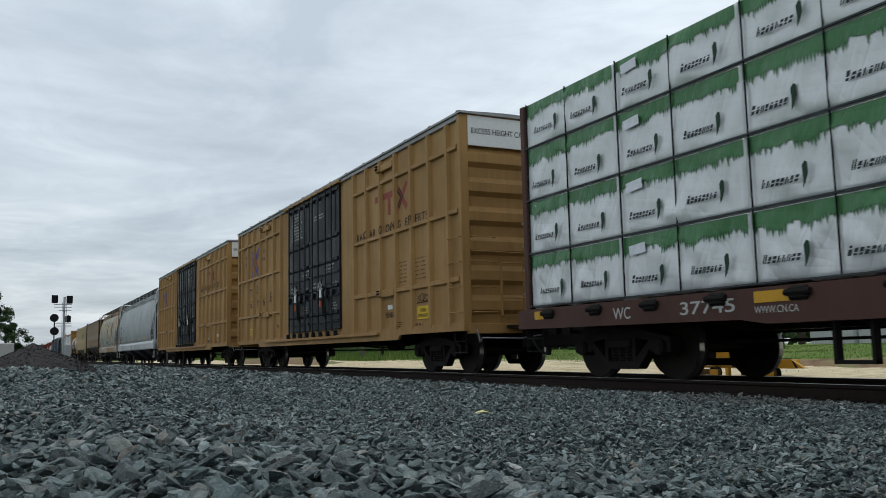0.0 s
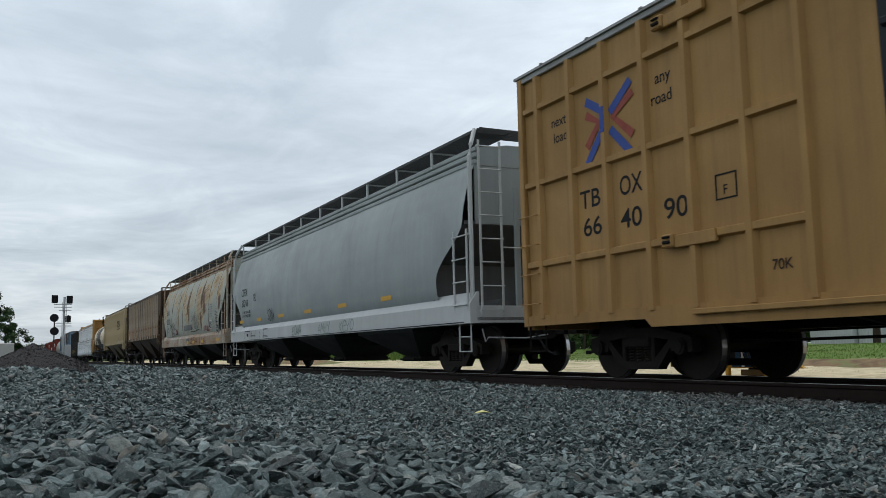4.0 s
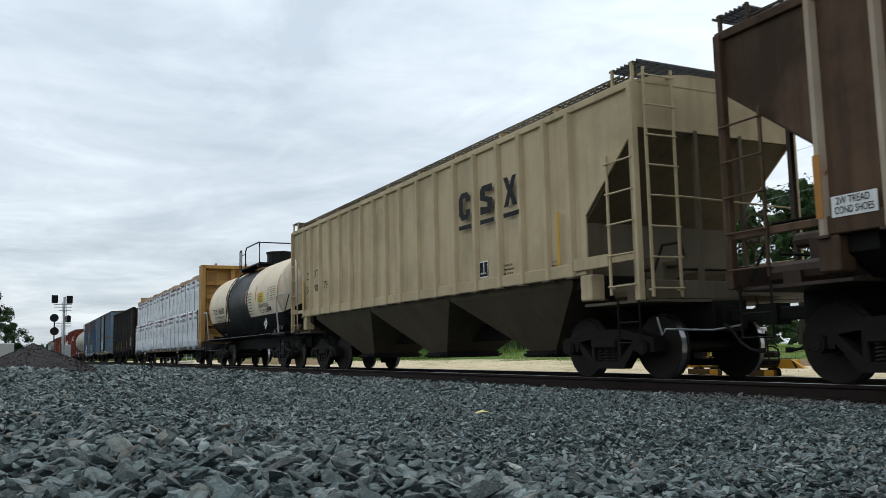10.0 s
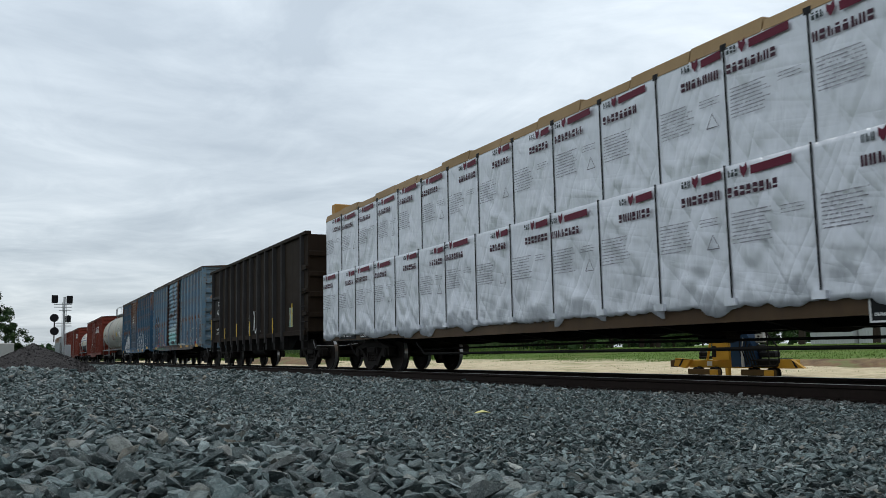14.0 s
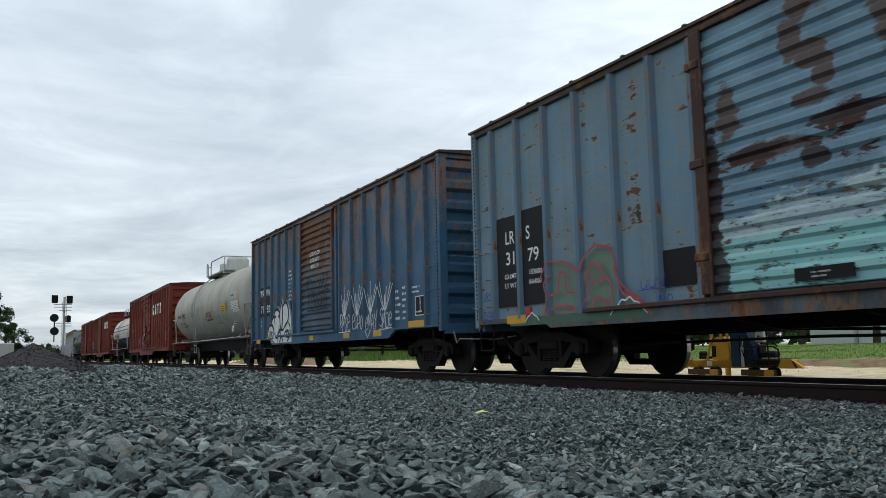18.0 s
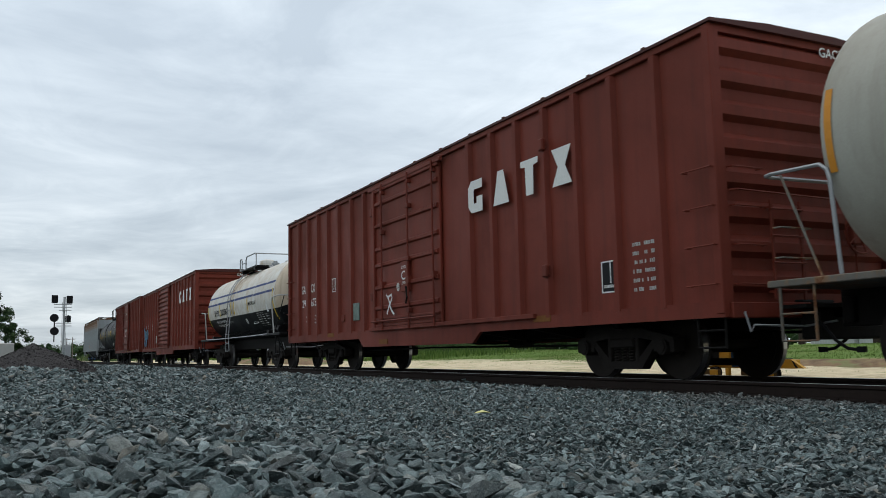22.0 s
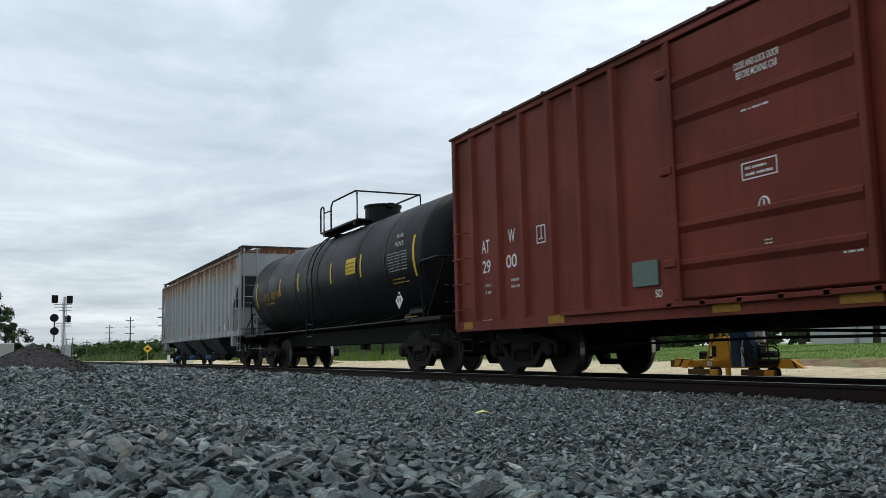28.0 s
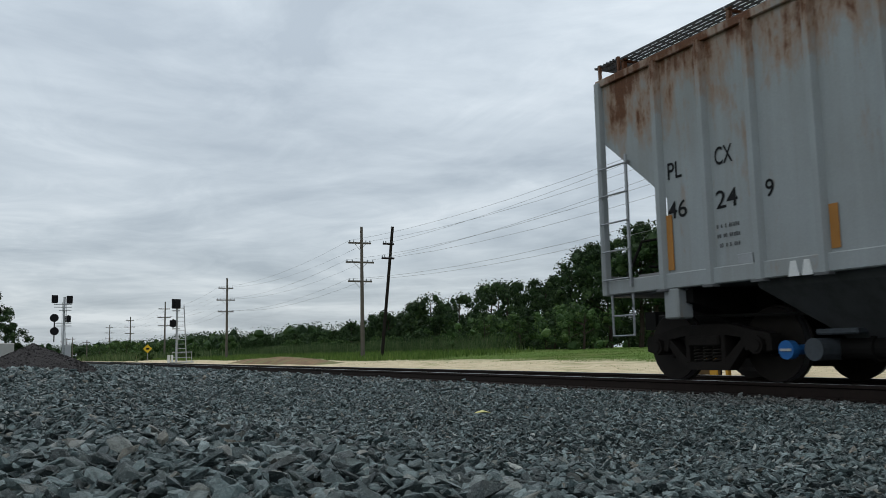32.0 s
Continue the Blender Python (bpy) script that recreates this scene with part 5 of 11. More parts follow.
text("31", -6.56, 1.92, 0.22, M_WHITE, car, y=-1.546, w=0.30); text("79", -5.84, 1.92, 0.22, M_WHITE, car, y=-1.546, w=0.34)
text("LD LMT", -6.6, 1.68, 0.08, M_WHITE, car, y=-1.546, w=0.38); text("LT WT", -6.6, 1.52, 0.08, M_WHITE, car, y=-1.546, w=0.38)
text("153600", -5.82, 1.70, 0.08, M_WHITE, car, y=-1.546, w=0.4); text("66400", -5.82, 1.54, 0.08, M_WHITE, car, y=-1.546, w=0.38)
# green and red mural along the foot of the side
M_MURAL = paint("faded_mural_green", (0.165, 0.222, 0.178), dirt=(0.075, 0.13, 0.10), dirt_amt=0.85, streak=0.2)
M_MURALDARK = paint("dark_mural_green", (0.055, 0.11, 0.075), dirt=(0.12, 0.17, 0.14), dirt_amt=0.5, streak=0.2)
def mural_top(x):
    return float(np.interp(x, [-6.45, -5.5, -5.42, -5.2, -4.9, -4.6, -4.35, -4.2, -3.9, -3.55, -3.42, -3.35, -3.1, -2.85, -2.7], [0.98, 1.02, 1.6, 1.86, 1.84, 1.78, 1.62, 1.84, 1.98, 1.90, 1.60, 1.22, 1.18, 1.02, 0.9]))


for a, b in ((-6.03, -5.32), (-5.16, -4.44), (-4.28, -3.53), (-3.37, -2.70)):
    xs_ = np.linspace(a, b, 9)
    part("graffiti", MB().prism([(a, 0.99), *[(x, mural_top(x)) for x in xs_], (b, 0.99)], "y", -1.526, -1.523), M_MURAL, car, "faded green spray-painted mural ground")
part("graffiti", MB().prism([(-6.4, 0.86), (-6.4, 0.98), (-2.7, 0.98), (-2.62, 0.86)], "y", -1.589, -1.586), M_MURALDARK, car, "dark green foot of the mural along the sill")
strokes([curve_through([(q, mural_top(q) - 0.02) for q in np.linspace(-5.42, -2.72, 26)], 3), curve_through([(-5.3, 1.0), (-5.22, 1.25), (-5.3, 1.5), (-5.1, 1.62)]), curve_through([(-5.12, 1.3), (-4.9, 1.36), (-4.86, 1.6), (-4.7, 1.62), (-4.66, 1.35), (-4.46, 1.3)]),
         curve_through([(-5.1, 1.08), (-4.8, 1.12), (-4.5, 1.08), (-4.46, 1.0)]), curve_through([(-4.26, 1.1), (-4.1, 1.3), (-4.2, 1.52), (-4.0, 1.7), (-3.8, 1.62), (-3.76, 1.45), (-3.95, 1.42), (-4.05, 1.58)]), curve_through([(-3.74, 1.5), (-3.6, 1.4), (-3.56, 1.2), (-3.7, 1.0)]),
         curve_through([(-4.1, 1.0), (-3.95, 1.18), (-3.75, 1.15), (-3.6, 1.02)]), curve_through([(-3.5, 1.6), (-3.38, 1.4), (-3.2, 1.24), (-2.95, 1.12), (-2.75, 0.92)])], 0.04, M_GRAFP, car, -1.602, label="pink spray-painted outlines of the mural")
strokes([curve_through([(-3.62 + 0.09 * q, 0.92 + 0.24 * math.sin(math.pi * q / 9) * (1 if q % 2 else 0.82)) for q in range(10)], 3), curve_through([(-5.88 + 0.07 * q, 0.92 + 0.14 * math.sin(math.pi * q / 6) * (1 if q % 2 else 0.8)) for q in range(7)], 3)], 0.022, M_GRAFW, car, -1.603, label="small white ribbed dome shapes")
for k, (x, z, w) in enumerate(((-2.95, 1.24, 0.5), (-2.6, 1.0, 0.3), (-7.3, 1.0, 0.4), (-7.25, 1.35, 0.25))):
    scribble(x, z, w, 0.15, M_TTXBLUE, car, y=-1.604, loops=3, width=0.018, seed=140 + k, label="small dark blue tag")
part("marker_light", MB().box(-5.93, -5.80, -1.56, -1.52, 1.02, 1.16, 0.01), plain("red_marker_plastic", (0.42, 0.03, 0.02), 0.35, 0, 0.2, 20), car, "small square red marker plate")
stencil_square(car, 5.98, 1.15, 0.58, 0.62, -1.522, M_WHITE, M_BLACK)
part("torn_strip", MB().prism([(1.40, 1.03), (2.3, 1.05), (3.54, 1.01), (3.55, 1.09), (2.4, 1.115), (1.42, 1.10)], "y", -1.612, -1.603), M_DKWHITE, car, "pale torn strip above the sill")
part("torn_strip", MB().prism([(3.64, 1.02), (4.80, 1.01), (4.80, 1.075), (3.64, 1.085)], "y", -1.612, -1.603), M_BLUEPOST, car)
strokes([curve_through([(5.04, 0.86), (5.06, 1.34), (5.14, 1.6), (5.36, 1.75), (5.6, 1.77), (5.92, 1.79)]), curve_through([(5.18, 0.95), (5.18, 1.22), (5.24, 1.4)]), curve_through([(5.1, 1.0), (5.36, 0.95), (5.5, 1.16), (5.4, 1.3)]), [(5.56, 1.7), (5.62, 1.42)]], 0.032, M_DKWHITE, car, -1.604, label="worn white spray-painted arcs")
part("marker_plate", MB().box(5.52, 5.72, -1.56, -1.53, 1.16, 1.22, 0.005), M_BLACK, car); part("marker_light", MB().box(5.76, 5.88, -1.57, -1.53, 0.99, 1.16, 0.01), plain("red_marker_plate", (0.42, 0.03, 0.02), 0.35, 0, 0.2, 20), car, "small square red marker plate")
for x, w in ((6.1, 0.55), (-6.5, 0.6), (3.6, 0.7), (2.0, 0.5)):
    reflector(car, x, 0.90, w, 0.14, -1.586)

# dull blue boxcar
car, h = boxcar("dull blue boxcar with rust spots and graffiti", -51.10, -35.80, 4.48, M_BLUE2, [-6.75, -5.91, -5.10, -4.29, -3.42, -2.57, 1.62, 2.48, 3.35, 4.24, 5.09, 6.0, 6.88],
                (-1.60, 1.25), belly_sill(0.96, 4.9, 0.78, slope=0.4), 1.65, roof_mat=M_RUSTROOF, post_mat=M_BLUE2POST, end_ribs=8, z_side=0.98, post_w=0.08)
corrugated_door(car, -1.58, 1.22, 1.12, 4.32, M_BLUE2DOOR, 17, "rusty blue corrugated sliding door")
door_gear(car, -1.58, 1.25, 1.08, 4.32, M_BLUE2)
part("door_post", MB().box(1.30, 1.44, -1.6, -1.5, 1.0, 4.35, 0.01), M_BLUE2, car)
part("stencil_panel", MB().box(-6.6, -6.05, -1.545, -1.541, 1.75, 2.75), M_BLACK, car); part("stencil_panel", MB().box(-5.8, -5.2, -1.545, -1.541, 1.75, 2.75), M_BLACK, car)
text("WR", -6.58, 2.42, 0.24, M_WHITE, car, y=-1.546, w=0.5); text("WK", -5.78, 2.42, 0.24, M_WHITE, car, y=-1.546, w=0.52)
text("71", -6.5, 1.88, 0.24, M_WHITE, car, y=-1.546, w=0.36); text("82", -5.72, 1.88, 0.24, M_WHITE, car, y=-1.546, w=0.4)
text("LD", -6.55, 1.55, 0.08, M_WHITE, car, y=-1.53); text("LT", -6.55, 1.4, 0.08, M_WHITE, car, y=-1.53)
bars(-3.2, 2.1, 0.35, 1.0, 8, M_WHITE, car, y=-1.525); bars(5.2, 1.15, 0.3, 0.75, 5, M_WHITE, car, y=-1.525); bars(5.6, 1.15, 0.3, 0.8, 6, M_WHITE, car, y=-1.525); bars(6.1, 1.7, 0.45, 0.2, 2, M_WHITE, car, y=-1.525)
text("CLOSE AND LOCK", -0.62, 3.22, 0.11, M_WHITE, car, y=-1.665, w=0.95); text("DOORS BEFORE", -0.56, 3.04, 0.11, M_WHITE, car, y=-1.665, w=0.82); text("MOVING CAR", -0.5, 2.86, 0.11, M_WHITE, car, y=-1.665, w=0.68)
for k, (x, z, w, hh, n) in enumerate(((-1.4, 2.15, 1.3, 0.45, 4), (0.1, 2.2, 0.9, 0.5, 3), (-0.8, 1.7, 1.7, 0.45, 6))):
    scribble(x, z, w, hh, M_GRAFK, car, y=-1.664 - 0.001 * k, loops=n, width=0.035, seed=310 + k, label="thin black spray-painted tag")
stencil_square(car, 6.27, 1.22, 0.48, 0.42, -1.523, M_WHITE, M_BLACK)
# white cloud of spray paint with fat black outlines
CLOUD = ((-5.46, 0.97), (-5.40, 1.2), (-5.25, 1.42), (-4.92, 1.5), (-4.76, 1.70), (-4.48, 1.87), (-4.21, 1.97), (-3.95, 1.93), (-3.84, 2.1), (-3.64, 2.2), (-3.46, 2.06), (-3.2, 2.1), (-2.95, 2.04), (-2.76, 1.8), (-2.66, 1.5), (-2.6, 1.2), (-2.62, 0.82), (-4.5, 0.82), (-4.9, 0.97))
for grow, yy, mt, lb in ((1.07, -1.6025, M_GRAFHAZE, "thin overspray round the white graffiti"), (0.97, -1.6045, M_GRAFW, "white spray-painted cloud of letters")):
    part("graffiti", MB().add([(-4.0 + (a - -4.0) * grow, yy, max(0.81 if a > -4.8 else 0.965, 1.3 + (b - 1.3) * grow)) for a, b in CLOUD], [tuple(range(len(CLOUD)))]), mt, car, lb)
FAT = ([(-5.25, 0.98), (-5.36, 1.14), (-5.18, 1.39), (-4.84, 1.42), (-4.63, 1.27), (-4.59, 1.08)], [(-4.86, 1.42), (-4.82, 1.59), (-4.6, 1.69), (-4.36, 1.66)], [(-4.59, 1.73), (-4.42, 1.88), (-4.12, 1.89), (-3.91, 1.76), (-4.09, 1.65)],
       [(-3.94, 1.69), (-3.82, 1.98), (-3.67, 2.12), (-3.61, 1.83), (-3.62, 1.49), (-3.7, 1.23), (-3.85, 1.36), (-3.9, 1.56), (-3.94, 1.69)], [(-3.56, 1.98), (-3.28, 2.08), (-3.05, 1.98), (-2.92, 1.75), (-3.0, 1.5), (-3.26, 1.37), (-3.36, 1.28)])
strokes([curve_through(q) for q in FAT], 0.10, M_GRAFK, car, -1.6065, label="fat black outlines of the letters")
THIN = ([(-4.46, 1.42), (-4.52, 1.6), (-4.44, 1.67)], [(-3.99, 1.37), (-3.98, 1.25), (-3.8, 1.24), (-3.53, 1.23), (-3.37, 1.34)], [(-4.48, 1.2), (-4.39, 1.01), (-4.19, 1.03), (-4.07, 1.26)], [(-3.99, 1.14), (-4.14, 0.99), (-4.12, 0.84)],
        [(-4.08, 1.16), (-3.85, 1.16), (-3.82, 0.97), (-3.95, 0.84)], [(-3.72, 1.06), (-3.46, 1.04), (-3.37, 1.16)], [(-3.74, 1.04), (-3.6, 0.94), (-3.58, 0.84)], [(-3.3, 1.15), (-3.05, 1.2), (-2.9, 1.0), (-3.1, 0.85)], [(-2.95, 1.45), (-2.78, 1.3), (-2.74, 1.0)])
strokes([curve_through(q) for q in THIN], 0.07, M_GRAFK, car, -1.6075, label="black inner strokes of the letters")
scribble(-5.16, 1.0, 0.5, 0.24, M_GRAFK, car, y=-1.6085, loops=4, width=0.028, seed=91, label="small black signature tag"); scribble(-3.2, 1.0, 0.4, 0.2, M_GRAFK, car, y=-1.6085, loops=3, width=0.028, seed=92, label="small black signature tag")
for k, x in enumerate((1.75, 2.65, 3.55, 4.45)):
    for j in range(7):
        a = radians(55 + 12 * j + random.uniform(-4, 4))
        L = random.uniform(0.35, 0.85)
        ribbon([(x + 0.35, 1.35), (x + 0.35 + 0.5 * L * math.cos(a), 1.35 + 0.5 * L * math.sin(a)), (x + 0.38 + L * math.cos(a), 1.4 + L * math.sin(a))], 0.026, M_GRAFW, car, y=-1.61, label="white spray-painted flourish")
    scribble(x, 1.02, 0.75, 0.42, M_GRAFW, car, y=-1.612, loops=4, width=0.022, seed=20 + k)
ribbon([(3.5, 1.0), (3.68, 0.82), (3.86, 1.0)], 0.03, M_GRAFW, car, y=-1.60)
for x, w in ((5.95, 0.95), (1.95, 0.42), (-0.9, 0.35), (4.0, 0.5), (-6.9, 0.5), (-5.0, 0.3), (-2.9, 0.35)):
    reflector(car, x, 0.98 if x > 5 else 0.84, w, 0.14, -1.588)


def letter_blocks(car, x, z, w, h, mat, y, glyphs):
    """Large painted initials as plain shapes."""
    cell = w / len(glyphs)
    for k, g in enumerate(glyphs):
        a, b = x + (k + 0.05) * cell, x + (k + 0.62) * cell
        part("emblem", MB().prism([(a + (b - a) * p, z + h * q) for p, q in g], "y", y - 0.006, y - 0.002), mat, car, "large white block initial")


BLOCKS = ([(0.22, 0), (1, 0), (1, 0.48), (0.6, 0.48), (0.6, 0.28), (0.4, 0.28), (0.4, 0.72), (1, 0.72), (1, 1), (0.22, 1), (0, 0.8), (0, 0.2)],
          [(0, 0), (1, 0), (0.68, 1), (0.32, 1)],
          [(0.3, 0), (0.7, 0), (0.74, 0.8), (1, 0.84), (1, 1), (0, 1), (0, 0.84), (0.26, 0.8)],
          [(0, 0), (1, 0), (0.68, 0.5), (1, 1), (0, 1), (0.32, 0.5)])


M_FADEYEL2 = plain("grimy_yellow_reflector", (0.30, 0.16, 0.025), 0.6, 0, 0.5, 12)
M_FADEYEL = plain("dirt_covered_reflector", (0.20, 0.085, 0.022), 0.7, 0, 0.6, 12)


def red_long(xl, xr, label, style):
    posts = [-8.1, -7.2, -6.32, -5.45, -4.58, -3.62, -2.72, 2.76, 3.61, 4.47, 5.33, 6.2, 7.1, 8.05]
    car, h = boxcar(label, xl, xr, 4.46, M_RED, posts, (-1.95, 1.9), belly_sill(0.80, 2.78, 0.60, slope=0.3), 2.6, end_ribs=8, z_side=0.96, post_w=0.10, roof_mat=M_REDROOF)
    letter_blocks(car, 2.75 if style else 4.8, 3.0 if style else 3.17, 3.75, 0.60, M_WHITE, -1.60, BLOCKS)
    text("GACX", h + 0.01, 4.27, 0.13, M_WHITE, car, face="end", y2=0.35, w=0.5)
    text("29675" if style else "29680", h + 0.01, 4.27, 0.13, M_WHITE, car, face="end", y2=0.92, w=0.5)
    text("GA", -7.92, 2.22, 0.24, M_WHITE, car, y=-1.525, w=0.36); text("CX", -7.04, 2.22, 0.24, M_WHITE, car, y=-1.525, w=0.36)
    n = "29675" if style else "29680"
    text(n[:2], -7.88, 1.82, 0.22, M_WHITE, car, y=-1.525, w=0.34); text(n[2:], -7.04, 1.82, 0.22, M_WHITE, car, y=-1.525, w=0.46)
    bars(-7.5, 1.35, 0.4, 0.25, 2, M_DKWHITE, car, y=-1.525); bars(-6.7, 1.3, 0.45, 0.3, 3, M_DKWHITE, car, y=-1.525)
    stencil_square(car, -5.2, 2.1, 0.3, 0.36, -1.522, M_WHITE)
    stencil_square(car, 6.68, 1.25, 0.40, 0.46, -1.523, M_WHITE, M_BLACK)
    bars(7.4, 1.2, 0.5, 0.75, 6, M_DKWHITE, car, y=-1.523, cols=2)
    if style:
        part("defect_card_board", MB().box(-3.72, -3.15, -1.55, -1.525, 1.27, 1.70, 0.005), plain("board_grey_green", (0.20, 0.26, 0.23), var=1.0, scale=7), car, "grey-green card board on the side")
        part("defect_card_board", MB().box(-4.46, -4.22, -1.545, -1.525, 1.28, 1.44, 0.005), M_RED2, car)
        part("lock_rod", MB().tube([(-1.95, -1.69, 1.17), (1.4, -1.69, 1.17)], 0.024, 6), M_RED2, car)
    for x, z in ((-5.42, 0.90), (-1.75, 0.66), (4.9, 0.90)):
        reflector(car, x, z, 0.5, 0.10, -1.588, mat=M_FADEYEL)
    if style:
        d = plug_door(car, -1.95, 1.55, 1.02, 4.30, M_RED, (1.48, 1.95, 2.47, 2.85, 3.40, 3.92), (-1.35, 0.12, 1.35), lbl="red plug door with locking bars and cranks")
        part("latch_box", MB().box(-0.30, 0.12, -1.66, -1.6, 1.76, 2.42, 0.012), M_RED, d)
        text("CLOSED", -0.27, 2.26, 0.06, M_WHITE, d, y=-1.665, w=0.27); text("C", -0.25, 2.02, 0.19, M_WHITE, d, y=-1.665, w=0.22); text("OPEN", -0.22, 1.92, 0.06, M_WHITE, d, y=-1.665, w=0.2)
        part("door_mark", MB().tube([(-0.44 + 0.06 * math.cos(a), -1.66, 1.88 + 0.085 * math.sin(a)) for a in np.linspace(0, 6.283, 17)[:-1]], 0.012, 4, closed=True).box(-0.45, -0.43, -1.664, -1.655, 1.82, 1.94), M_WHITE, d)
        strokes([[(-1.08, 1.75), (-1.0, 1.69), (-0.78, 1.74)], [(-0.80, 1.76), (-0.76, 1.66), (-0.88, 1.52)], [(-0.98, 1.70), (-0.90, 1.56), (-0.90, 1.50)], curve_through([(-0.90, 1.52), (-0.98, 1.42), (-1.06, 1.31)]), curve_through([(-0.90, 1.52), (-0.78, 1.38), (-0.64, 1.29)])], 0.055, M_GRAFW, d, -1.67, label="white painted stick-like mark")
        for z in (1.02, 4.33):
            part("door_track", MB().box(-2.2, 5.0 if z < 2 else 1.7, -1.66, -1.58, z - 0.06, z + 0.02, 0.008), M_RED, car)
        for x, z in ((5.35, 3.75), (5.35, 1.7), (-2.05, 3.77), (-2.05, 1.76)):
            part("door_stop", MB().box(x - 0.06, x + 0.08, -1.66, -1.58, z - 0.1, z + 0.1, 0.02), M_RED2, car)
        part("door_post", MB().box(-2.12, -1.99, -1.615, -1.50, 0.96, 4.38, 0.012), M_RED, car)
        part("door_frame", MB().box(-1.96, -1.84, -1.66, -1.58, 1.02, 4.30, 0.014), M_RED, d)
        part("door_header", MB().box(-1.96, 1.56, -1.645, -1.58, 4.20, 4.30, 0.012), M_RED, d)
        for z in (1.07, 1.23):
            part("door_rail", MB().box(-1.84, 1.5, -1.64, -1.58, z - 0.025, z + 0.025, 0.008), M_RED2, d)
        for x, z in ((0.12, 2.45), (0.12, 1.35), (-1.35, 2.0), (-1.35, 3.2), (0.12, 3.6)):
            part("rod_guide", MB().box(x - 0.07, x + 0.07, -1.70, -1.60, z - 0.05, z + 0.05, 0.012), M_RED2, d)
        part("crank", MB().tube([(0.02, -1.68, 1.86), (0.12, -1.70, 1.62), (0.04, -1.70, 1.50)], 0.024, 6), M_UNDER, d)
    else:
        corrugated_door(car, -1.85, 1.5, 1.02, 4.30, M_RED, 13, "red corrugated sliding door", hz=0.06)
        door_gear(car, -1.85, 1.5, 1.0, 4.30, M_RED)
        strokes([curve_through([(-8.35, 1.75), (-8.3, 2.15), (-8.0, 2.2), (-7.95, 1.8), (-8.05, 1.2)]), curve_through([(-7.75, 1.1), (-7.72, 1.7), (-7.55, 2.1), (-7.4, 1.7), (-7.45, 1.1)]), [(-7.75, 1.6), (-7.38, 1.65)], curve_through([(-7.1, 1.15), (-7.05, 2.0), (-6.75, 2.05), (-6.7, 1.7), (-7.0, 1.6)])], 0.17, M_GRAFB, car, -1.606, label="faded blue spray-painted strokes")
        part("defect_card_board", MB().box(-3.75, -3.1, -1.55, -1.525, 1.27, 1.70, 0.005), M_STEELGREY, car)
    return car


red_long(-87.65, -69.40, "oxide red boxcar with a plug door", True)
red_long(-121.40, -103.05, "oxide red boxcar with a corrugated door", False)

# plain red fifty-foot boxcar
car, h = boxcar("dull red boxcar with a wide-ribbed door", -138.40, -123.00, 4.56, M_RED2, [-6.94, -6.04, -5.21, -4.36, -3.56, -2.68, 2.19, 3.04, 3.92, 4.81, 5.62, 6.48],
                (-1.75, 1.05), flat_sill(0.82), 1.55, end_ribs=8, z_side=0.98, post_w=0.09, roof_mat=M_REDROOF)
d = part("door", MB().box(-1.45, 1.42, -1.625, -1.55, 1.05, 4.40, 0.02), M_RED2, car, "red sliding door with wide pressed ribs")
for z in (1.50, 1.98, 2.72, 3.36, 3.86):
    part("door_rib", MB().prism([(-1.622, z - 0.10), (-1.675, z - 0.02), (-1.675, z + 0.03), (-1.622, z + 0.06)], "x", -1.36, 1.33), M_RED2, d)
for x in (-1.47, 1.34):
    part("door_edge", MB().box(x, x + 0.09, -1.68, -1.6, 1.05, 4.40, 0.012), M_RED2, d)
text("CLOSE AND LOCK DOOR", -0.30, 3.69, 0.085, M_WHITE, d, y=-1.626, w=0.68); text("BEFORE MOVING CAR", -0.27, 3.57, 0.085, M_WHITE, d, y=-1.626, w=0.62)
bars(-0.22, 3.16, 0.5, 0.06, 1, M_WHITE, d, y=-1.626); bars(-0.22, 2.39, 0.42, 0.15, 2, M_WHITE, d, y=-1.626); bars(0.0, 1.58, 0.12, 0.08, 2, M_WHITE, d, y=-1.626); bars(1.02, 1.36, 0.26, 0.12, 2, M_WHITE, d, y=-1.626)
part("stencil_box", MB().box(-0.27, 0.25, -1.63, -1.626, 2.36, 2.375).box(-0.27, 0.25, -1.63, -1.626, 2.55, 2.565).box(-0.27, -0.258, -1.63, -1.626, 2.375, 2.55).box(0.238, 0.25, -1.63, -1.626, 2.375, 2.55), M_WHITE, d)
part("door_mark", MB().tube([(0.03 + 0.075 * math.cos(a), -1.628, 2.04 + 0.085 * math.sin(a)) for a in np.linspace(0, 6.283, 17)[:-1]], 0.013, 4, closed=True).box(0.02, 0.04, -1.63, -1.626, 1.98, 2.10), M_WHITE, d)
door_gear(car, -1.45, 1.45, 1.02, 4.42, M_RED2, y=-1.61)
for x in np.arange(-1.6, 3.4, 0.6):
    part("door_roller", MB().box(x - 0.05, x + 0.05, -1.66, -1.58, 0.95, 1.03, 0.01), M_RED2, car)
text("AT", -6.7, 2.22, 0.24, M_WHITE, car, y=-1.525, w=0.28); text("W", -5.75, 2.3, 0.24, M_WHITE, car, y=-1.525, w=0.22)
text("29", -6.7, 1.86, 0.22, M_WHITE, car, y=-1.525, w=0.3); text("00", -5.85, 1.88, 0.22, M_WHITE, car, y=-1.525, w=0.36)
bars(-6.6, 1.45, 0.25, 0.25, 2, M_DKWHITE, car, y=-1.525); bars(-5.7, 1.5, 0.28, 0.22, 2, M_DKWHITE, car, y=-1.525)
stencil_square(car, -4.85, 2.18, 0.26, 0.3, -1.522, M_WHITE); stencil_square(car, 5.02, 1.78, 0.42, 0.4, -1.523, M_WHITE, M_BLACK)
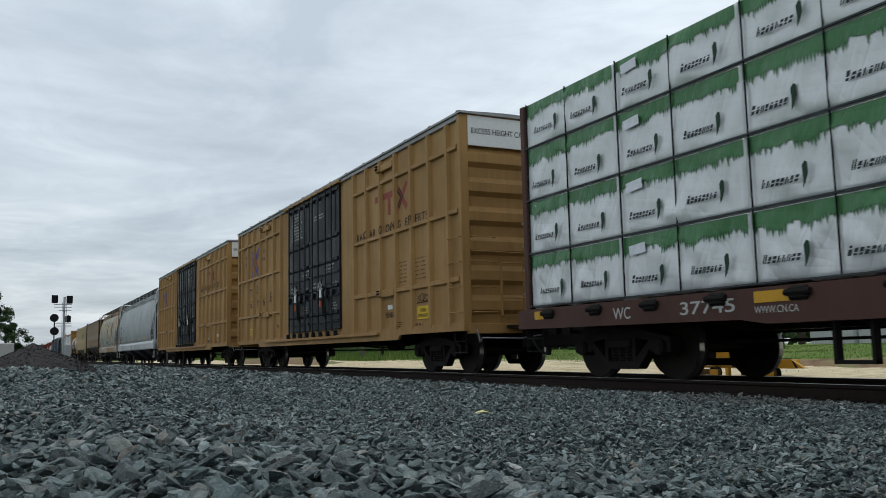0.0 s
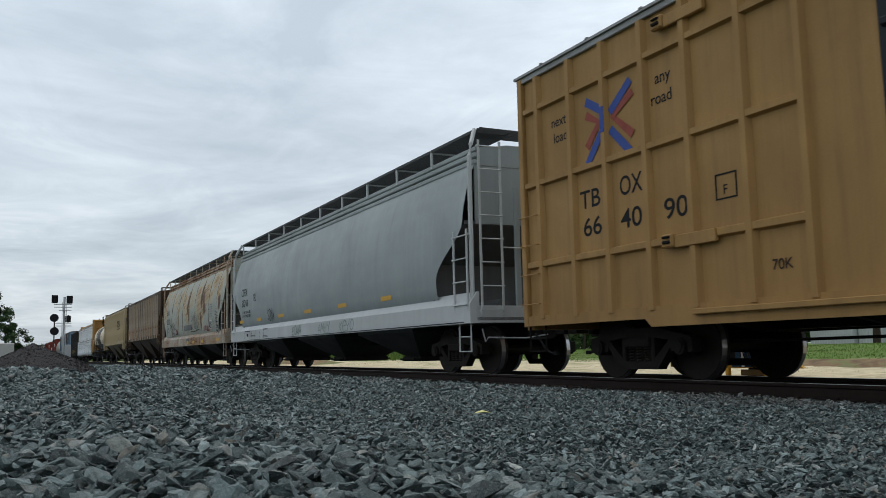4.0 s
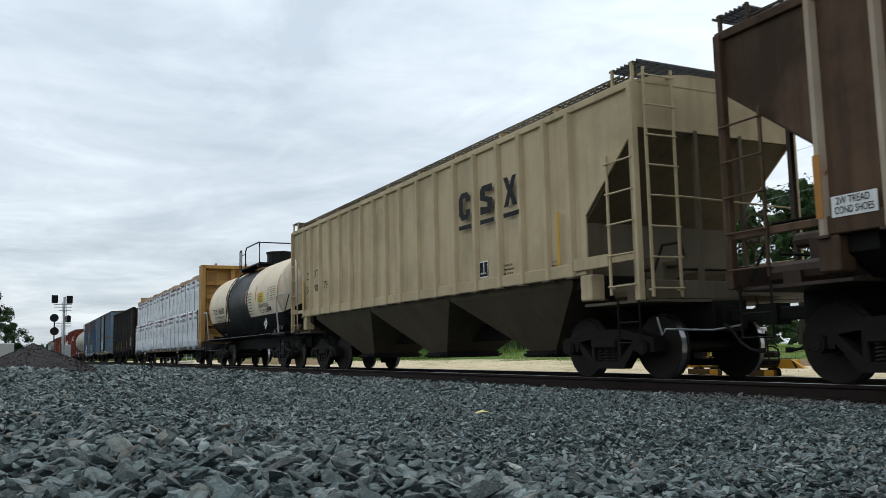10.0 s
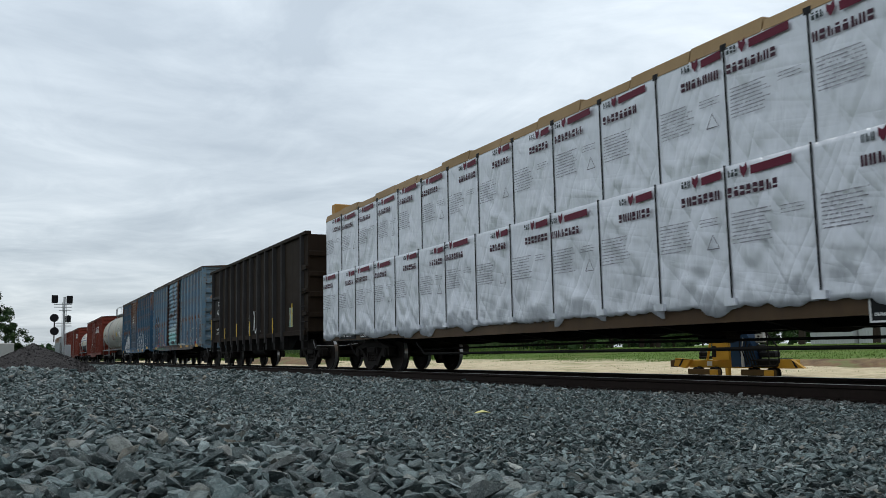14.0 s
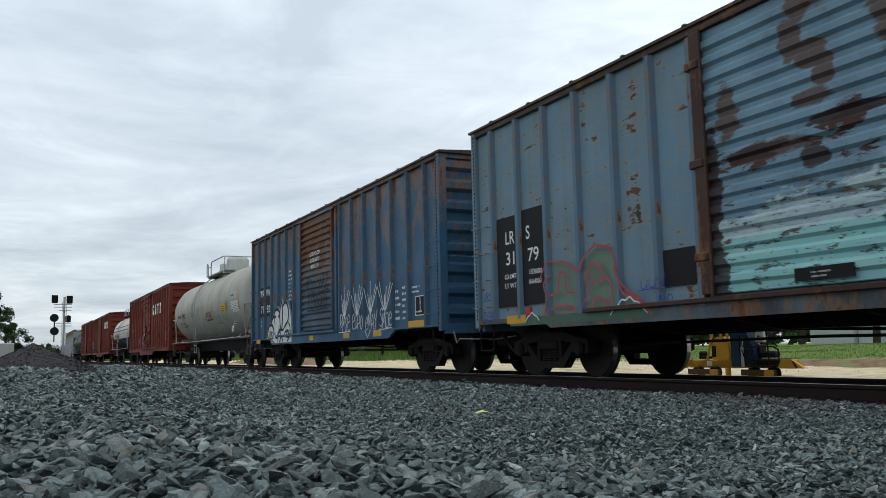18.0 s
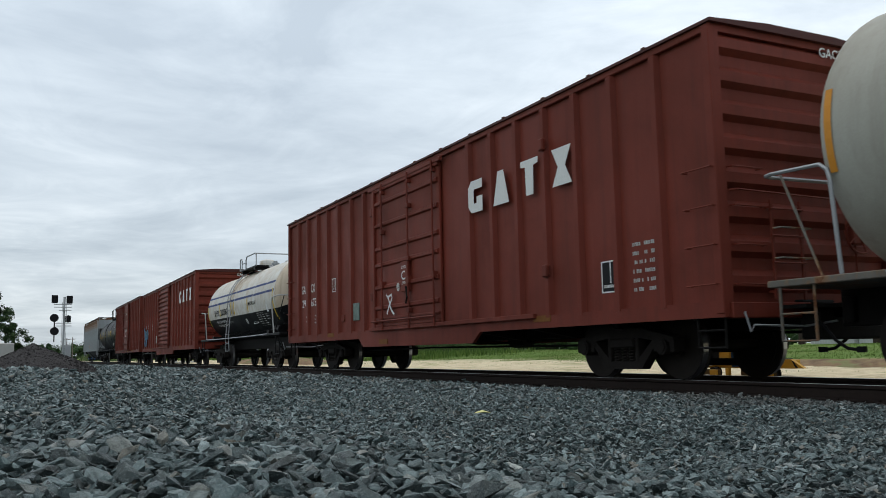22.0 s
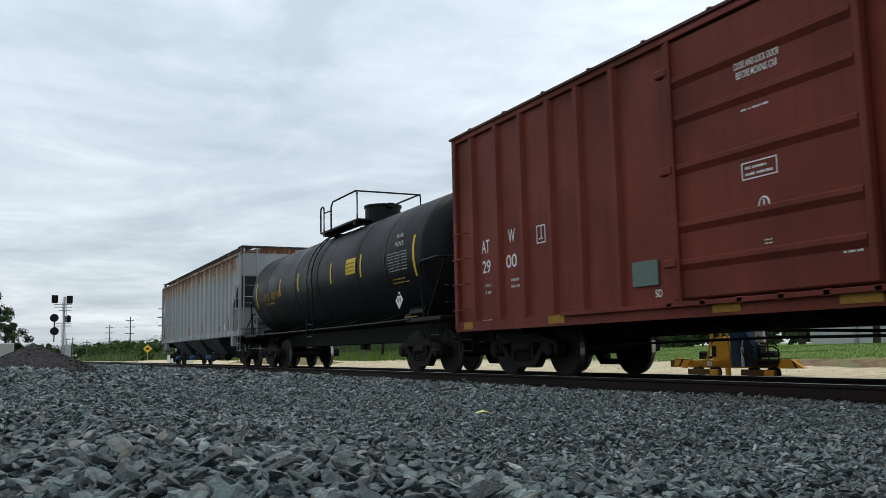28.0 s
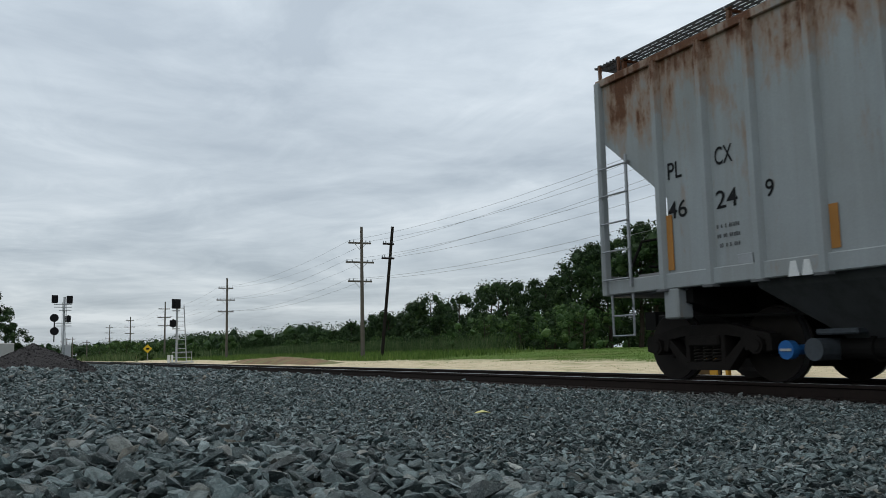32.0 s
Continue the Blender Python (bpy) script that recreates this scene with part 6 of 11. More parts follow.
bars(5.9, 1.7, 0.38, 0.45, 6, M_WHITE, car, y=-1.523, cols=2); bars(5.1, 1.5, 0.3, 0.2, 3, M_DKWHITE, car, y=-1.523); bars(5.6, 0.95, 0.8, 0.06, 1, M_WHITE, car, y=-1.588)
part("defect_card_board", MB().box(-2.42, -1.9, -1.56, -1.525, 1.28, 1.62, 0.005), plain("board_grey_green_dull", (0.12, 0.17, 0.15)), car)
for x, w in ((-7.35, 0.35), (-4.5, 0.45), (-0.9, 0.45), (0.9, 0.5), (3.5, 0.4)):
    reflector(car, x, 0.86, w, 0.13, -1.588, mat=M_FADEYEL2)
bars(-6.6, 0.98, 0.35, 0.05, 1, M_DKWHITE, car, y=-1.588); text("SD", -2.0, 1.12, 0.10, M_WHITE, car, y=-1.525, w=0.14)


# dark rivet seams down the corner posts of the blue boxcars
def rivet_strip(car, x, z0, z1):
    mb = MB()
    for z in np.arange(z0, z1, 0.075):
        mb.box(x - 0.012, x + 0.012, -1.607, -1.598, z, z + 0.045)
    tagged(part("rivet_strip", mb, M_UNDER, car, "dark stitched rivet seam"), kind="stuff")


for car, xc in CARS:
    if abs(xc + 26.775) < 0.01 or abs(xc + 43.45) < 0.01:
        for s in (-1, 1):
            rivet_strip(car, s * 7.53, 1.0, 4.4)


# ---- covered hoppers ----
def grating(name, parent, x0, x1, y0, y1, z, mat, pitch=0.085, bars_n=7, half=0.009):
    """Open walkway grating: bearing bars along it and thin bars across it."""
    mb = MB()
    for y in np.linspace(y0, y1, bars_n):
        mb.box(x0, x1, y - half, y + half, z - 0.03, z)
    for x in np.arange(x0 + pitch, x1, pitch * 2):
        mb.box(x - 0.008, x + 0.008, y0, y1, z - 0.022, z - 0.004)
    ob = part(name, mb, mat, parent)
    tagged(ob, kind="stuff")
    return ob


def cross_grating(name, parent, x0, x1, y0, y1, z, mat, pitch=0.085):
    mb = MB()
    for x in np.linspace(x0, x1, 8):
        mb.box(x - 0.009, x + 0.009, y0, y1, z - 0.03, z)
    for y in np.arange(y0 + pitch, y1, pitch * 2):
        mb.box(x0, x1, y - 0.008, y + 0.008, z - 0.022, z - 0.004)
    ob = part(name, mb, mat, parent)
    tagged(ob, kind="stuff")
    return ob


def hopper_bay(car, xa, xb, ztop, mat, gate_mat, zg=0.44):
    xm = (xa + xb) / 2
    r = lambda x0, x1, y, z: [(x0, -y, z), (x1, -y, z), (x1, y, z), (x0, y, z)]
    bay = part("hopper_bay", MB().loft([r(xa, xb, 1.42, ztop), r(xa + 0.04, xb - 0.04, 1.38, ztop - 0.12), r(xm - 0.42, xm + 0.42, 0.62, zg)]), mat, car, "sloping discharge bay under the car")
    part("outlet_gate", MB().box(xm - 0.50, xm + 0.50, -0.66, 0.66, zg - 0.12, zg, 0.01).box(xm - 0.40, xm + 0.40, -0.78, 0.78, zg - 0.09, zg - 0.05).cyl((xm - 0.46, -0.7, zg - 0.08), (xm + 0.46, -0.7, zg - 0.08), 0.03, 6), gate_mat, bay)
    return bay


def end_frame(car, h, xb, za, zb, zs, ze, mat, dark, s, zp):
    """Slope sheet, bulkhead, corner posts and sill platform at one end; s is +1 or -1."""
    k = (za - zb) / (h - xb)
    zl = zs + 0.75
    xl_ = h - (za - zl) / k
    # sheet and bulkhead under the overhang: their shadow is put into the dark paint
    part("slope_sheet", MB().prism([(s * (h - 0.06), za + 0.02), (s * xl_, zl), (s * xl_, zl - 0.06), (s * (h - 0.06), za - 0.06)], "y", -1.47, 1.47), dark, car, "inclined end sheet, its shadow put into darker paint")
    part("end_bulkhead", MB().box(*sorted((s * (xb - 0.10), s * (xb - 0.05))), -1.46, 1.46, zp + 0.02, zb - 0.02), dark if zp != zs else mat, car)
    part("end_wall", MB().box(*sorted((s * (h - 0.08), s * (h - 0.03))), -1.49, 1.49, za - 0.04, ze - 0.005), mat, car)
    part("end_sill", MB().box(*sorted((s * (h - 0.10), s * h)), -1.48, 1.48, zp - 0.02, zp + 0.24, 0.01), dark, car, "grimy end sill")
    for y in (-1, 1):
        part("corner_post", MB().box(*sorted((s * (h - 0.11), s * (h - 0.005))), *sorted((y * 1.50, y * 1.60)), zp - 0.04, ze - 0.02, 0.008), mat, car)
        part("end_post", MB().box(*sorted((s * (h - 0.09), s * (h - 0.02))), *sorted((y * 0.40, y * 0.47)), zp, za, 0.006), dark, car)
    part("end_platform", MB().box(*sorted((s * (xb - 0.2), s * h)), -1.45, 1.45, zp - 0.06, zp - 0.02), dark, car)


def ribbed_hopper(label, xl, xr, ze, zs, xb, za, zb, posts, mat, bays, trucks, dark, roof_mat, post_w=0.09, boards=True, zboard=0.22, post_mat=None, end_trim=None, zp=None, zwalk=None, board_mat=None, end_mat=None):
    zp = zp or zs
    zwalk = zwalk or zboard + 0.04
    car, h = railcar("covered_hopper", label, "hopper car", xl, xr, [-(xr - xl) / 2 + trucks, (xr - xl) / 2 - trucks])
    py = 1.52
    out = [(-h, ze), (-h, za), (-xb, zb), (-xb, zs), (xb, zs), (xb, zb), (h, za), (h, ze)]
    for s in (-1, 1):
        y0, y1 = sorted((s * (py - 0.03), s * py))
        part("side_sheet", MB().prism(out, "y", y0, y1), mat, car, "side sheet of the car")
        part("top_rail", MB().box(-h, h, *sorted((s * (py - 0.05), s * (py + 0.05))), ze - 0.09, ze + 0.02, 0.01), mat, car)
        xs_ = h if zp == zs else xb + 0.02
        part("side_sill", MB().box(-xs_, xs_, *sorted((s * (py - 0.08), s * (py + 0.04))), zs - 0.03, zs + 0.17, 0.012), mat, car)
        for e in (-1, 1):
            if zp != zs:
                part("corner_rail", MB().box(*sorted((e * xs_, e * (h - 0.1))), *sorted((s * (py - 0.02), s * (py + 0.05))), zs + 0.08, zs + 0.17, 0.008), mat, car)
    me = mesh_of("side_post", MB().prism([(-post_w / 2 - 0.035, 0), (-post_w / 2, -0.075), (post_w / 2, -0.075), (post_w / 2 + 0.035, 0)], "z", zs - 0.04, ze - 0.06), post_mat or mat)
    foot = mesh_of("post_foot", MB().box(-post_w / 2 - 0.05, post_w / 2 + 0.05, -0.10, 0.02, zs - 0.065, zs - 0.03, 0.005), dark)
    for x in posts:
        for s in (-1, 1):
            at(part("side_post", me, post_mat or mat, car), x, s * py, 0, 0, 0, 0 if s < 0 else 180)
            if s < 0:
                at(part("post_foot", foot, dark, car), x, -py, 0)
    part("hopper_floor", MB().box(-xb + 0.05, xb - 0.05, -1.44, 1.44, zs - 0.02, zs + 0.05), dark, car)
    roof = part("roof", MB().prism([(-1.52, ze - 0.01), (-1.2, ze + 0.10), (-0.5, ze + 0.20), (0.5, ze + 0.20), (1.2, ze + 0.10), (1.52, ze - 0.01)], "x", -h + 0.02, h - 0.02), roof_mat, car, "arched roof with hatches")
    for x in np.arange(-h + 1.6, h - 1.2, 1.3):
        part("roof_hatch", MB().box(x - 0.52, x + 0.52, -0.32, 0.32, ze + 0.20, ze + 0.30, 0.03), roof_mat, roof)
    for s in (-1, 1):
        end_frame(car, h, xb, za, zb, zs, ze, end_mat or mat, dark, s, zp)
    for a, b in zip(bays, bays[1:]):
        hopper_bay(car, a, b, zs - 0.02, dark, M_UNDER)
    part("centre_sill", MB().box(-h - 0.1, h + 0.1, -0.18, 0.18, 0.66, 1.02, 0.01), M_UNDER, car)
    zt = ze + zboard
    if boards:
        seg = np.linspace(-h + 0.55, h - 0.30, 10)
        for a, b in zip(seg, seg[1:]):
            grating("running_board", car, a + 0.01, b - 0.01, -1.52, -1.02, zt, board_mat or M_GRATE)
            part("board_bracket", MB().box(a, a + 0.05, -1.5, -1.44, ze, zt + 0.01).box(a, a + 0.05, -1.52, -1.0, zt - 0.05, zt - 0.03), roof_mat, car)
        grating("running_board", car, -h + 0.5, h - 0.25, 1.02, 1.52, zt, M_UNDER, 0.2)
        cross_grating("end_walkway", car, h - 0.55, h + 0.06, -1.52, 1.52, ze + zwalk, M_GRATE)
        cross_grating("end_walkway", car, -h - 0.05, -h + 0.45, -1.52, 1.52, ze + zwalk, M_GRATE)
        for e in (-1, 1):
            for x in (h - 0.06, h - 0.5):
                part("walkway_post", MB().box(e * x - 0.02, e * x + 0.02, -1.53, -1.49, ze - 0.1, ze + zwalk), roof_mat, car)
    for e in (-1, 1):
        xt = e * (h - trucks)
        part("body_bolster", MB().prism([(-1.42, zs - 0.03), (1.42, zs - 0.03), (1.42, zs - 0.22), (0.45, 0.80), (-0.45, 0.80), (-1.42, zs - 0.22)], "x", xt - 0.20, xt + 0.20), M_UNDER, car, "grimy body bolster over the truck")
        part("draft_sill", MB().box(*sorted((e * (xb - 0.6), e * (h + 0.02))), -0.33, 0.33, 0.70, zp - 0.03, 0.02), M_UNDER, car)
        part("jacking_pad", MB().box(*sorted((e * (xb - 0.15), e * (xb + 0.12))), -1.56, -1.30, zs - 0.42, zs - 0.03, 0.02), mat, car)
        for k, (yy, zz, rr) in enumerate(((-1.05, zp + 0.14, 0.13), (-0.62, zp + 0.55, 0.10), (0.9, zp + 0.2, 0.16))):
            part("brake_gear", MB().cyl((e * (h - 0.25), yy, zz), (e * (xb + 0.15), yy, zz), rr, 10).box(*sorted((e * (h - 0.5), e * (h - 0.75))), yy - rr * 1.3, yy + rr * 1.3, zp - 0.02, zz), dark, car)
        part("pipe_run", MB().tube([(e * (h - 0.15), -1.35, zp + 0.05), (e * (h - 0.2), -1.0, zp + 0.75), (e * (h - 0.5), -0.4, zp + 0.85), (e * (xb + 0.1), 0.3, zp + 0.7)], 0.022, 5).tube([(e * (h - 0.1), -0.8, zp + 0.4), (e * (h - 0.1), 0.8, zp + 0.42)], 0.02, 5), M_UNDER, car)
    lm = end_trim or mat
    # front corner: ladder on the side and a tall one on the end
    zl = zs + 0.02
    ladder(car, h - 0.36, zp + 0.06, za - 0.35, lm, 5, 0.56, -1.55, stand=0.05)
    ladder(car, h, zp, ze + zwalk - 0.1, lm, 8, 0.5, face="end", yc=-1.18)
    ladder(car, -h + 0.36, zp + 0.06, za - 0.35, lm, 5, 0.56, -1.55, stand=0.05)
    stirrup(car, h - 0.36, zp - 0.05, lm if zp == zs else M_UNDER, drop=0.56); stirrup(car, -h + 0.36, zp - 0.05, lm if zp == zs else M_UNDER, drop=0.56)
    part("end_handrail", MB().tube([(h, -0.9, 2.55), (h + 0.08, -0.88, 2.55), (h + 0.08, 1.3, 2.5), (h, 1.35, 2.5)], 0.014, 5), lm, car)
    brake_wheel(car, h - 0.02, 0.55, 2.1, dark)
    part("brake_platform", MB().box(h - 0.05, h + 0.4, 0.2, 1.0, zp + 0.02, zp + 0.06), dark, car)
    part("air_reservoir", MB().cyl((h - 1.4, 0.55, zp + 0.30), (h - 0.4, 0.55, zp + 0.30), 0.2, 12), dark, car)
    part("brake_cylinder", MB().cyl((h - 1.5, -0.35, zp + 0.26), (h - 0.8, -0.35, zp + 0.26), 0.15, 12).box(h - 0.8, h - 0.5, -0.40, -0.30, zp + 0.2, zp + 0.3), dark, car)
    part("brake_pipe", MB().tube([(-h, 0.7, 0.6), (-h + 3, 0.8, 0.8), (h - 3, 0.8, 0.8), (h, 0.7, 0.6)], 0.022, 5), M_UNDER, car)
    uncoupling_lever(car, h, M_STEELGREY)
    return car, h


# hopper grey darkened for shade on end sheets; also used for small print
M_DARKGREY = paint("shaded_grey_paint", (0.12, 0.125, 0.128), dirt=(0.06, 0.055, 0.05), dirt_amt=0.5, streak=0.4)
# near-black grey: underside shade painted in along with the grime
M_GRIMESHADE = paint("grime_and_shade_grey_paint", (0.034, 0.036, 0.037), dirt=(0.015, 0.014, 0.013), dirt_amt=0.6, streak=0.5)
# bay grey lowered for grime and for the shade beneath the car
M_BAYGREY = paint("grimy_shaded_bay_paint", (0.085, 0.088, 0.088), dirt=(0.02, 0.019, 0.018), dirt_amt=0.6, streak=0.6)
# darker tan holds real grime plus the shade of bays and slope sheets
M_DARKTAN = paint("grimy_shaded_tan_paint", (0.12, 0.095, 0.06), dirt=(0.04, 0.03, 0.02), dirt_amt=0.6, streak=0.5)
# brown body colour darkened by grime and by shade at ends and bays
M_DARKBROWN = paint("grimy_shaded_brown_paint", (0.055, 0.036, 0.025), dirt=(0.02, 0.016, 0.014), dirt_amt=0.6, streak=0.4)
M_FADEDARK = paint("overpainted_dark_brown", (0.075, 0.053, 0.043), dirt=(0.03, 0.022, 0.018), dirt_amt=0.6, streak=0.6)
M_FADEDARKER = paint("blackened_brown_patch", (0.020, 0.015, 0.013), dirt=(0.04, 0.03, 0.022), dirt_amt=0.6, streak=0.6)
M_PATCHOR = plain("faded_orange_strip", (0.42, 0.19, 0.05), 0.6, 0, 0.4, 6)
M_POSTBROWN = paint("worn_brown_posts", (0.42, 0.335, 0.25), dirt=(0.10, 0.065, 0.045), dirt_amt=0.6, streak=0.5, rust=0.18)
M_VALVEGREY = plain("grimy_valve_steel", (0.075, 0.085, 0.095), 0.6, 0, 0.5, 12)
M_VALVE = plain("blue_valve_cap", (0.025, 0.13, 0.36), 0.5, 0, 0.2, 10)

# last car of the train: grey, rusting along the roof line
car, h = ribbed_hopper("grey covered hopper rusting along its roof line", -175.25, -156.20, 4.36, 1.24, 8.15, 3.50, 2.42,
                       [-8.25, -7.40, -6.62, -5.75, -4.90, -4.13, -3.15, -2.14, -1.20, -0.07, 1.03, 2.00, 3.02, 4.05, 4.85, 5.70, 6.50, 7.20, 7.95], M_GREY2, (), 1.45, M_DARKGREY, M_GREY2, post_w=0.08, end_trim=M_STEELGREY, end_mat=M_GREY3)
text("PL", -8.12, 2.64, 0.22, M_BLACK, car, y=-1.523, w=0.28); text("CX", -7.26, 2.66, 0.22, M_BLACK, car, y=-1.523, w=0.30)
text("46", -8.14, 2.12, 0.22, M_BLACK, car, y=-1.523, w=0.36); text("24", -7.28, 2.12, 0.22, M_BLACK, car, y=-1.523, w=0.36); text("9", -6.50, 2.14, 0.20, M_BLACK, car, y=-1.523, w=0.13)
bars(-7.28, 1.62, 0.4, 0.35, 3, M_DARKGREY, car, y=-1.523, cols=2); part("card_holder", MB().box(-6.95, -6.72, -1.55, -1.52, 1.40, 1.53, 0.004), M_STEELGREY, car)
for x in (-6.22, -6.04):
    part("sticker", MB().prism([(x, 1.20), (x + 0.15, 1.20), (x + 0.11, 1.37), (x + 0.04, 1.37)], "y", -1.566, -1.561), M_WHITE, car, "white paper label")
for x, q in ((-8.17, 0.72), (-5.66, 0.47), (-3.55, 0.46), (-1.10, 0.45), (2.10, 0.47), (4.50, 0.48), (7.35, 0.5)):
    reflector(car, x, 1.45, 0.11, q, -1.53, mat=M_PATCHOR)
stencil_square(car, 5.55, 1.36, 0.34, 0.36, -1.522, M_WHITE, M_BLACK); part("sticker", MB().box(6.68, 6.82, -1.528, -1.522, 1.5, 1.74), M_WHITE, car)
bars(7.25, 1.55, 0.45, 0.2, 3, M_DARKGREY, car, y=-1.523)
for a, b in ((-6.85, -3.25), (-2.72, 0.88), (1.32, 4.85)):
    ring = lambda x0, x1, y, z: [(x0, -y, z), (x1, -y, z), (x1, y, z), (x0, y, z)]
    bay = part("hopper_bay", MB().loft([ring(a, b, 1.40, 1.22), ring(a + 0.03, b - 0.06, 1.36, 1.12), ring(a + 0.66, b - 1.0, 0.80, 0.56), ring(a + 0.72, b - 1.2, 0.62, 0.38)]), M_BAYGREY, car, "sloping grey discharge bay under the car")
    part("discharge_pipe", MB().cyl((a + 0.45, -0.72, 0.40), (b - 0.98, -0.72, 0.40), 0.12, 14).cyl((b - 1.06, -0.72, 0.40), (b - 0.98, -0.72, 0.40), 0.16, 14).cyl((a + 1.0, -0.72, 0.40), (a + 1.06, -0.72, 0.40), 0.15, 14), M_UNDER, bay, "grimy black pneumatic discharge pipe")
    part("valve_body", MB().cyl((a + 0.52, -1.12, 0.40), (a + 0.52, -0.72, 0.40), 0.13, 14).box(a + 0.40, a + 0.62, -0.9, -0.6, 0.30, 0.50, 0.02), M_VALVEGREY, bay)
    part("valve_cap", MB().cyl((a + 0.20, -1.20, 0.40), (a + 0.20, -1.10, 0.40), 0.11, 16).cyl((a + 0.20, -1.10, 0.40), (a + 0.20, -0.7, 0.40), 0.06, 10), M_VALVE, bay, "round blue valve cap")
    part("cap_handle", MB().box(a + 0.12, a + 0.28, -1.215, -1.20, 0.385, 0.415), M_DKWHITE, bay)
    part("valve_manifold", MB().box(a + 0.45, a + 1.0, -1.0, -0.6, 0.56, 0.63, 0.02), M_VALVEGREY, bay, "grimy manifold")
part("train_line", MB().tube([(-h + 1.2, -0.95, 0.86), (-5.9, -0.95, 0.80), (5.4, -0.95, 0.80), (h - 1.2, -0.95, 0.86)], 0.025, 6), M_UNDER, car)

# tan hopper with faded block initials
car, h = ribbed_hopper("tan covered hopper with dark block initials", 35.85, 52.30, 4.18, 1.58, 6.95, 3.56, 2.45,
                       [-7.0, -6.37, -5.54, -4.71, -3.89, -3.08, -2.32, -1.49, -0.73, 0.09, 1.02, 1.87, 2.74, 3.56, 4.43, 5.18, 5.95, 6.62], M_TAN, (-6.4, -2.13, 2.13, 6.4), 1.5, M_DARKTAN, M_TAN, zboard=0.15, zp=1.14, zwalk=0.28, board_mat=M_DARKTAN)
for k, ring in enumerate(([(0.22, 0), (0.78, 0), (1, 0.2), (1, 0.36), (0.66, 0.36), (0.62, 0.2), (0.40, 0.2), (0.34, 0.3), (0.34, 0.7), (0.40, 0.8), (0.62, 0.8), (0.66, 0.64), (1, 0.64), (1, 0.8), (0.78, 1), (0.22, 1), (0, 0.8), (0, 0.2)],
                          [(0.0, 0.0), (0.8, 0.0), (1, 0.18), (1, 0.5), (0.4, 0.62), (0.4, 0.78), (1, 0.74), (1, 1.0), (0.2, 1.0), (0, 0.84), (0, 0.52), (0.6, 0.38), (0.6, 0.22), (0, 0.28)],
                          [(0, 0), (0.32, 0), (0.5, 0.32), (0.68, 0), (1, 0), (0.68, 0.5), (1, 1), (0.68, 1), (0.5, 0.68), (0.32, 1), (0, 1), (0.32, 0.5)])):
    x0 = 3.02 + 0.84 * k
    part("emblem", MB().prism([(x0 + 0.44 * a, 2.92 + 0.52 * b) for a, b in ring], "y", -1.602, -1.598), M_BLACK, car, "black block initial")
    part("emblem", MB().box(x0 - 0.02, x0 + 0.48, -1.602, -1.598, 2.74, 2.82), M_BLACK, car)
text("CS", -6.84, 2.60, 0.22, M_BLACK, car, y=-1.523, w=0.28); text("XT", -6.12, 2.62, 0.22, M_BLACK, car, y=-1.523, w=0.30)
text("24", -6.84, 2.2, 0.2, M_BLACK, car, y=-1.523, w=0.28); text("98", -6.12, 2.22, 0.2, M_BLACK, car, y=-1.523, w=0.30); text("79", -5.28, 2.25, 0.2, M_BLACK, car, y=-1.523, w=0.30)
text("LD LMT", -6.75, 1.98, 0.08, M_BROWNINK, car, y=-1.523); text("LT WT", -6.75, 1.82, 0.08, M_BROWNINK, car, y=-1.523)
stencil_square(car, 3.62, 1.78, 0.34, 0.30, -1.522, M_WHITE, M_BLACK); bars(4.5, 1.75, 0.36, 0.22, 3, M_BROWNINK, car, y=-1.523); bars(5.9, 1.75, 0.4, 0.12, 2, M_BROWNINK, car, y=-1.523)
for x in (-7.55 + 0.6, 6.3):
    reflector(car, x, 1.75, 0.07, 0.85, -1.602)
part("tread_sign", MB().box(6.7, 7.55, -1.60, -1.57, 1.62, 1.80, 0.005), M_TAN, car)

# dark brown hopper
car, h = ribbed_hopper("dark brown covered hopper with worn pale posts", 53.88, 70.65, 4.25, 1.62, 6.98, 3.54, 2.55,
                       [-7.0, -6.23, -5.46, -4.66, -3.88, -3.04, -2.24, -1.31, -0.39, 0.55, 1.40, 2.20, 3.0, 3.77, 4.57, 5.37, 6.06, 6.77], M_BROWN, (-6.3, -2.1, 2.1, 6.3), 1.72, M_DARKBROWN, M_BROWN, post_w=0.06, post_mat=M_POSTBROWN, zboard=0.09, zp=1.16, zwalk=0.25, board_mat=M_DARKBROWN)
part("sign_patch", MB().box(-6.88, -6.34, -1.570, -1.563, 1.76, 1.98), M_WHITE, car, "white patch with small print"); text("2W TREAD", -6.82, 1.89, 0.075, M_BLACK, car, y=-1.571, w=0.40); text("COND SHOES", -6.84, 1.79, 0.075, M_BLACK, car, y=-1.571, w=0.46)
scribble(5.5, 1.6, 0.5, 0.6, M_GRAFW, car, y=-1.527, loops=2, width=0.02, seed=5)
for x, z, q, yy in ((6.77, 1.85, 0.55, -1.602), (4.57, 1.7, 0.5, -1.602), (2.20, 1.7, 0.5, -1.602), (0.10, 1.62, 0.46, -1.526), (-2.24, 1.66, 0.45, -1.602), (-4.66, 1.68, 0.48, -1.602), (-7.0, 1.77, 0.68, -1.602)):
    reflector(car, x - 0.045, z, 0.09 if yy < -1.6 else 0.15, q, yy, mat=M_PATCHOR)
part("diamond_plate", MB().prism([(-2.17, 1.82), (-1.93, 1.63), (-1.69, 1.80), (-1.92, 2.03)], "y", -1.568, -1.563), M_FADEDARKER, car, "dark painted-over diamond")
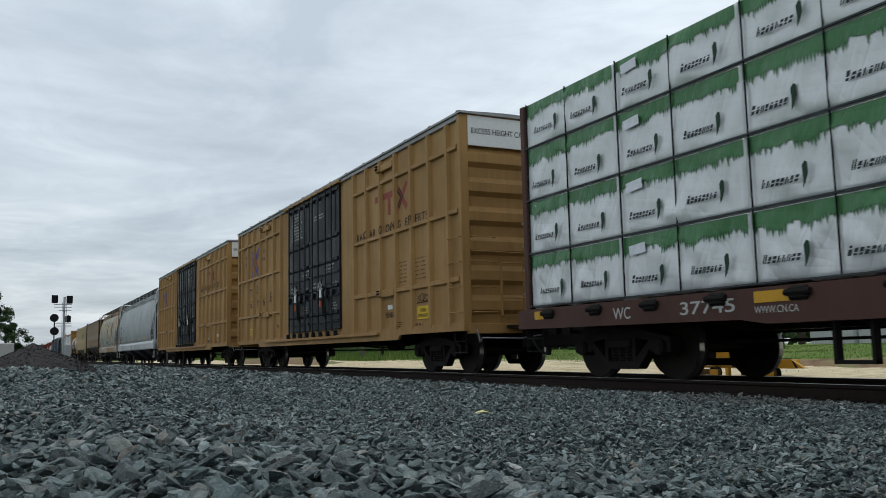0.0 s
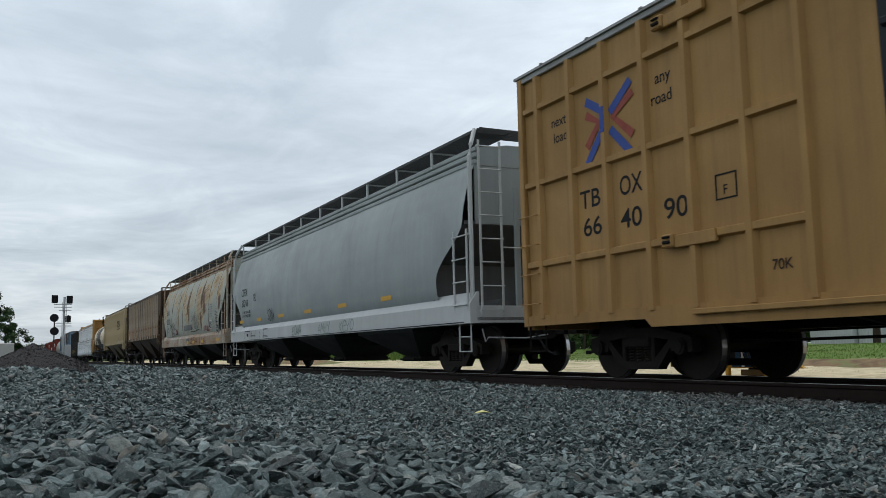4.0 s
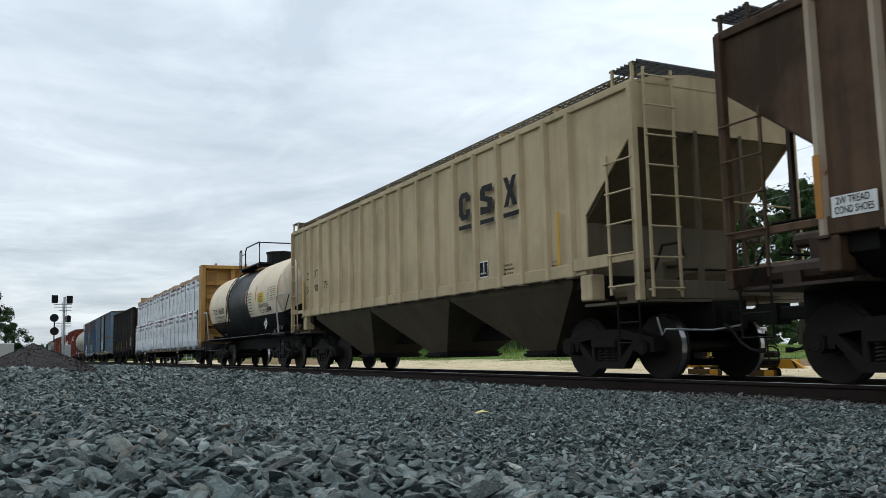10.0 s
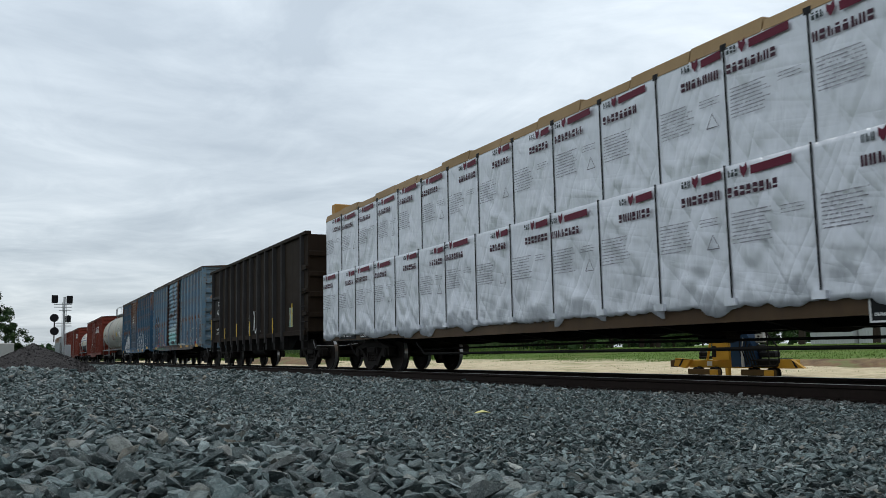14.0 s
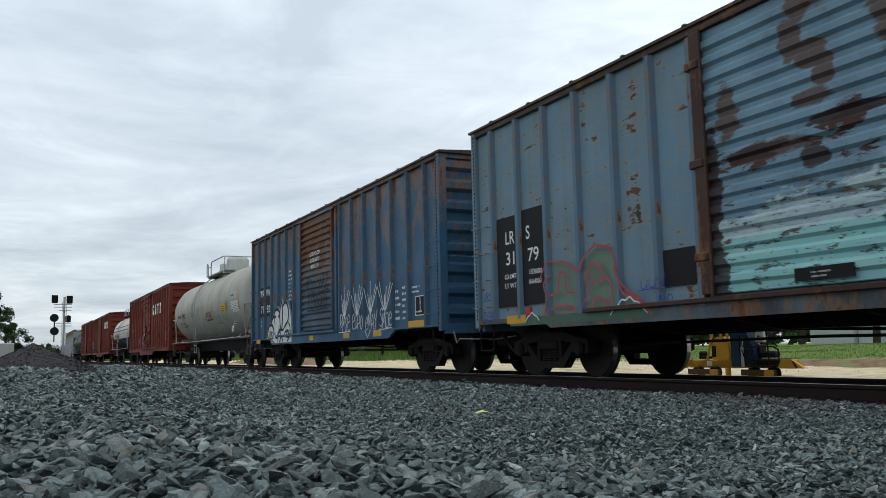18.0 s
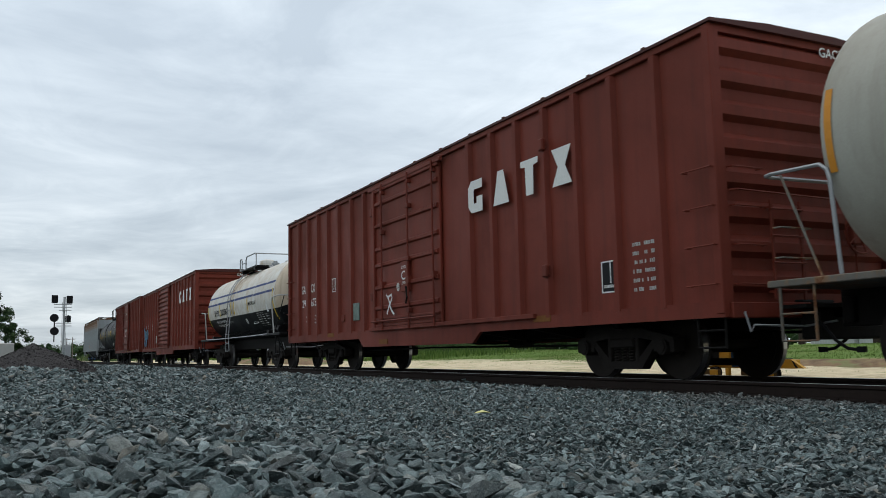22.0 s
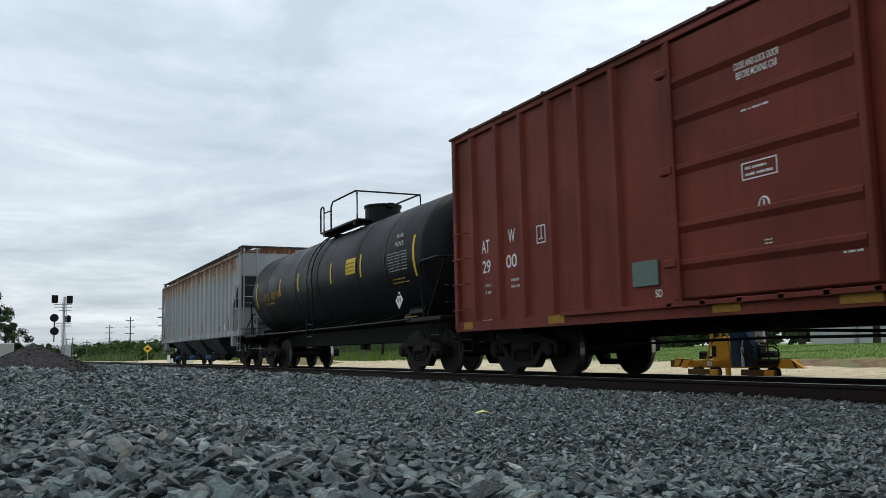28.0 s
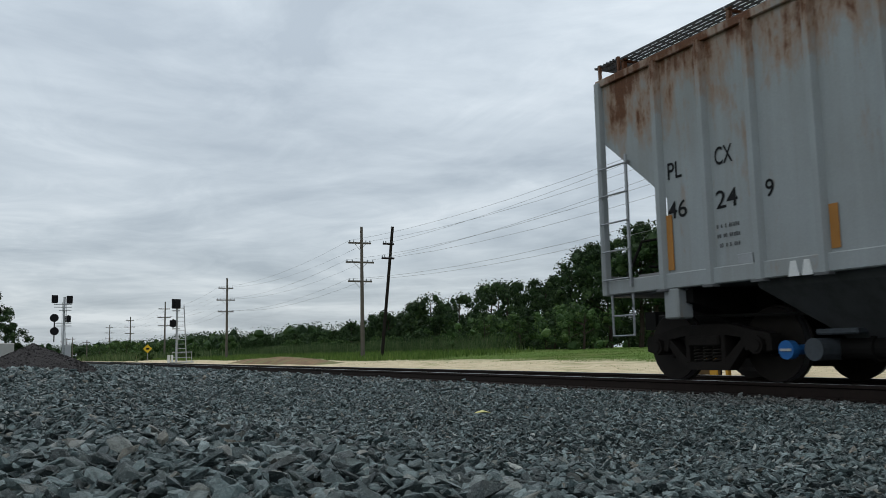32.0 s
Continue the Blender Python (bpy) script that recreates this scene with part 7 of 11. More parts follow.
for x, z in ((-5.12, 2.86), (-6.12, 2.52), (-4.52, 2.46)):
    bars(x, z, 0.34, 0.2, 1, M_FADEDARK, car, y=-1.525, cols=2)
for x in (1.6, 2.45):
    part("emblem", MB().prism([(x, 3.0), (x + 0.5, 3.0), (x + 0.6, 3.2), (x + 0.6, 3.5), (x + 0.5, 3.7), (x, 3.7), (x - 0.1, 3.5), (x - 0.1, 3.2)], "y", -1.526, -1.523), M_FADEDARK, car, "faded dark initial")


# round-sided hoppers
M_RUSTRAIL = paint("rust_stained_rail", (0.36, 0.27, 0.19), dirt=(0.14, 0.06, 0.03), dirt_amt=0.7, streak=0.5, rust=0.6)
SEC = [(1.44, 1.36), (1.54, 1.60), (1.585, 2.0), (1.595, 2.4), (1.58, 2.8), (1.53, 3.2), (1.44, 3.6), (1.33, 3.92), (1.26, 4.08)]


M_SEAM = plain("grimy_seam_weld", (0.13, 0.085, 0.05), 0.7, 0, 0.5, 9)


def sec_y(z):
    ys, zs = [p[0] for p in SEC], [p[1] for p in SEC]
    return -float(np.interp(z, zs, ys))


def round_hopper(label, xl, xr, mat, sill_mat, trucks, x_top, x_low, bays, ribs, rib_w, dark, roof_dz=0.0):
    car, h = railcar("covered_hopper", label, "hopper car", xl, xr, [-(xr - xl) / 2 + trucks, (xr - xl) / 2 - trucks])
    zc = 2.9

    def xe(z):
        if z >= zc:
            return x_top
        t = ease(1.75, zc, z)
        return x_low + (x_top - x_low) * t ** 1.25
    for s in (-1, 1):
        zz = np.interp(np.linspace(0, 1, 25), np.linspace(0, 1, len(SEC)), [p[1] for p in SEC])
        n = 72
        vs, fs = [], []
        for z in zz:
            for k in range(n + 1):
                x = xe(z) * (2 * k / n - 1)
                y = -sec_y(z)
                if ribs:
                    ph = (x / rib_w) % 1.0
                    y += 0.022 * math.sin(math.pi * ph) + 0.012 * noise.noise(Vector((x * 1.3, z * 1.3, 5)))
                vs.append((x, s * y, z))
        for a in range(len(zz) - 1):
            for k in range(n):
                fs.append((a * (n + 1) + k, a * (n + 1) + k + 1, (a + 1) * (n + 1) + k + 1, (a + 1) * (n + 1) + k))
        part("side_sheet", MB().add(vs, fs), mat, car, "smooth rounded side sheet", smooth=True)
        for k, (dy, z) in enumerate(((1.285, 4.11), (1.265, 4.25), (1.235, 4.38))):
            part("roof_rail", MB().box(-x_top, x_top, *sorted((s * dy, s * (dy - 0.09))), z - 0.05, z + 0.05, 0.02), M_RUSTRAIL if ribs else mat, car)
        y0, y1 = sorted((s * 1.36, s * 1.60))
        part("side_sill", MB().prism([(s * 1.40, 0.97), (s * 1.60, 0.97), (s * 1.60, 1.34), (s * 1.44, 1.56), (s * 1.40, 1.56)], "x", -h, h), sill_mat, car, "deep pale side sill")
    if ribs:
        for k in range(-int(x_low / rib_w), int(x_low / rib_w) + 1):
            part("seam_weld", MB().tube([(k * rib_w + 0.015 * math.sin(3 * z + k), sec_y(z) - 0.004, z) for z in np.linspace(1.6, 4.05, 12)], 0.011, 5), M_SEAM, car, "thin rusty seam between side sheets")
    roof = part("roof", MB().prism([(-1.20, 4.05), (-1.19, 4.40), (-0.5, 4.50), (0.5, 4.50), (1.19, 4.40), (1.20, 4.05)], "x", -x_top + 0.01, x_top - 0.01), mat, car)
    part("hatch_cover", MB().box(-x_top + 1.2, x_top - 1.2, -0.28, 0.28, 4.50, 4.66, 0.03), mat, roof)
    zt = 4.75 + roof_dz
    for s in (-1, 1):
        part("end_wall", MB().box(*sorted((s * (x_top - 0.06), s * (x_top - 0.02))), -1.26, 1.26, 2.9, 4.06), mat, car)
        # sheets below the end overhang use the darkened grey, shade as colour
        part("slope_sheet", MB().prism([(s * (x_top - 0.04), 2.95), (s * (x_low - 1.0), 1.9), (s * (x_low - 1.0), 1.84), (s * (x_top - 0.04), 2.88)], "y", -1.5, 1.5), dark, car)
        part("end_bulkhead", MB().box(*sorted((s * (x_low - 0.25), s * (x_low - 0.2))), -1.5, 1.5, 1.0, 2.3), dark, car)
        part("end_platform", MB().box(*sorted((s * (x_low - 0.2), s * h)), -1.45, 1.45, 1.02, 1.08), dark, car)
        part("end_sill", MB().box(*sorted((s * (h - 0.1), s * h)), -1.5, 1.5, 0.97, 1.3, 0.01), sill_mat, car)
        for y in (-1, 1):
            part("corner_post", MB().tube([(s * (h - 0.08), y * 1.5, 1.3), (s * (h - 0.08), y * 1.5, 4.16), (s * (h - 0.14), y * 1.42, 4.42), (s * (h - 0.3), y * 1.25, zt)], 0.045, 6), sill_mat, car)
            part("end_post", MB().box(*sorted((s * (h - 0.09), s * (h - 0.02))), *sorted((y * 0.45, y * 0.55)), 1.2, 3.6), mat, car)
    seg = np.linspace(-x_top + 0.1, x_top - 0.1, 11)
    for a, b in zip(seg, seg[1:]):
        # open mesh walkway over the roof edge
        grating("running_board", car, a + 0.01, b - 0.01, -1.23, -0.40, zt, M_GRATE, 0.11, 15, 0.014)
        part("board_bracket", MB().box(a, a + 0.04, -1.24, -0.4, zt - 0.06, zt - 0.03).box(a, a + 0.06, -1.25, -1.21, 4.36, zt), sill_mat, car)
        part("board_edge", MB().box(a, b, -1.25, -1.23, zt - 0.045, zt + 0.012), M_GRATE, car)
    grating("running_board", car, -x_top, x_top, 0.72, 1.18, zt, M_GRATE, 0.3)
    cross_grating("end_walkway", car, h - 0.75, h - 0.10, -1.25, 1.25, zt, M_GRATE)
    cross_grating("end_walkway", car, -h + 0.10, -h + 0.75, -1.25, 1.25, zt, M_GRATE)
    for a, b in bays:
        hopper_bay(car, a, b, 1.02, M_GRIMESHADE, M_UNDER, zg=0.36)
    part("centre_sill", MB().box(-h - 0.1, h + 0.1, -0.18, 0.18, 0.66, 1.0, 0.01), M_UNDER, car)
    for s in (-1, 1):
        ladder(car, s * (h - 0.36), 1.2, 2.75, sill_mat, 4, 0.54, -1.56, stand=0.05)
        stirrup(car, s * (h - 0.36), 1.0, sill_mat, drop=0.55)
    ladder(car, h, 1.1, 4.45, sill_mat, 8, 0.46, face="end", yc=-1.15)
    part("end_handrail", MB().tube([(h, -0.9, 2.4), (h + 0.08, -0.88, 2.4), (h + 0.08, 1.3, 2.4), (h, 1.35, 2.4)], 0.014, 5), sill_mat, car)
    brake_wheel(car, h - 0.02, 0.5, 2.0, dark)
    part("brake_cylinder", MB().cyl((h - 1.5, -0.45, 1.32), (h - 0.7, -0.45, 1.32), 0.16, 12), dark, car)
    part("air_reservoir", MB().cyl((h - 1.5, 0.5, 1.35), (h - 0.4, 0.5, 1.35), 0.2, 12), dark, car)
    uncoupling_lever(car, h, M_STEELGREY)
    return car, h


M_SILLW = paint("pale_sill_paint", (0.468, 0.484, 0.484), dirt=(0.25, 0.24, 0.22), dirt_amt=0.3, streak=0.2, rough=0.4)
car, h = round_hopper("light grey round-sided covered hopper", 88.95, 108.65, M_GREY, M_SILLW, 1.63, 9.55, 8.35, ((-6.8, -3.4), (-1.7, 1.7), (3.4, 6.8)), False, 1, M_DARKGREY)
text("CEFX", -8.10, 2.62, 0.26, M_BLACK, car, y=sec_y(2.62) - 0.02, w=0.85); text("51218", -8.08, 2.22, 0.26, M_BLACK, car, y=sec_y(2.3) - 0.012, w=0.9)
text("LD LMT 220000 LBS", -8.05, 1.98, 0.085, M_BLACK, car, y=sec_y(1.98) - 0.012, w=1.25); text("LT WT 66000 LBS", -8.05, 1.84, 0.085, M_BLACK, car, y=sec_y(1.84) - 0.02, w=1.2)
stencil_square(car, -6.3, 2.35, 0.24, 0.26, sec_y(2.4) - 0.01, M_BLACK)
scribble(-4.55, 1.60, 0.72, 0.40, M_GRAFK, car, loops=4, width=0.03, seed=2, label="thin black spray-painted tag", y_of=lambda z: sec_y(z) - 0.01)
for x in (-8.6, -6.05, -3.3, -0.5, 2.45, 5.4):
    reflector(car, x, 1.64, 0.62, 0.11, y_of=sec_y)
for x, w, mt in ((-1.6, 0.9, M_GRAFG), (0.9, 1.0, M_GRAFG), (2.6, 1.1, M_GRAFG)):
    scribble(x, 1.02, w, 0.3, mt, car, y=-1.602, loops=4, width=0.025, seed=int(10 * abs(x)), label="small spray-painted tag")
strokes([[(-7.56, 1.32), (-7.58, 1.02)], [(-7.56, 1.32), (-6.80, 1.31)], [(-6.80, 1.32), (-6.82, 1.02)], [(-6.72, 1.14), (-6.05, 1.13)], [(-6.62, 1.02), (-6.55, 1.32)], [(-6.12, 1.02), (-6.08, 1.32)], [(-5.42, 1.33), (-5.44, 1.02)], [(-4.96, 1.33), (-4.98, 1.02)], [(-4.96, 1.33), (-4.42, 1.32)], [(-4.97, 1.10), (-4.40, 1.08)]],
        0.045, M_GRAFK, car, -1.603, label="bold black spray-painted outlines on the sill")
part("graffiti", MB().prism([(-7.32, 1.14), (-7.1, 1.12), (-7.06, 1.2), (-7.3, 1.23)], "y", -1.604, -1.601), M_GRAFK, car)
part("sill_line", MB().box(-7.2, 9.6, -1.606, -1.601, 0.985, 1.005), M_BLACK, car)


SWEEP_DARK = ((3.15, 3.2, 0.32, 0.9, 1.0), (3.6, 3.1, 0.5, 0.5, 0.9), (3.95, 2.55, 0.55, 0.45, 0.8), (3.15, 2.2, 0.25, 0.8, 0.75), (-0.22, 3.0, 0.22, 0.9, 0.9), (0.2, 2.45, 0.3, 0.6, 0.9), (-2.75, 3.3, 0.28, 0.5, 0.7), (-2.85, 2.3, 0.2, 0.7, 0.8), (-7.5, 3.3, 0.45, 0.5, 0.8), (-7.75, 2.5, 0.4, 0.8, 0.8), (7.1, 2.7, 0.35, 0.5, 0.8))
SWEEP_AMBER = ((5.75, 3.6, 0.8, 0.5, 0.9), (5.3, 3.0, 0.6, 0.5, 0.7), (2.25, 3.3, 0.8, 0.6, 0.8), (2.5, 2.8, 0.7, 0.6, 0.8), (4.3, 3.2, 0.8, 0.7, 0.9), (0.7, 3.2, 0.7, 0.7, 0.7), (-1.2, 3.1, 0.6, 0.9, 0.8), (-3.9, 3.3, 0.7, 0.5, 0.7), (-2.3, 3.5, 0.6, 0.5, 0.8), (6.9, 3.3, 0.7, 0.7, 0.9), (-0.2, 2.7, 0.7, 1.2, 0.9), (3.2, 2.8, 1.0, 1.2, 0.9), (-2.7, 2.8, 0.5, 1.2, 0.8), (-7.2, 3.2, 0.9, 1.0, 0.9), (-5.4, 3.7, 0.6, 0.4, 0.6))


def rust_sweep(name):
    """Pale paint with slanting brushed rust and a few deep brown blotches."""
    m, nt, b = nodes_of(name)
    tc = nt.nodes.new("ShaderNodeTexCoord"); tc.name = "tc"

    def swept(scale, stretch, ry, detail=6):
        r = nt.nodes.new("ShaderNodeMapping"); r.inputs["Rotation"].default_value = (0, radians(ry), 0)
        mp = nt.nodes.new("ShaderNodeMapping"); mp.inputs["Scale"].default_value = stretch
        nz = nt.nodes.new("ShaderNodeTexNoise")
        nz.inputs["Scale"].default_value, nz.inputs["Detail"].default_value, nz.inputs["Roughness"].default_value = scale, detail, 0.62
        nt.links.new(tc.outputs["Object"], r.inputs[0]); nt.links.new(r.outputs[0], mp.inputs[0]); nt.links.new(mp.outputs[0], nz.inputs[0])
        return nz.outputs[0]
    strokes = swept(3.6, (0.22, 1, 9), 9, 8)
    blotch = swept(1.1, (1.25, 1, 1.0), 0, 6)
    amber = mathn(nt, "ADD", lobes(nt, SWEEP_AMBER), mathn(nt, "ADD", mathn(nt, "MULTIPLY", mathn(nt, "SUBTRACT", strokes, 0.53), 3.4), mathn(nt, "MULTIPLY", mathn(nt, "SUBTRACT", blotch, 0.5), 1.5)))
    dark = mathn(nt, "ADD", lobes(nt, SWEEP_DARK), mathn(nt, "ADD", mathn(nt, "MULTIPLY", mathn(nt, "SUBTRACT", strokes, 0.5), 1.6), mathn(nt, "MULTIPLY", mathn(nt, "SUBTRACT", blotch, 0.5), 1.2)))
    c = mixc(nt, ramp(nt, swept(4.0, (1, 1, 1), 0, 5), 0.3, 0.75), (0.29, 0.315, 0.285), (0.375, 0.39, 0.345))
    c = mixc(nt, ramp(nt, amber, -0.25, 0.45, (0, 0, 0, 1), (0.7, 0.7, 0.7, 1)), c, (0.47, 0.35, 0.19))
    c = mixc(nt, ramp(nt, amber, 0.50, 0.95, (0, 0, 0, 1), (0.9, 0.9, 0.9, 1)), c, (0.25, 0.105, 0.026))
    c = mixc(nt, ramp(nt, dark, 0.28, 0.70, (0, 0, 0, 1), (0.95, 0.95, 0.95, 1)), c, (0.078, 0.026, 0.011))
    # thin creased scratches, nearly level
    for ry, at_ in ((9, 0.55), (28, 0.57)):
        src = swept(1.0, (0.22, 1, 3.2), ry, 3)
        d = mathn(nt, "ABSOLUTE", mathn(nt, "SUBTRACT", src, at_), 0.0)
        c = mixc(nt, ramp(nt, d, 0.0, 0.006, (0.6, 0.6, 0.6, 1), (0, 0, 0, 1)), c, (0.16, 0.09, 0.04))
    nt.links.new(c, b.inputs["Base Color"])
    b.inputs["Roughness"].default_value = 0.65
    b.inputs["Specular IOR Level"].default_value = 0.25
    bump(nt, b, strokes, 0.15, 0.006)
    return m


M_SWEEP = rust_sweep("rust_swept_white_paint")
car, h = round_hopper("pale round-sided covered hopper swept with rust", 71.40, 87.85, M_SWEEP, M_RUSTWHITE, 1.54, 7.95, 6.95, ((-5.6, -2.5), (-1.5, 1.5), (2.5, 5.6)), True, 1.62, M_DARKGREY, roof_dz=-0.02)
text("DAKX", -6.27, 2.70, 0.26, M_GRAFK, car, y=sec_y(2.8) - 0.045, w=0.85); text("252383", -6.27, 2.20, 0.27, M_GRAFK, car, y=sec_y(2.3) - 0.04, w=1.02)
text("LD LMT", -6.15, 1.92, 0.08, M_GRAFK, car, y=sec_y(1.95) - 0.035, w=0.4); text("LT WT", -6.15, 1.76, 0.08, M_GRAFK, car, y=sec_y(1.8) - 0.035, w=0.34)
bars(-5.7, 1.92, 0.36, 0.08, 1, M_GRAFK, car, y=sec_y(1.95) - 0.035); bars(-5.7, 1.76, 0.33, 0.08, 1, M_GRAFK, car, y=sec_y(1.8) - 0.035)
for k, (x, z, w, hh, n) in enumerate(((-5.25, 1.86, 0.8, 0.34, 4), (-4.5, 1.88, 0.85, 0.32, 5), (-4.95, 1.56, 1.0, 0.26, 6), (-3.6, 1.62, 0.7, 0.3, 4))):
    scribble(x, z, w, hh, M_GRAFK, car, loops=n, width=0.022, seed=240 + k, label="black spray-painted tag", y_of=lambda z: sec_y(z) - 0.035)
for k, (x, z, w, hh, mt) in enumerate(((0.75, 1.68, 2.2, 0.85, M_GRAFK), (3.75, 1.60, 0.66, 0.22, M_GRAFR), (-3.5, 1.62, 0.45, 0.26, M_GRAFR), (4.5, 1.58, 0.45, 0.22, M_GRAFR))):
    scribble(x, z, w, hh, mt, car, loops=5, width=0.035, seed=40 + k, label="spray-painted tag", y_of=lambda z: sec_y(z) - 0.035)
part("grey_patch", MB().box(-1.05, 0.9, sec_y(1.9) - 0.04, sec_y(1.9) + 0.02, 1.72, 1.97), M_DARKGREY, car, "faded grey patch"); stencil_square(car, 5.12, 1.62, 0.49, 0.36, sec_y(1.8) - 0.035, M_WHITE, M_BLACK)
bars(5.0, 2.12, 0.95, 0.60, 6, M_DARKGREY, car, y=sec_y(2.4) - 0.04, cols=3); bars(5.72, 1.9, 0.75, 0.1, 2, M_DARKGREY, car, y=sec_y(1.95) - 0.04)
for x in (1.2, 3.3, 6.6, -0.3):
    reflector(car, x, 1.06, 0.5, 0.13, -1.602)
part("stencil_panel", MB().box(-0.55, 0.35, -1.606, -1.601, 1.08, 1.3), M_DARKGREY, car)
# a tag of stacked signs
strokes([[(6.42, 2.30), (6.98, 2.26)], [(6.44, 2.18), (7.0, 2.13)], [(6.70, 2.28), (6.71, 2.16)], curve_through([(6.98, 2.02), (6.78, 2.06), (6.56, 2.02), (6.54, 1.92), (6.66, 1.88)]), curve_through([(6.56, 1.80), (6.62, 1.88), (6.86, 1.88), (6.98, 1.80), (6.9, 1.72), (6.64, 1.72), (6.56, 1.80)]),
         [(6.86, 1.76), (7.04, 1.70)], curve_through([(6.5, 1.66), (7.0, 1.64), (6.96, 1.56), (6.78, 1.52), (6.54, 1.57), (6.5, 1.66)]), [(6.52, 1.50), (7.02, 1.47)], [(6.80, 1.48), (6.56, 1.40)], [(6.80, 1.48), (7.04, 1.38)]], 0.042, M_GRAFK, car, label="tall black spray-painted tag", y_of=lambda z: sec_y(max(z, 1.6)) - 0.05)


# ---- tank cars ----
def tank_rings(L0, L1, r, zc, x0, x1, a0, a1, seg, off=0.0, n=None, head=0.62):
    """Part of a tank shell between x0 and x1 and between angles a0 and a1 (0 = near side, 90 = top), with dished heads at L0 and L1."""
    xs = []
    if x0 <= L0 + 1e-6:
        xs += [L0 + head * (1 - math.cos(t)) for t in np.linspace(0.06, math.pi / 2, 9)]
    else:
        xs.append(x0)
    if x1 >= L1 - 1e-6:
        xs += [L1 - head * (1 - math.cos(t)) for t in np.linspace(math.pi / 2, 0.06, 9)]
    else:
        xs.append(x1)
    rings = []
    for x in xs:
        d = min(x - L0, L1 - x)
        rr = r if d >= head else r * math.sqrt(max(0.0, 1 - ((head - d) / head) ** 2))
        rr += off
        full = abs(a1 - a0) >= 359.9
        ang = np.radians(np.linspace(a0, a1, seg + (0 if full else 1), endpoint=not full))
        rings.append([(x, -rr * math.cos(t), zc + rr * math.sin(t)) for t in ang])
    return rings


def shell(name, car, L0, L1, r, zc, x0, x1, a0, a1, mat, label="", seg=None, off=0.0):
    full = abs(a1 - a0) >= 359.9
    seg = seg or max(3, int(abs(a1 - a0) / 7.5))
    rings = tank_rings(L0, L1, r, zc, x0, x1, a0, a1, seg, off)
    mb = MB().loft(rings, cap=False, closed=full)
    if x0 <= L0 + 1e-6 and full:
        mb.f.append(tuple(range(len(rings[0]))))
    if x1 >= L1 - 1e-6 and full:
        n = len(rings[0]); mb.f.append(tuple((len(rings) - 1) * n + k for k in range(n)))
    return part(name, mb, mat, car, label, smooth=True)


def ty(r, zc):
    return lambda z: -math.sqrt(max(0.0, r * r - (z - zc) ** 2)) - 0.003


def tank_text(s, x, z, h, mat, car, r, zc, w=None):
    a = math.degrees(math.asin((z + h / 2 - zc) / r))
    ob = text(s, x, z, h, mat, car, w=w)
    y = ty(r, zc)(z + h / 2) - 0.006
    k = ob.matrix_basis.to_scale()
    zz = z + h / 2
    ob.matrix_basis = Matrix.Translation((x, y, zz)) @ pose(0, 0, 0, 90 - a) @ Matrix.Translation((0, -h / 2, 0)) @ Matrix.Diagonal((k[0], k[1], 1, 1))
    return ob


def tank_panel(car, x, z, w, h, r, zc, mat, name="sign", label="", lift=0.006):
    rows = 5
    vs = [(x + w * i, ty(r, zc)(z + h * k / rows) - lift, z + h * k / rows) for k in range(rows + 1) for i in (0, 1)]
    return part(name, MB().add(vs, [(2 * k, 2 * k + 1, 2 * k + 3, 2 * k + 2) for k in range(rows)]), mat, car, label)


def tank_bars(car, x, z, w, h, rows, mat, r, zc, cols=1):
    return bars(x, z, w, h, rows, mat, car, y_of=lambda q: ty(r, zc)(q) - 0.012, cols=cols, fill=0.38)


M_ORANGE = plain("orange_reflector", (0.58, 0.24, 0.03), 0.4, 0, 0.2, 20)


M_PALEDOME = paint("pale_grey_dome_paint", (0.52, 0.53, 0.50), dirt=(0.25, 0.24, 0.2), dirt_amt=0.3, streak=0.2)


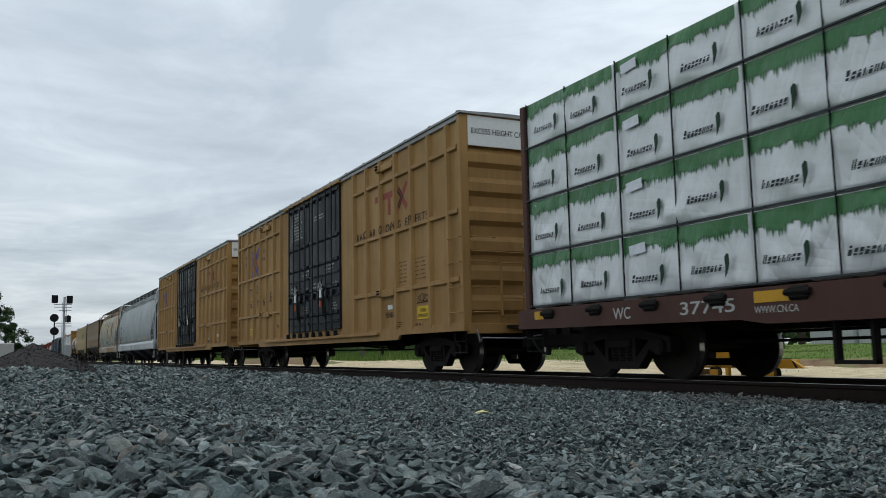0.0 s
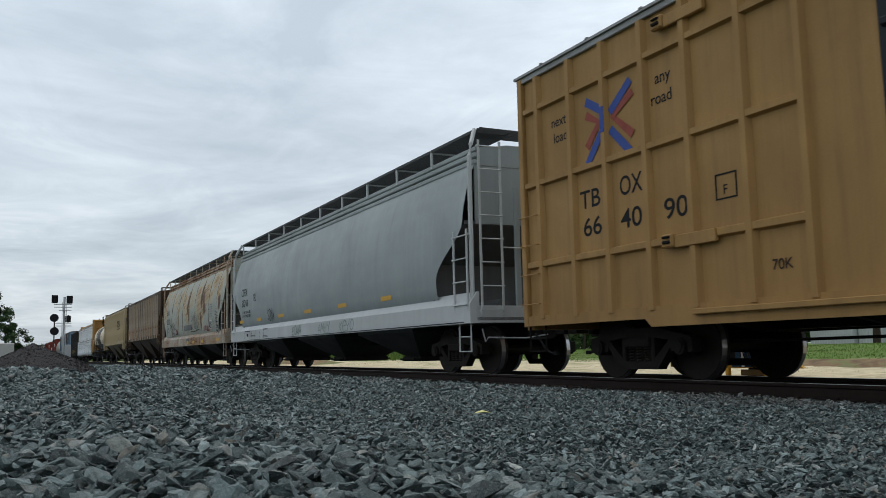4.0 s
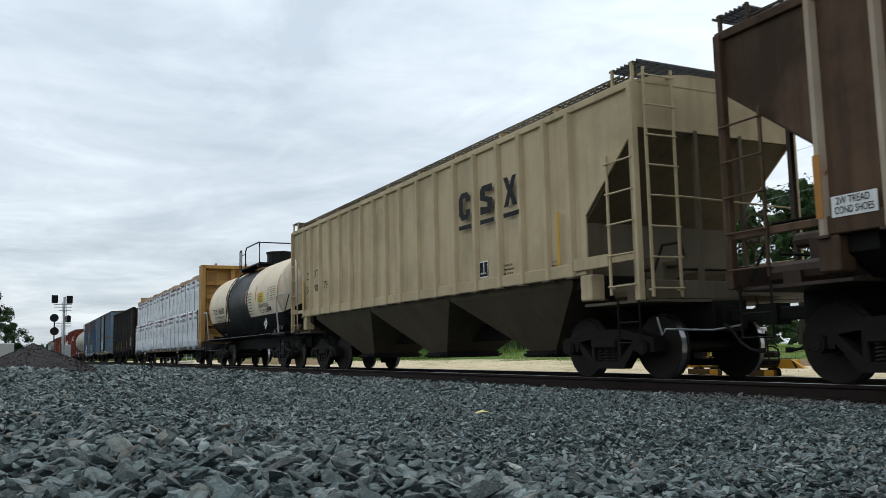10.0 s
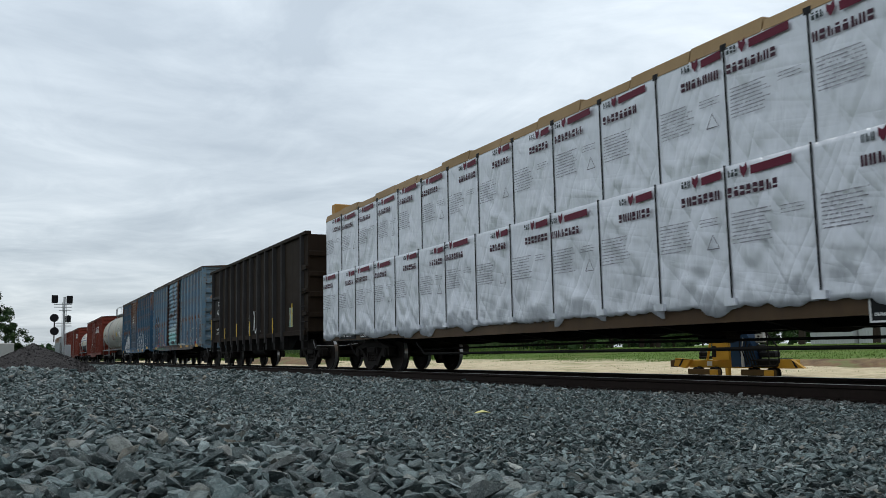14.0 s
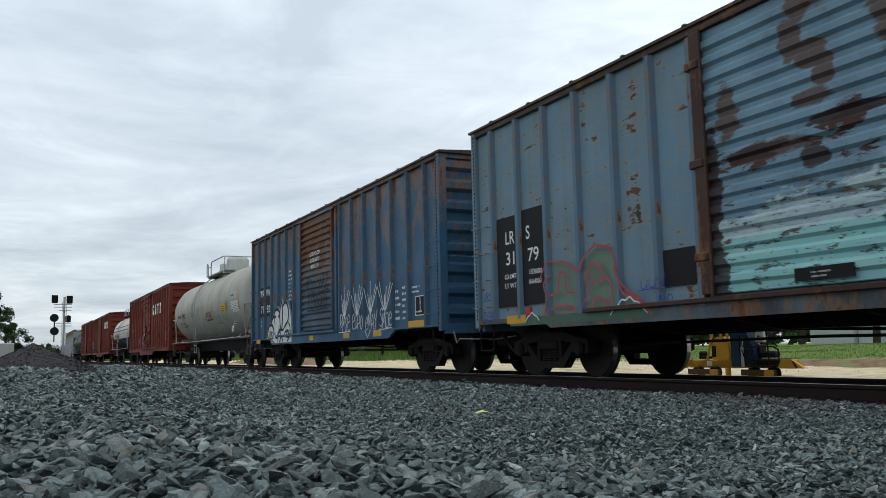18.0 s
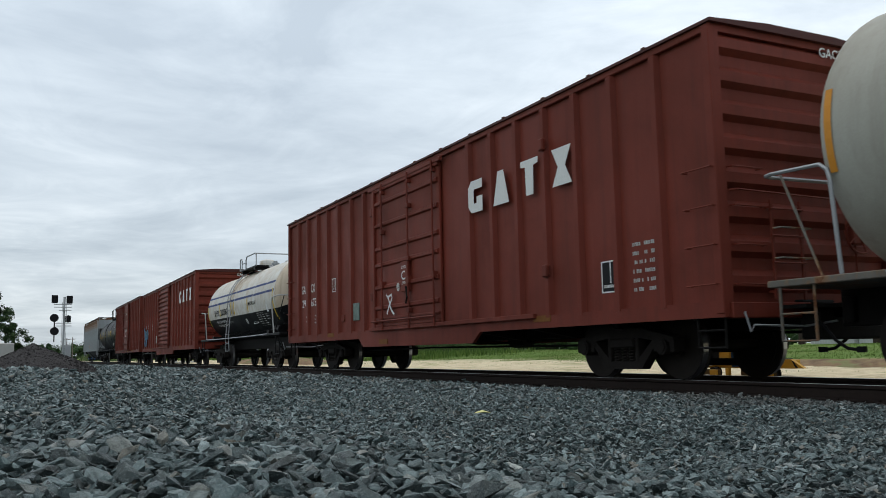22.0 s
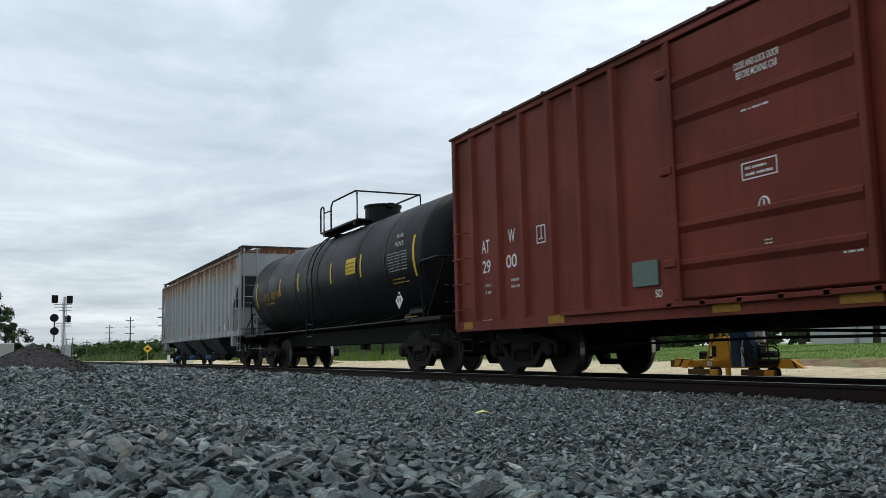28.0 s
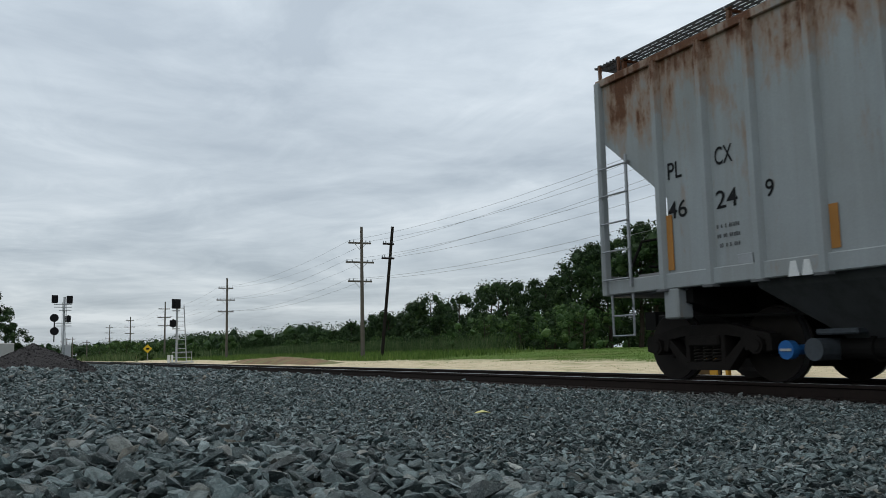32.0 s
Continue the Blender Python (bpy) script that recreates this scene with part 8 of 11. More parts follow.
def tank_car(label, L0, L1, r, zc, frame_mat, rail_mat, pivot, platform, ladder_x, wrap, dome, pale_ends=False, rail_h=0.8, dome_r=0.5, dome_h=0.48, dome_mat=None):
    x_l, x_r = L0 - 0.4, L1 + 0.4
    car, h = railcar("tank_car", label, "tank car", x_l, x_r, [-pivot, pivot])
    trucks = h - pivot
    end_mat = M_DKWHITE if pale_ends else rail_mat
    e = (L1 - L0) / 2
    wrap(car, -e, e, r, zc)
    # stub sills, bolsters and cradle at both ends
    for s in (-1, 1):
        part("stub_sill", MB().box(*sorted((s * (h - 3.4), s * (h + 0.1))), -0.2, 0.2, 0.66, 1.12, 0.015), M_UNDER, car)
        part("end_platform", MB().box(*sorted((s * (h - 1.55), s * (h + 0.02))), -1.5, 1.5, 1.10, 1.18, 0.01), frame_mat, car)
        part("tank_cradle", MB().prism([(-1.35, 1.12), (-1.35, 1.30), (-0.95, zc - r * 0.86), (-0.3, zc - r + 0.02), (0.3, zc - r + 0.02), (0.95, zc - r * 0.86), (1.35, 1.30), (1.35, 1.12)], "x", *sorted((s * (h - trucks - 0.15), s * (h - trucks + 0.15)))), frame_mat, car)
        part("end_rail", MB().tube([(s * (h - 0.92), -1.42, 1.15), (s * (h - 0.92), -1.50, 2.20), (s * (h - 0.89), -1.50, 2.30), (s * (h - 0.80), -1.50, 2.37), (s * (h - 0.14), -1.50, 2.39), (s * (h - 0.03), -1.46, 2.39), (s * (h + 0.0), -1.34, 2.39), (s * (h + 0.02), 1.2, 2.42), (s * (h - 0.8), 1.50, 2.38), (s * (h - 0.92), 1.50, 2.24), (s * (h - 0.92), 1.42, 1.15)], 0.024, 6), end_mat, car)
        part("rail_brace", MB().tube([(s * (h - 0.1), -1.3, 2.40), (s * (h - 0.7), -1.45, 1.18)], 0.016, 5), frame_mat, car)
        stirrup(car, s * (h - 0.35), 1.10, frame_mat, y=-1.45, drop=0.6)
        for z in (1.45, 1.8):
            grab(car, s * (h - 0.02), z, 0.5, -1.1, "end", frame_mat)
    part("side_rail", MB().tube([(-h + 1.5, -1.50, 1.16), (-3, -1.52, 1.14), (3, -1.52, 1.14), (h - 1.5, -1.50, 1.16)], 0.024, 6), rail_mat, car)
    for x in np.linspace(-h + 3.2, h - 3.2, 5):
        part("rail_bracket", MB().tube([(x, -1.52, 1.15), (x + 0.22, ty(r, zc)(1.42), 1.42)], 0.014, 5), frame_mat, car)
    # top platform
    p0, p1 = platform
    zt = zc + r
    pf = part("dome_platform", MB().box(p0, p1, -0.95, -0.45, zt - 0.02, zt + 0.03).box(p0, p1, 0.45, 0.95, zt - 0.02, zt + 0.03).box(p0 + 0.2, p0 + 0.35, -0.95, 0.95, zt - 0.12, zt - 0.02).box(p1 - 0.35, p1 - 0.2, -0.95, 0.95, zt - 0.12, zt - 0.02), M_STEELGREY if dome_mat is M_PALEDOME else frame_mat, car, "walkway round the top fittings")
    for y in (-0.95, 0.95):
        part("railing", MB().tube([(p0, y, zt), (p0, y, zt + rail_h - 0.08), (p0 + 0.06, y, zt + rail_h - 0.02), (p0 + 0.24, y, zt + rail_h - 0.02), (p0 + 0.30, y, zt + rail_h - 0.08), (p0 + 0.30, y, zt)], 0.026, 6), rail_mat, pf)
        part("railing", MB().tube([(p0 + 0.95, y, zt), (p0 + 0.95, y, zt + rail_h - 0.14), (p0 + 1.12, y, zt + rail_h), (p1 - 0.08, y, zt + rail_h), (p1, y, zt + rail_h - 0.06), (p1, y, zt)], 0.026, 6), rail_mat, pf)
        part("railing", MB().tube([(p0 + 0.3, y, zt + rail_h - 0.22), (p0 + 1.0, y, zt + rail_h - 0.24)], 0.02, 6), rail_mat, pf)
    part("railing", MB().tube([(p1, -0.95, zt + rail_h - 0.02), (p1, 0.95, zt + rail_h - 0.02)], 0.024, 6), rail_mat, pf)
    if dome_mat:
        part("manway_dome", MB().cyl((dome, 0, zt - 0.15), (dome, 0, zt + dome_h - 0.16), dome_r, 20).cyl((dome, 0, zt + dome_h - 0.16), (dome, 0, zt + dome_h - 0.05), dome_r, 20, dome_r * 0.9).cyl((dome, 0, zt + dome_h - 0.05), (dome, 0, zt + dome_h), dome_r * 0.9, 20, dome_r * 0.6), dome_mat, car, "rounded pale housing over the top fittings", smooth=False)
    else:
        part("manway_dome", MB().cyl((dome, 0, zt - 0.15), (dome, 0, zt + dome_h - 0.06), dome_r, 20).cyl((dome, 0, zt + dome_h - 0.06), (dome, 0, zt + dome_h), dome_r + 0.03, 20).box(dome + dome_r - 0.05, dome + dome_r + 0.13, -0.08, 0.08, zt + dome_h - 0.12, zt + dome_h), frame_mat, car, "round manway housing")
    # side ladder
    lx, rail_r = ladder_x, 0.018
    ang = np.radians(np.linspace(-42, 70, 12))
    mb = MB()
    for s in (-0.22, 0.22):
        pts = [(lx + s * 1.35, -1.52, 0.62), (lx + s * 1.2, -1.54, 1.2)] + [(lx + s, -(r + 0.10) * math.cos(a), zc + (r + 0.10) * math.sin(a)) for a in ang[3:]]
        mb.tube(pts, rail_r, 5)
    lad = part("ladder", mb, rail_mat, car)
    for k in range(9):
        a = radians(-8 + 9.5 * k)
        part("rung", MB().cyl((lx - 0.24, -(r + 0.10) * math.cos(a), zc + (r + 0.10) * math.sin(a)), (lx + 0.24, -(r + 0.10) * math.cos(a), zc + (r + 0.10) * math.sin(a)), 0.014, 6), rail_mat, lad)
    for z in (0.64, 0.95, 1.3):
        part("rung", MB().cyl((lx - 0.28, -1.53, z), (lx + 0.28, -1.53, z), 0.016, 6), rail_mat, lad)
    brake_wheel(car, h - 0.15, -0.55, 1.75, frame_mat)
    part("brake_cylinder", MB().cyl((h - 2.5, -0.9, 1.33), (h - 1.7, -0.9, 1.33), 0.16, 12).box(h - 2.6, h - 1.6, -1.0, -0.8, 1.15, 1.22), frame_mat, car)
    part("centre_sill", MB().box(-h + 1.0, h - 1.0, -0.26, 0.26, 0.70, 1.14, 0.015), M_UNDER, car)
    part("bottom_outlet", MB().cyl((0.2, 0, 0.55), (0.2, 0, zc - r + 0.1), 0.16, 12).box(-0.1, 0.5, -0.25, 0.25, 0.75, 0.9, 0.03), frame_mat, car)
    part("brake_pipe", MB().tube([(-h, 0.6, 0.7), (-h + 3, 0.3, 0.85), (h - 3, 0.3, 0.85), (h, 0.6, 0.7)], 0.022, 5), M_UNDER, car)
    uncoupling_lever(car, h, rail_mat)
    return car, h


M_HEAD = paint("stained_tank_head", (0.60, 0.51, 0.39), dirt=(0.16, 0.09, 0.05), dirt_amt=0.55, streak=0.5)


def shell_bands(car, xs, r, zc, mat, a0=0, a1=361):
    for x in xs:
        part("weld_band", MB().loft([[(x + d, -(r + o) * math.cos(t), zc + (r + o) * math.sin(t)) for t in np.radians(np.arange(a0, a1, 9))] for d, o in ((-0.03, -0.01), (-0.03, 0.008), (0.03, 0.008), (0.03, -0.01))], cap=False, closed=False), mat, car, smooth=True)


# cream and black
def wrap_cream(car, a, b, r, zc):
    s = math.degrees(math.asin((1.86 - zc) / r))
    shell("lower_shell", car, a, b, r, zc, a, b, 180 - s, 360 + s, M_TANKBLACK, "black lower half of the tank")
    shell("upper_shell", car, a, b, r, zc, a, -2.1, s, 180 - s, M_CREAM, "cream upper shell with dirt runs")
    shell("middle_band", car, a, b, r, zc, -2.1, 1.38, s, 180 - s, M_TANKBLACK, "broad black band round the middle")
    shell("upper_shell", car, a, b, r, zc, 1.38, b, s, 180 - s, M_CREAM, "cream upper shell with dirt runs")
    shell("tank_head", car, a, b, r, zc, b - 0.5, b, s, 180 - s, M_HEAD, "stained cream tank head", off=0.004)


R8, Z8 = 1.42, 2.50
car, h = tank_car("cream and black tank car with a black band", 22.0, 34.36, R8, Z8, M_TANKBLACK, M_TANKBLACK, 4.92, (-1.8, 1.35), -1.55, wrap_cream, 0.8, True)
tank_text("TILX 160638", -4.68, 2.20, 0.24, M_BLACK, car, R8, Z8, w=2.05)
tank_text("LD LMT 197400 LB 89530 KG", -4.6, 2.02, 0.10, M_BLACK, car, R8, Z8, w=2.0); tank_text("LT WT 65600 LB 29755 KG", -4.6, 1.88, 0.10, M_BLACK, car, R8, Z8, w=1.95)
text("TILX 160638", 6.14, 3.02, 0.15, M_BLACK, car, face="end", y2=-0.75, w=1.3)
for x, z0, z1 in ((-5.58, 2.15, 3.0), (-2.1, 2.1, 2.9), (1.15, 2.35, 2.9), (2.58, 2.4, 2.95), (5.45, 2.15, 3.1)):
    tank_panel(car, x, z0, 0.10, z1 - z0, R8, Z8, M_ORANGE, "reflector", "orange reflective strip")
tank_panel(car, 2.95, 2.30, 0.72, 0.36, R8, Z8, M_SIGNYEL, label="yellow emergency contact sign"); tank_bars(car, 3.0, 2.34, 0.6, 0.28, 4, M_BLACK, R8, Z8)
tank_text("SODIUM HYDROXIDE", 2.93, 2.12, 0.13, M_BLACK, car, R8, Z8, w=1.3)
tank_bars(car, 1.3, 1.92, 0.9, 0.85, 8, M_BLACK, R8, Z8); tank_bars(car, 4.27, 2.28, 1.12, 0.5, 7, M_BLACK, R8, Z8, cols=3); tank_bars(car, 2.95, 1.92, 1.2, 0.16, 2, M_BLACK, R8, Z8)
part("grey_patch", MB().box(3.95, 4.45, ty(R8, Z8)(2.05) - 0.012, ty(R8, Z8)(2.05), 1.97, 2.12), M_TANKBLACK, car, "painted-over black patch")


def placard(car, x, z, s, y=-1.50, y_of=None):
    yy = y if y_of is None else y_of(z) - 0.03
    p = part("placard", MB().prism([(x, z - 0.2), (x + 0.2, z), (x, z + 0.2), (x - 0.2, z)], "y", yy - 0.008, yy), M_WHITE, car, "white diamond hazard placard")
    text(s, x - 0.11, z - 0.04, 0.09, M_BLACK, p, y=yy - 0.009, w=0.22)
    part("placard_border", MB().prism([(x - 0.08, z + 0.1), (x, z + 0.17), (x + 0.08, z + 0.1)], "y", yy - 0.011, yy - 0.008), M_BLACK, p)


placard(car, 4.38, 1.52, "1824")


# grey
def wrap_grey(car, a, b, r, zc):
    shell("tank_shell", car, a, b, r, zc, a, b, 0, 360, M_TANKGREY, "grey tank shell with rusty runs", seg=56)


R13, Z13 = 1.54, 2.68
car, h = tank_car("grey tank car covered in small graffiti tags", -68.4, -52.1, R13, Z13, M_TANKSILL, M_STEELGREY, 6.36, (-2.15, 1.72), -1.82, wrap_grey, 0.1, rail_h=0.63, dome_h=0.78, dome_mat=M_PALEDOME)
shell_bands(car, (-5.4, -2.2, 1.05, 3.25, 5.0), R13, Z13, M_TANKGREY)
part("relief_valve_hood", MB().cyl((-1.5, 0, 4.1), (-1.5, 0, 4.78), 0.50, 18, 0.48).cyl((-1.5, 0, 4.78), (-1.5, 0, 4.88), 0.48, 18, 0.30), M_PALEDOME, car, "low grey valve hood")
bars(-6.6, 2.30, 0.8, 0.5, 1, M_BLACK, car, y_of=lambda q: ty(R13, Z13)(q) - 0.012, cols=4); tank_text("70987", -5.55, 2.34, 0.24, M_BLACK, car, R13, Z13, w=0.95)
tank_text("LD LMT 186900 LB 84800 KG", -6.5, 2.06, 0.10, M_BLACK, car, R13, Z13, w=1.75); tank_text("LT WT 76100 LB 34500 KG", -6.5, 1.90, 0.10, M_BLACK, car, R13, Z13, w=1.7)
for x in (-7.62, -5.62, -3.6, -0.46, 1.81, 4.58, 6.85):
    tank_panel(car, x, 2.25, 0.09, 0.55 if abs(x) < 6 else 0.9, R13, Z13, M_ORANGE, "reflector", "orange reflective strip")
tank_panel(car, 3.64, 2.24, 0.85, 0.32, R13, Z13, M_SIGNYEL, label="yellow emergency contact sign"); tank_bars(car, 3.69, 2.28, 0.75, 0.24, 3, M_BLACK, R13, Z13)
tank_panel(car, 5.53, 2.15, 1.2, 0.42, R13, Z13, M_WHITE, label="white table of small print"); tank_bars(car, 5.58, 2.17, 1.1, 0.38, 6, M_BLACK, R13, Z13, cols=3)
tank_panel(car, 5.5, 2.68, 1.0, 0.28, R13, Z13, M_DKWHITE); tank_bars(car, 5.6, 2.74, 0.8, 0.2, 1, M_BLACK, R13, Z13)
stencil_square(car, 5.04, 1.72, 0.6, 0.30, ty(R13, Z13)(1.78) - 0.012, M_WHITE, M_BLACK)
placard(car, 5.64, 1.53, "3426", y=-1.45)
for k, (x, z, w, hh, mt, ww) in enumerate(((0.45, 2.05, 1.25, 0.36, M_GRAFR, 0.036), (0.5, 2.10, 1.15, 0.30, M_GRAFR, 0.02), (-3.0, 2.70, 0.6, 0.26, M_GRAFG, 0.03), (-3.0, 2.36, 0.7, 0.2, M_GRAFG, 0.035), (-1.0, 1.7, 0.6, 0.24, M_GRAFG, 0.022), (2.0, 1.85, 1.1, 0.32, M_GRAFG, 0.03), (-1.25, 2.1, 0.3, 0.6, M_GRAFG, 0.02), (-3.3, 1.75, 0.4, 0.2, M_GRAFG, 0.022), (4.6, 2.35, 0.35, 0.3, M_GRAFG, 0.03), (3.7, 1.95, 0.8, 0.2, M_GRAFG, 0.025))):
    scribble(x, z, w, hh, mt, car, loops=4, width=ww, seed=60 + k, label="spray-painted tag", y_of=lambda q: ty(R13, Z13)(q) - 0.012)
for x, z, w in ((1.9, 2.2, 1.0), (3.9, 1.75, 1.3), (-0.4, 2.0, 1.0), (-5.0, 1.9, 0.8)):
    tank_bars(car, x, z, w, 0.22, 3, M_DARKGREY, R13, Z13)

# white over black with blue lines
M_STRIPE = plain("navy_stripe_paint", (0.035, 0.055, 0.17), 0.55, 0, 0.3, 10)


def wrap_white(car, a, b, r, zc):
    s = math.degrees(math.asin((2.02 - zc) / r))
    shell("lower_shell", car, a, b, r, zc, a, b, 180 - s, 360 + s, M_TANKBLACK, "black lower half of the tank")
    shell("upper_shell", car, a, b, r, zc, a, b, s, 180 - s, M_TANKWHITE, "dirty white upper half of the tank")
    shell("tank_head", car, a, b, r, zc, b - 0.5, b, s, 180 - s, M_HEAD, "brown-stained tank head", off=0.004)
    for z in (2.60, 2.90):
        a0 = math.degrees(math.asin((z - zc) / r))
        shell("stripe", car, a, b, r, zc, a + 0.62, b - 0.7, a0, a0 + 3.4, M_STRIPE, "navy blue painted line", off=0.004)


R15, Z15 = 1.39, 2.47
car, h = tank_car("white and black tank car with two blue lines", -101.6, -89.42, R15, Z15, M_TANKBLACK, M_STEELGREY, 4.56, (-1.25, 1.32), -0.95, wrap_white, -0.55, True, rail_h=0.5, dome_r=0.33, dome_h=0.44, dome_mat=M_TANKWHITE)
part("relief_valve", MB().cyl((0.62, 0, 3.80), (0.62, 0, 3.98), 0.10, 12).cyl((0.62, 0, 3.98), (0.62, 0, 4.06), 0.16, 12).cyl((0.62, 0, 4.06), (0.62, 0, 4.14), 0.08, 12), M_STEELGREY, car, "small steel relief valve")
part("fill_fittings", MB().cyl((0.15, -0.15, 3.84), (0.15, -0.15, 4.0), 0.14, 12).cyl((0.25, 0.25, 3.84), (0.25, 0.25, 3.96), 0.18, 12).box(-0.1, 1.0, -0.4, 0.4, 3.82, 3.90, 0.02), M_STEELGREY, car)
shell_bands(car, (-3.6, -0.4, 2.6, 4.3), R15, Z15, M_TANKWHITE, -18, 199)
tank_text("SHPX", -4.14, 2.14, 0.25, M_BLACK, car, R15, Z15, w=0.92); tank_text("202062", -2.93, 2.14, 0.25, M_BLACK, car, R15, Z15, w=1.35)
tank_text("LIMESTONE SLURRY", 1.8, 2.30, 0.13, M_BLACK, car, R15, Z15, w=1.2)
tank_text("LD LMT 203300 LB 92 200 KG", -4.1, 1.84, 0.10, M_WHITE, car, R15, Z15, w=1.85); tank_text("LT WT  59700 LB 27 100 KG", -4.05, 1.68, 0.10, M_WHITE, car, R15, Z15, w=1.85); tank_text("NEW 09-1999", -2.05, 1.76, 0.10, M_DKWHITE, car, R15, Z15, w=0.85)
for x, z0, z1 in ((-5.5, 1.75, 2.6), (-3.12, 2.06, 2.60), (-1.02, 2.06, 2.62), (-0.52, 2.06, 2.58), (1.66, 2.06, 2.62), (5.2, 1.65, 2.7)):
    tank_panel(car, x, z0, 0.10, z1 - z0, R15, Z15, M_SIGNYEL, "reflector", "yellow reflective strip")
stencil_square(car, 1.88, 1.62, 0.62, 0.30, ty(R15, Z15)(1.66) - 0.012, M_WHITE); tank_bars(car, 2.75, 1.5, 1.0, 0.5, 7, M_DKWHITE, R15, Z15, cols=3); tank_bars(car, 3.9, 1.7, 0.5, 0.25, 3, M_DKWHITE, R15, Z15)
part("shell_mark", MB().tube([(1.0 + 0.09 * math.cos(a), ty(R15, Z15)(1.75 + 0.09 * math.sin(a)) - 0.01, 1.75 + 0.09 * math.sin(a)) for a in np.linspace(0, 6.283, 21)[:-1]], 0.012, 4, closed=True), M_WHITE, car)
tank_panel(car, 4.3, 1.95, 0.2, 0.25, R15, Z15, M_WHITE); bars(4.1, 1.11, 0.9, 0.06, 1, M_WHITE, car, y=-1.502)
sg = part("end_sign", MB().box(6.05, 6.08, -0.65, 0.45, 2.72, 3.22), M_DKWHITE, car, "pale lettering panel on the tank end")
text("SHPX 202062", 6.082, 3.03, 0.12, M_BLACK, sg, face="end", y2=-0.58, w=0.95)

# glossy black
def wrap_black(car, a, b, r, zc):
    shell("tank_shell", car, a, b, r, zc, a, b, 0, 360, M_TANKBLACK, "glossy black tank shell", seg=56)


R18, Z18 = 1.46, 2.60
M_YLET = plain("yellow_lettering", (0.36, 0.21, 0.03), 0.6, 0, 0.5, 14)
car, h = tank_car("glossy black tank car with yellow marks", -155.2, -139.65, R18, Z18, M_TANKBLACK, M_TANKBLACK, 6.25, (-0.97, 2.12), -0.25, wrap_black, 1.65)
shell_bands(car, (-5.3, -2.0, 0.2, 3.35, 5.2), R18, Z18, M_TANKBLACK)
tank_text("UTLX", -5.80, 2.30, 0.24, M_YLET, car, R18, Z18, w=0.85); tank_text("682148", -4.75, 2.30, 0.24, M_YLET, car, R18, Z18, w=1.0); tank_text("LD LMT 208400 LB 94 500 KG", -5.55, 1.92, 0.085, M_FADEINK, car, R18, Z18, w=1.5); tank_text("LT WT 77800 LB 35 200 KG", -5.5, 1.74, 0.085, M_FADEINK, car, R18, Z18, w=1.5); text("THE TANK CAR PEOPLE", -5.65, 2.14, 0.07, M_YLET, car, y=ty(R18, Z18)(2.17) - 0.006, w=1.2)
for x, z0, z1 in ((-6.72, 2.1, 3.0), (-3.70, 2.35, 2.9), (-1.7, 2.35, 2.9), (1.33, 2.35, 2.92), (3.6, 2.35, 2.92), (6.8, 2.1, 3.0)):
    tank_panel(car, x, z0, 0.10, z1 - z0, R18, Z18, M_SIGNYEL, "reflector", "yellow reflective strip")
tank_panel(car, 2.58, 2.48, 0.70, 0.40, R18, Z18, M_SIGNYEL, label="yellow emergency contact sign"); tank_bars(car, 2.64, 2.52, 0.6, 0.3, 3, M_FADEINK, R18, Z18)
bars(5.85, 3.0, 0.4, 0.2, 1, M_DKWHITE, car, y_of=lambda q: ty(R18, Z18)(q) - 0.012, cols=5); tank_text("PHENOL", 5.8, 2.84, 0.12, M_DKWHITE, car, R18, Z18, w=0.5)
tank_bars(car, 5.43, 2.28, 1.15, 0.46, 7, M_DKWHITE, R18, Z18, cols=3); tank_bars(car, 5.5, 2.0, 0.9, 0.16, 2, M_YLET, R18, Z18)
placard(car, 5.96, 1.62, "2312", y=-1.42); bars(6.4, 1.19, 0.8, 0.06, 1, M_YLET, car, y=-1.505)


# ---- high-sided gondola ----
M_RUSTPANEL = paint("bare_rust_panel", (0.19, 0.085, 0.034), dirt=(0.07, 0.032, 0.018), dirt_amt=0.5, streak=0.4, rust=0.3)


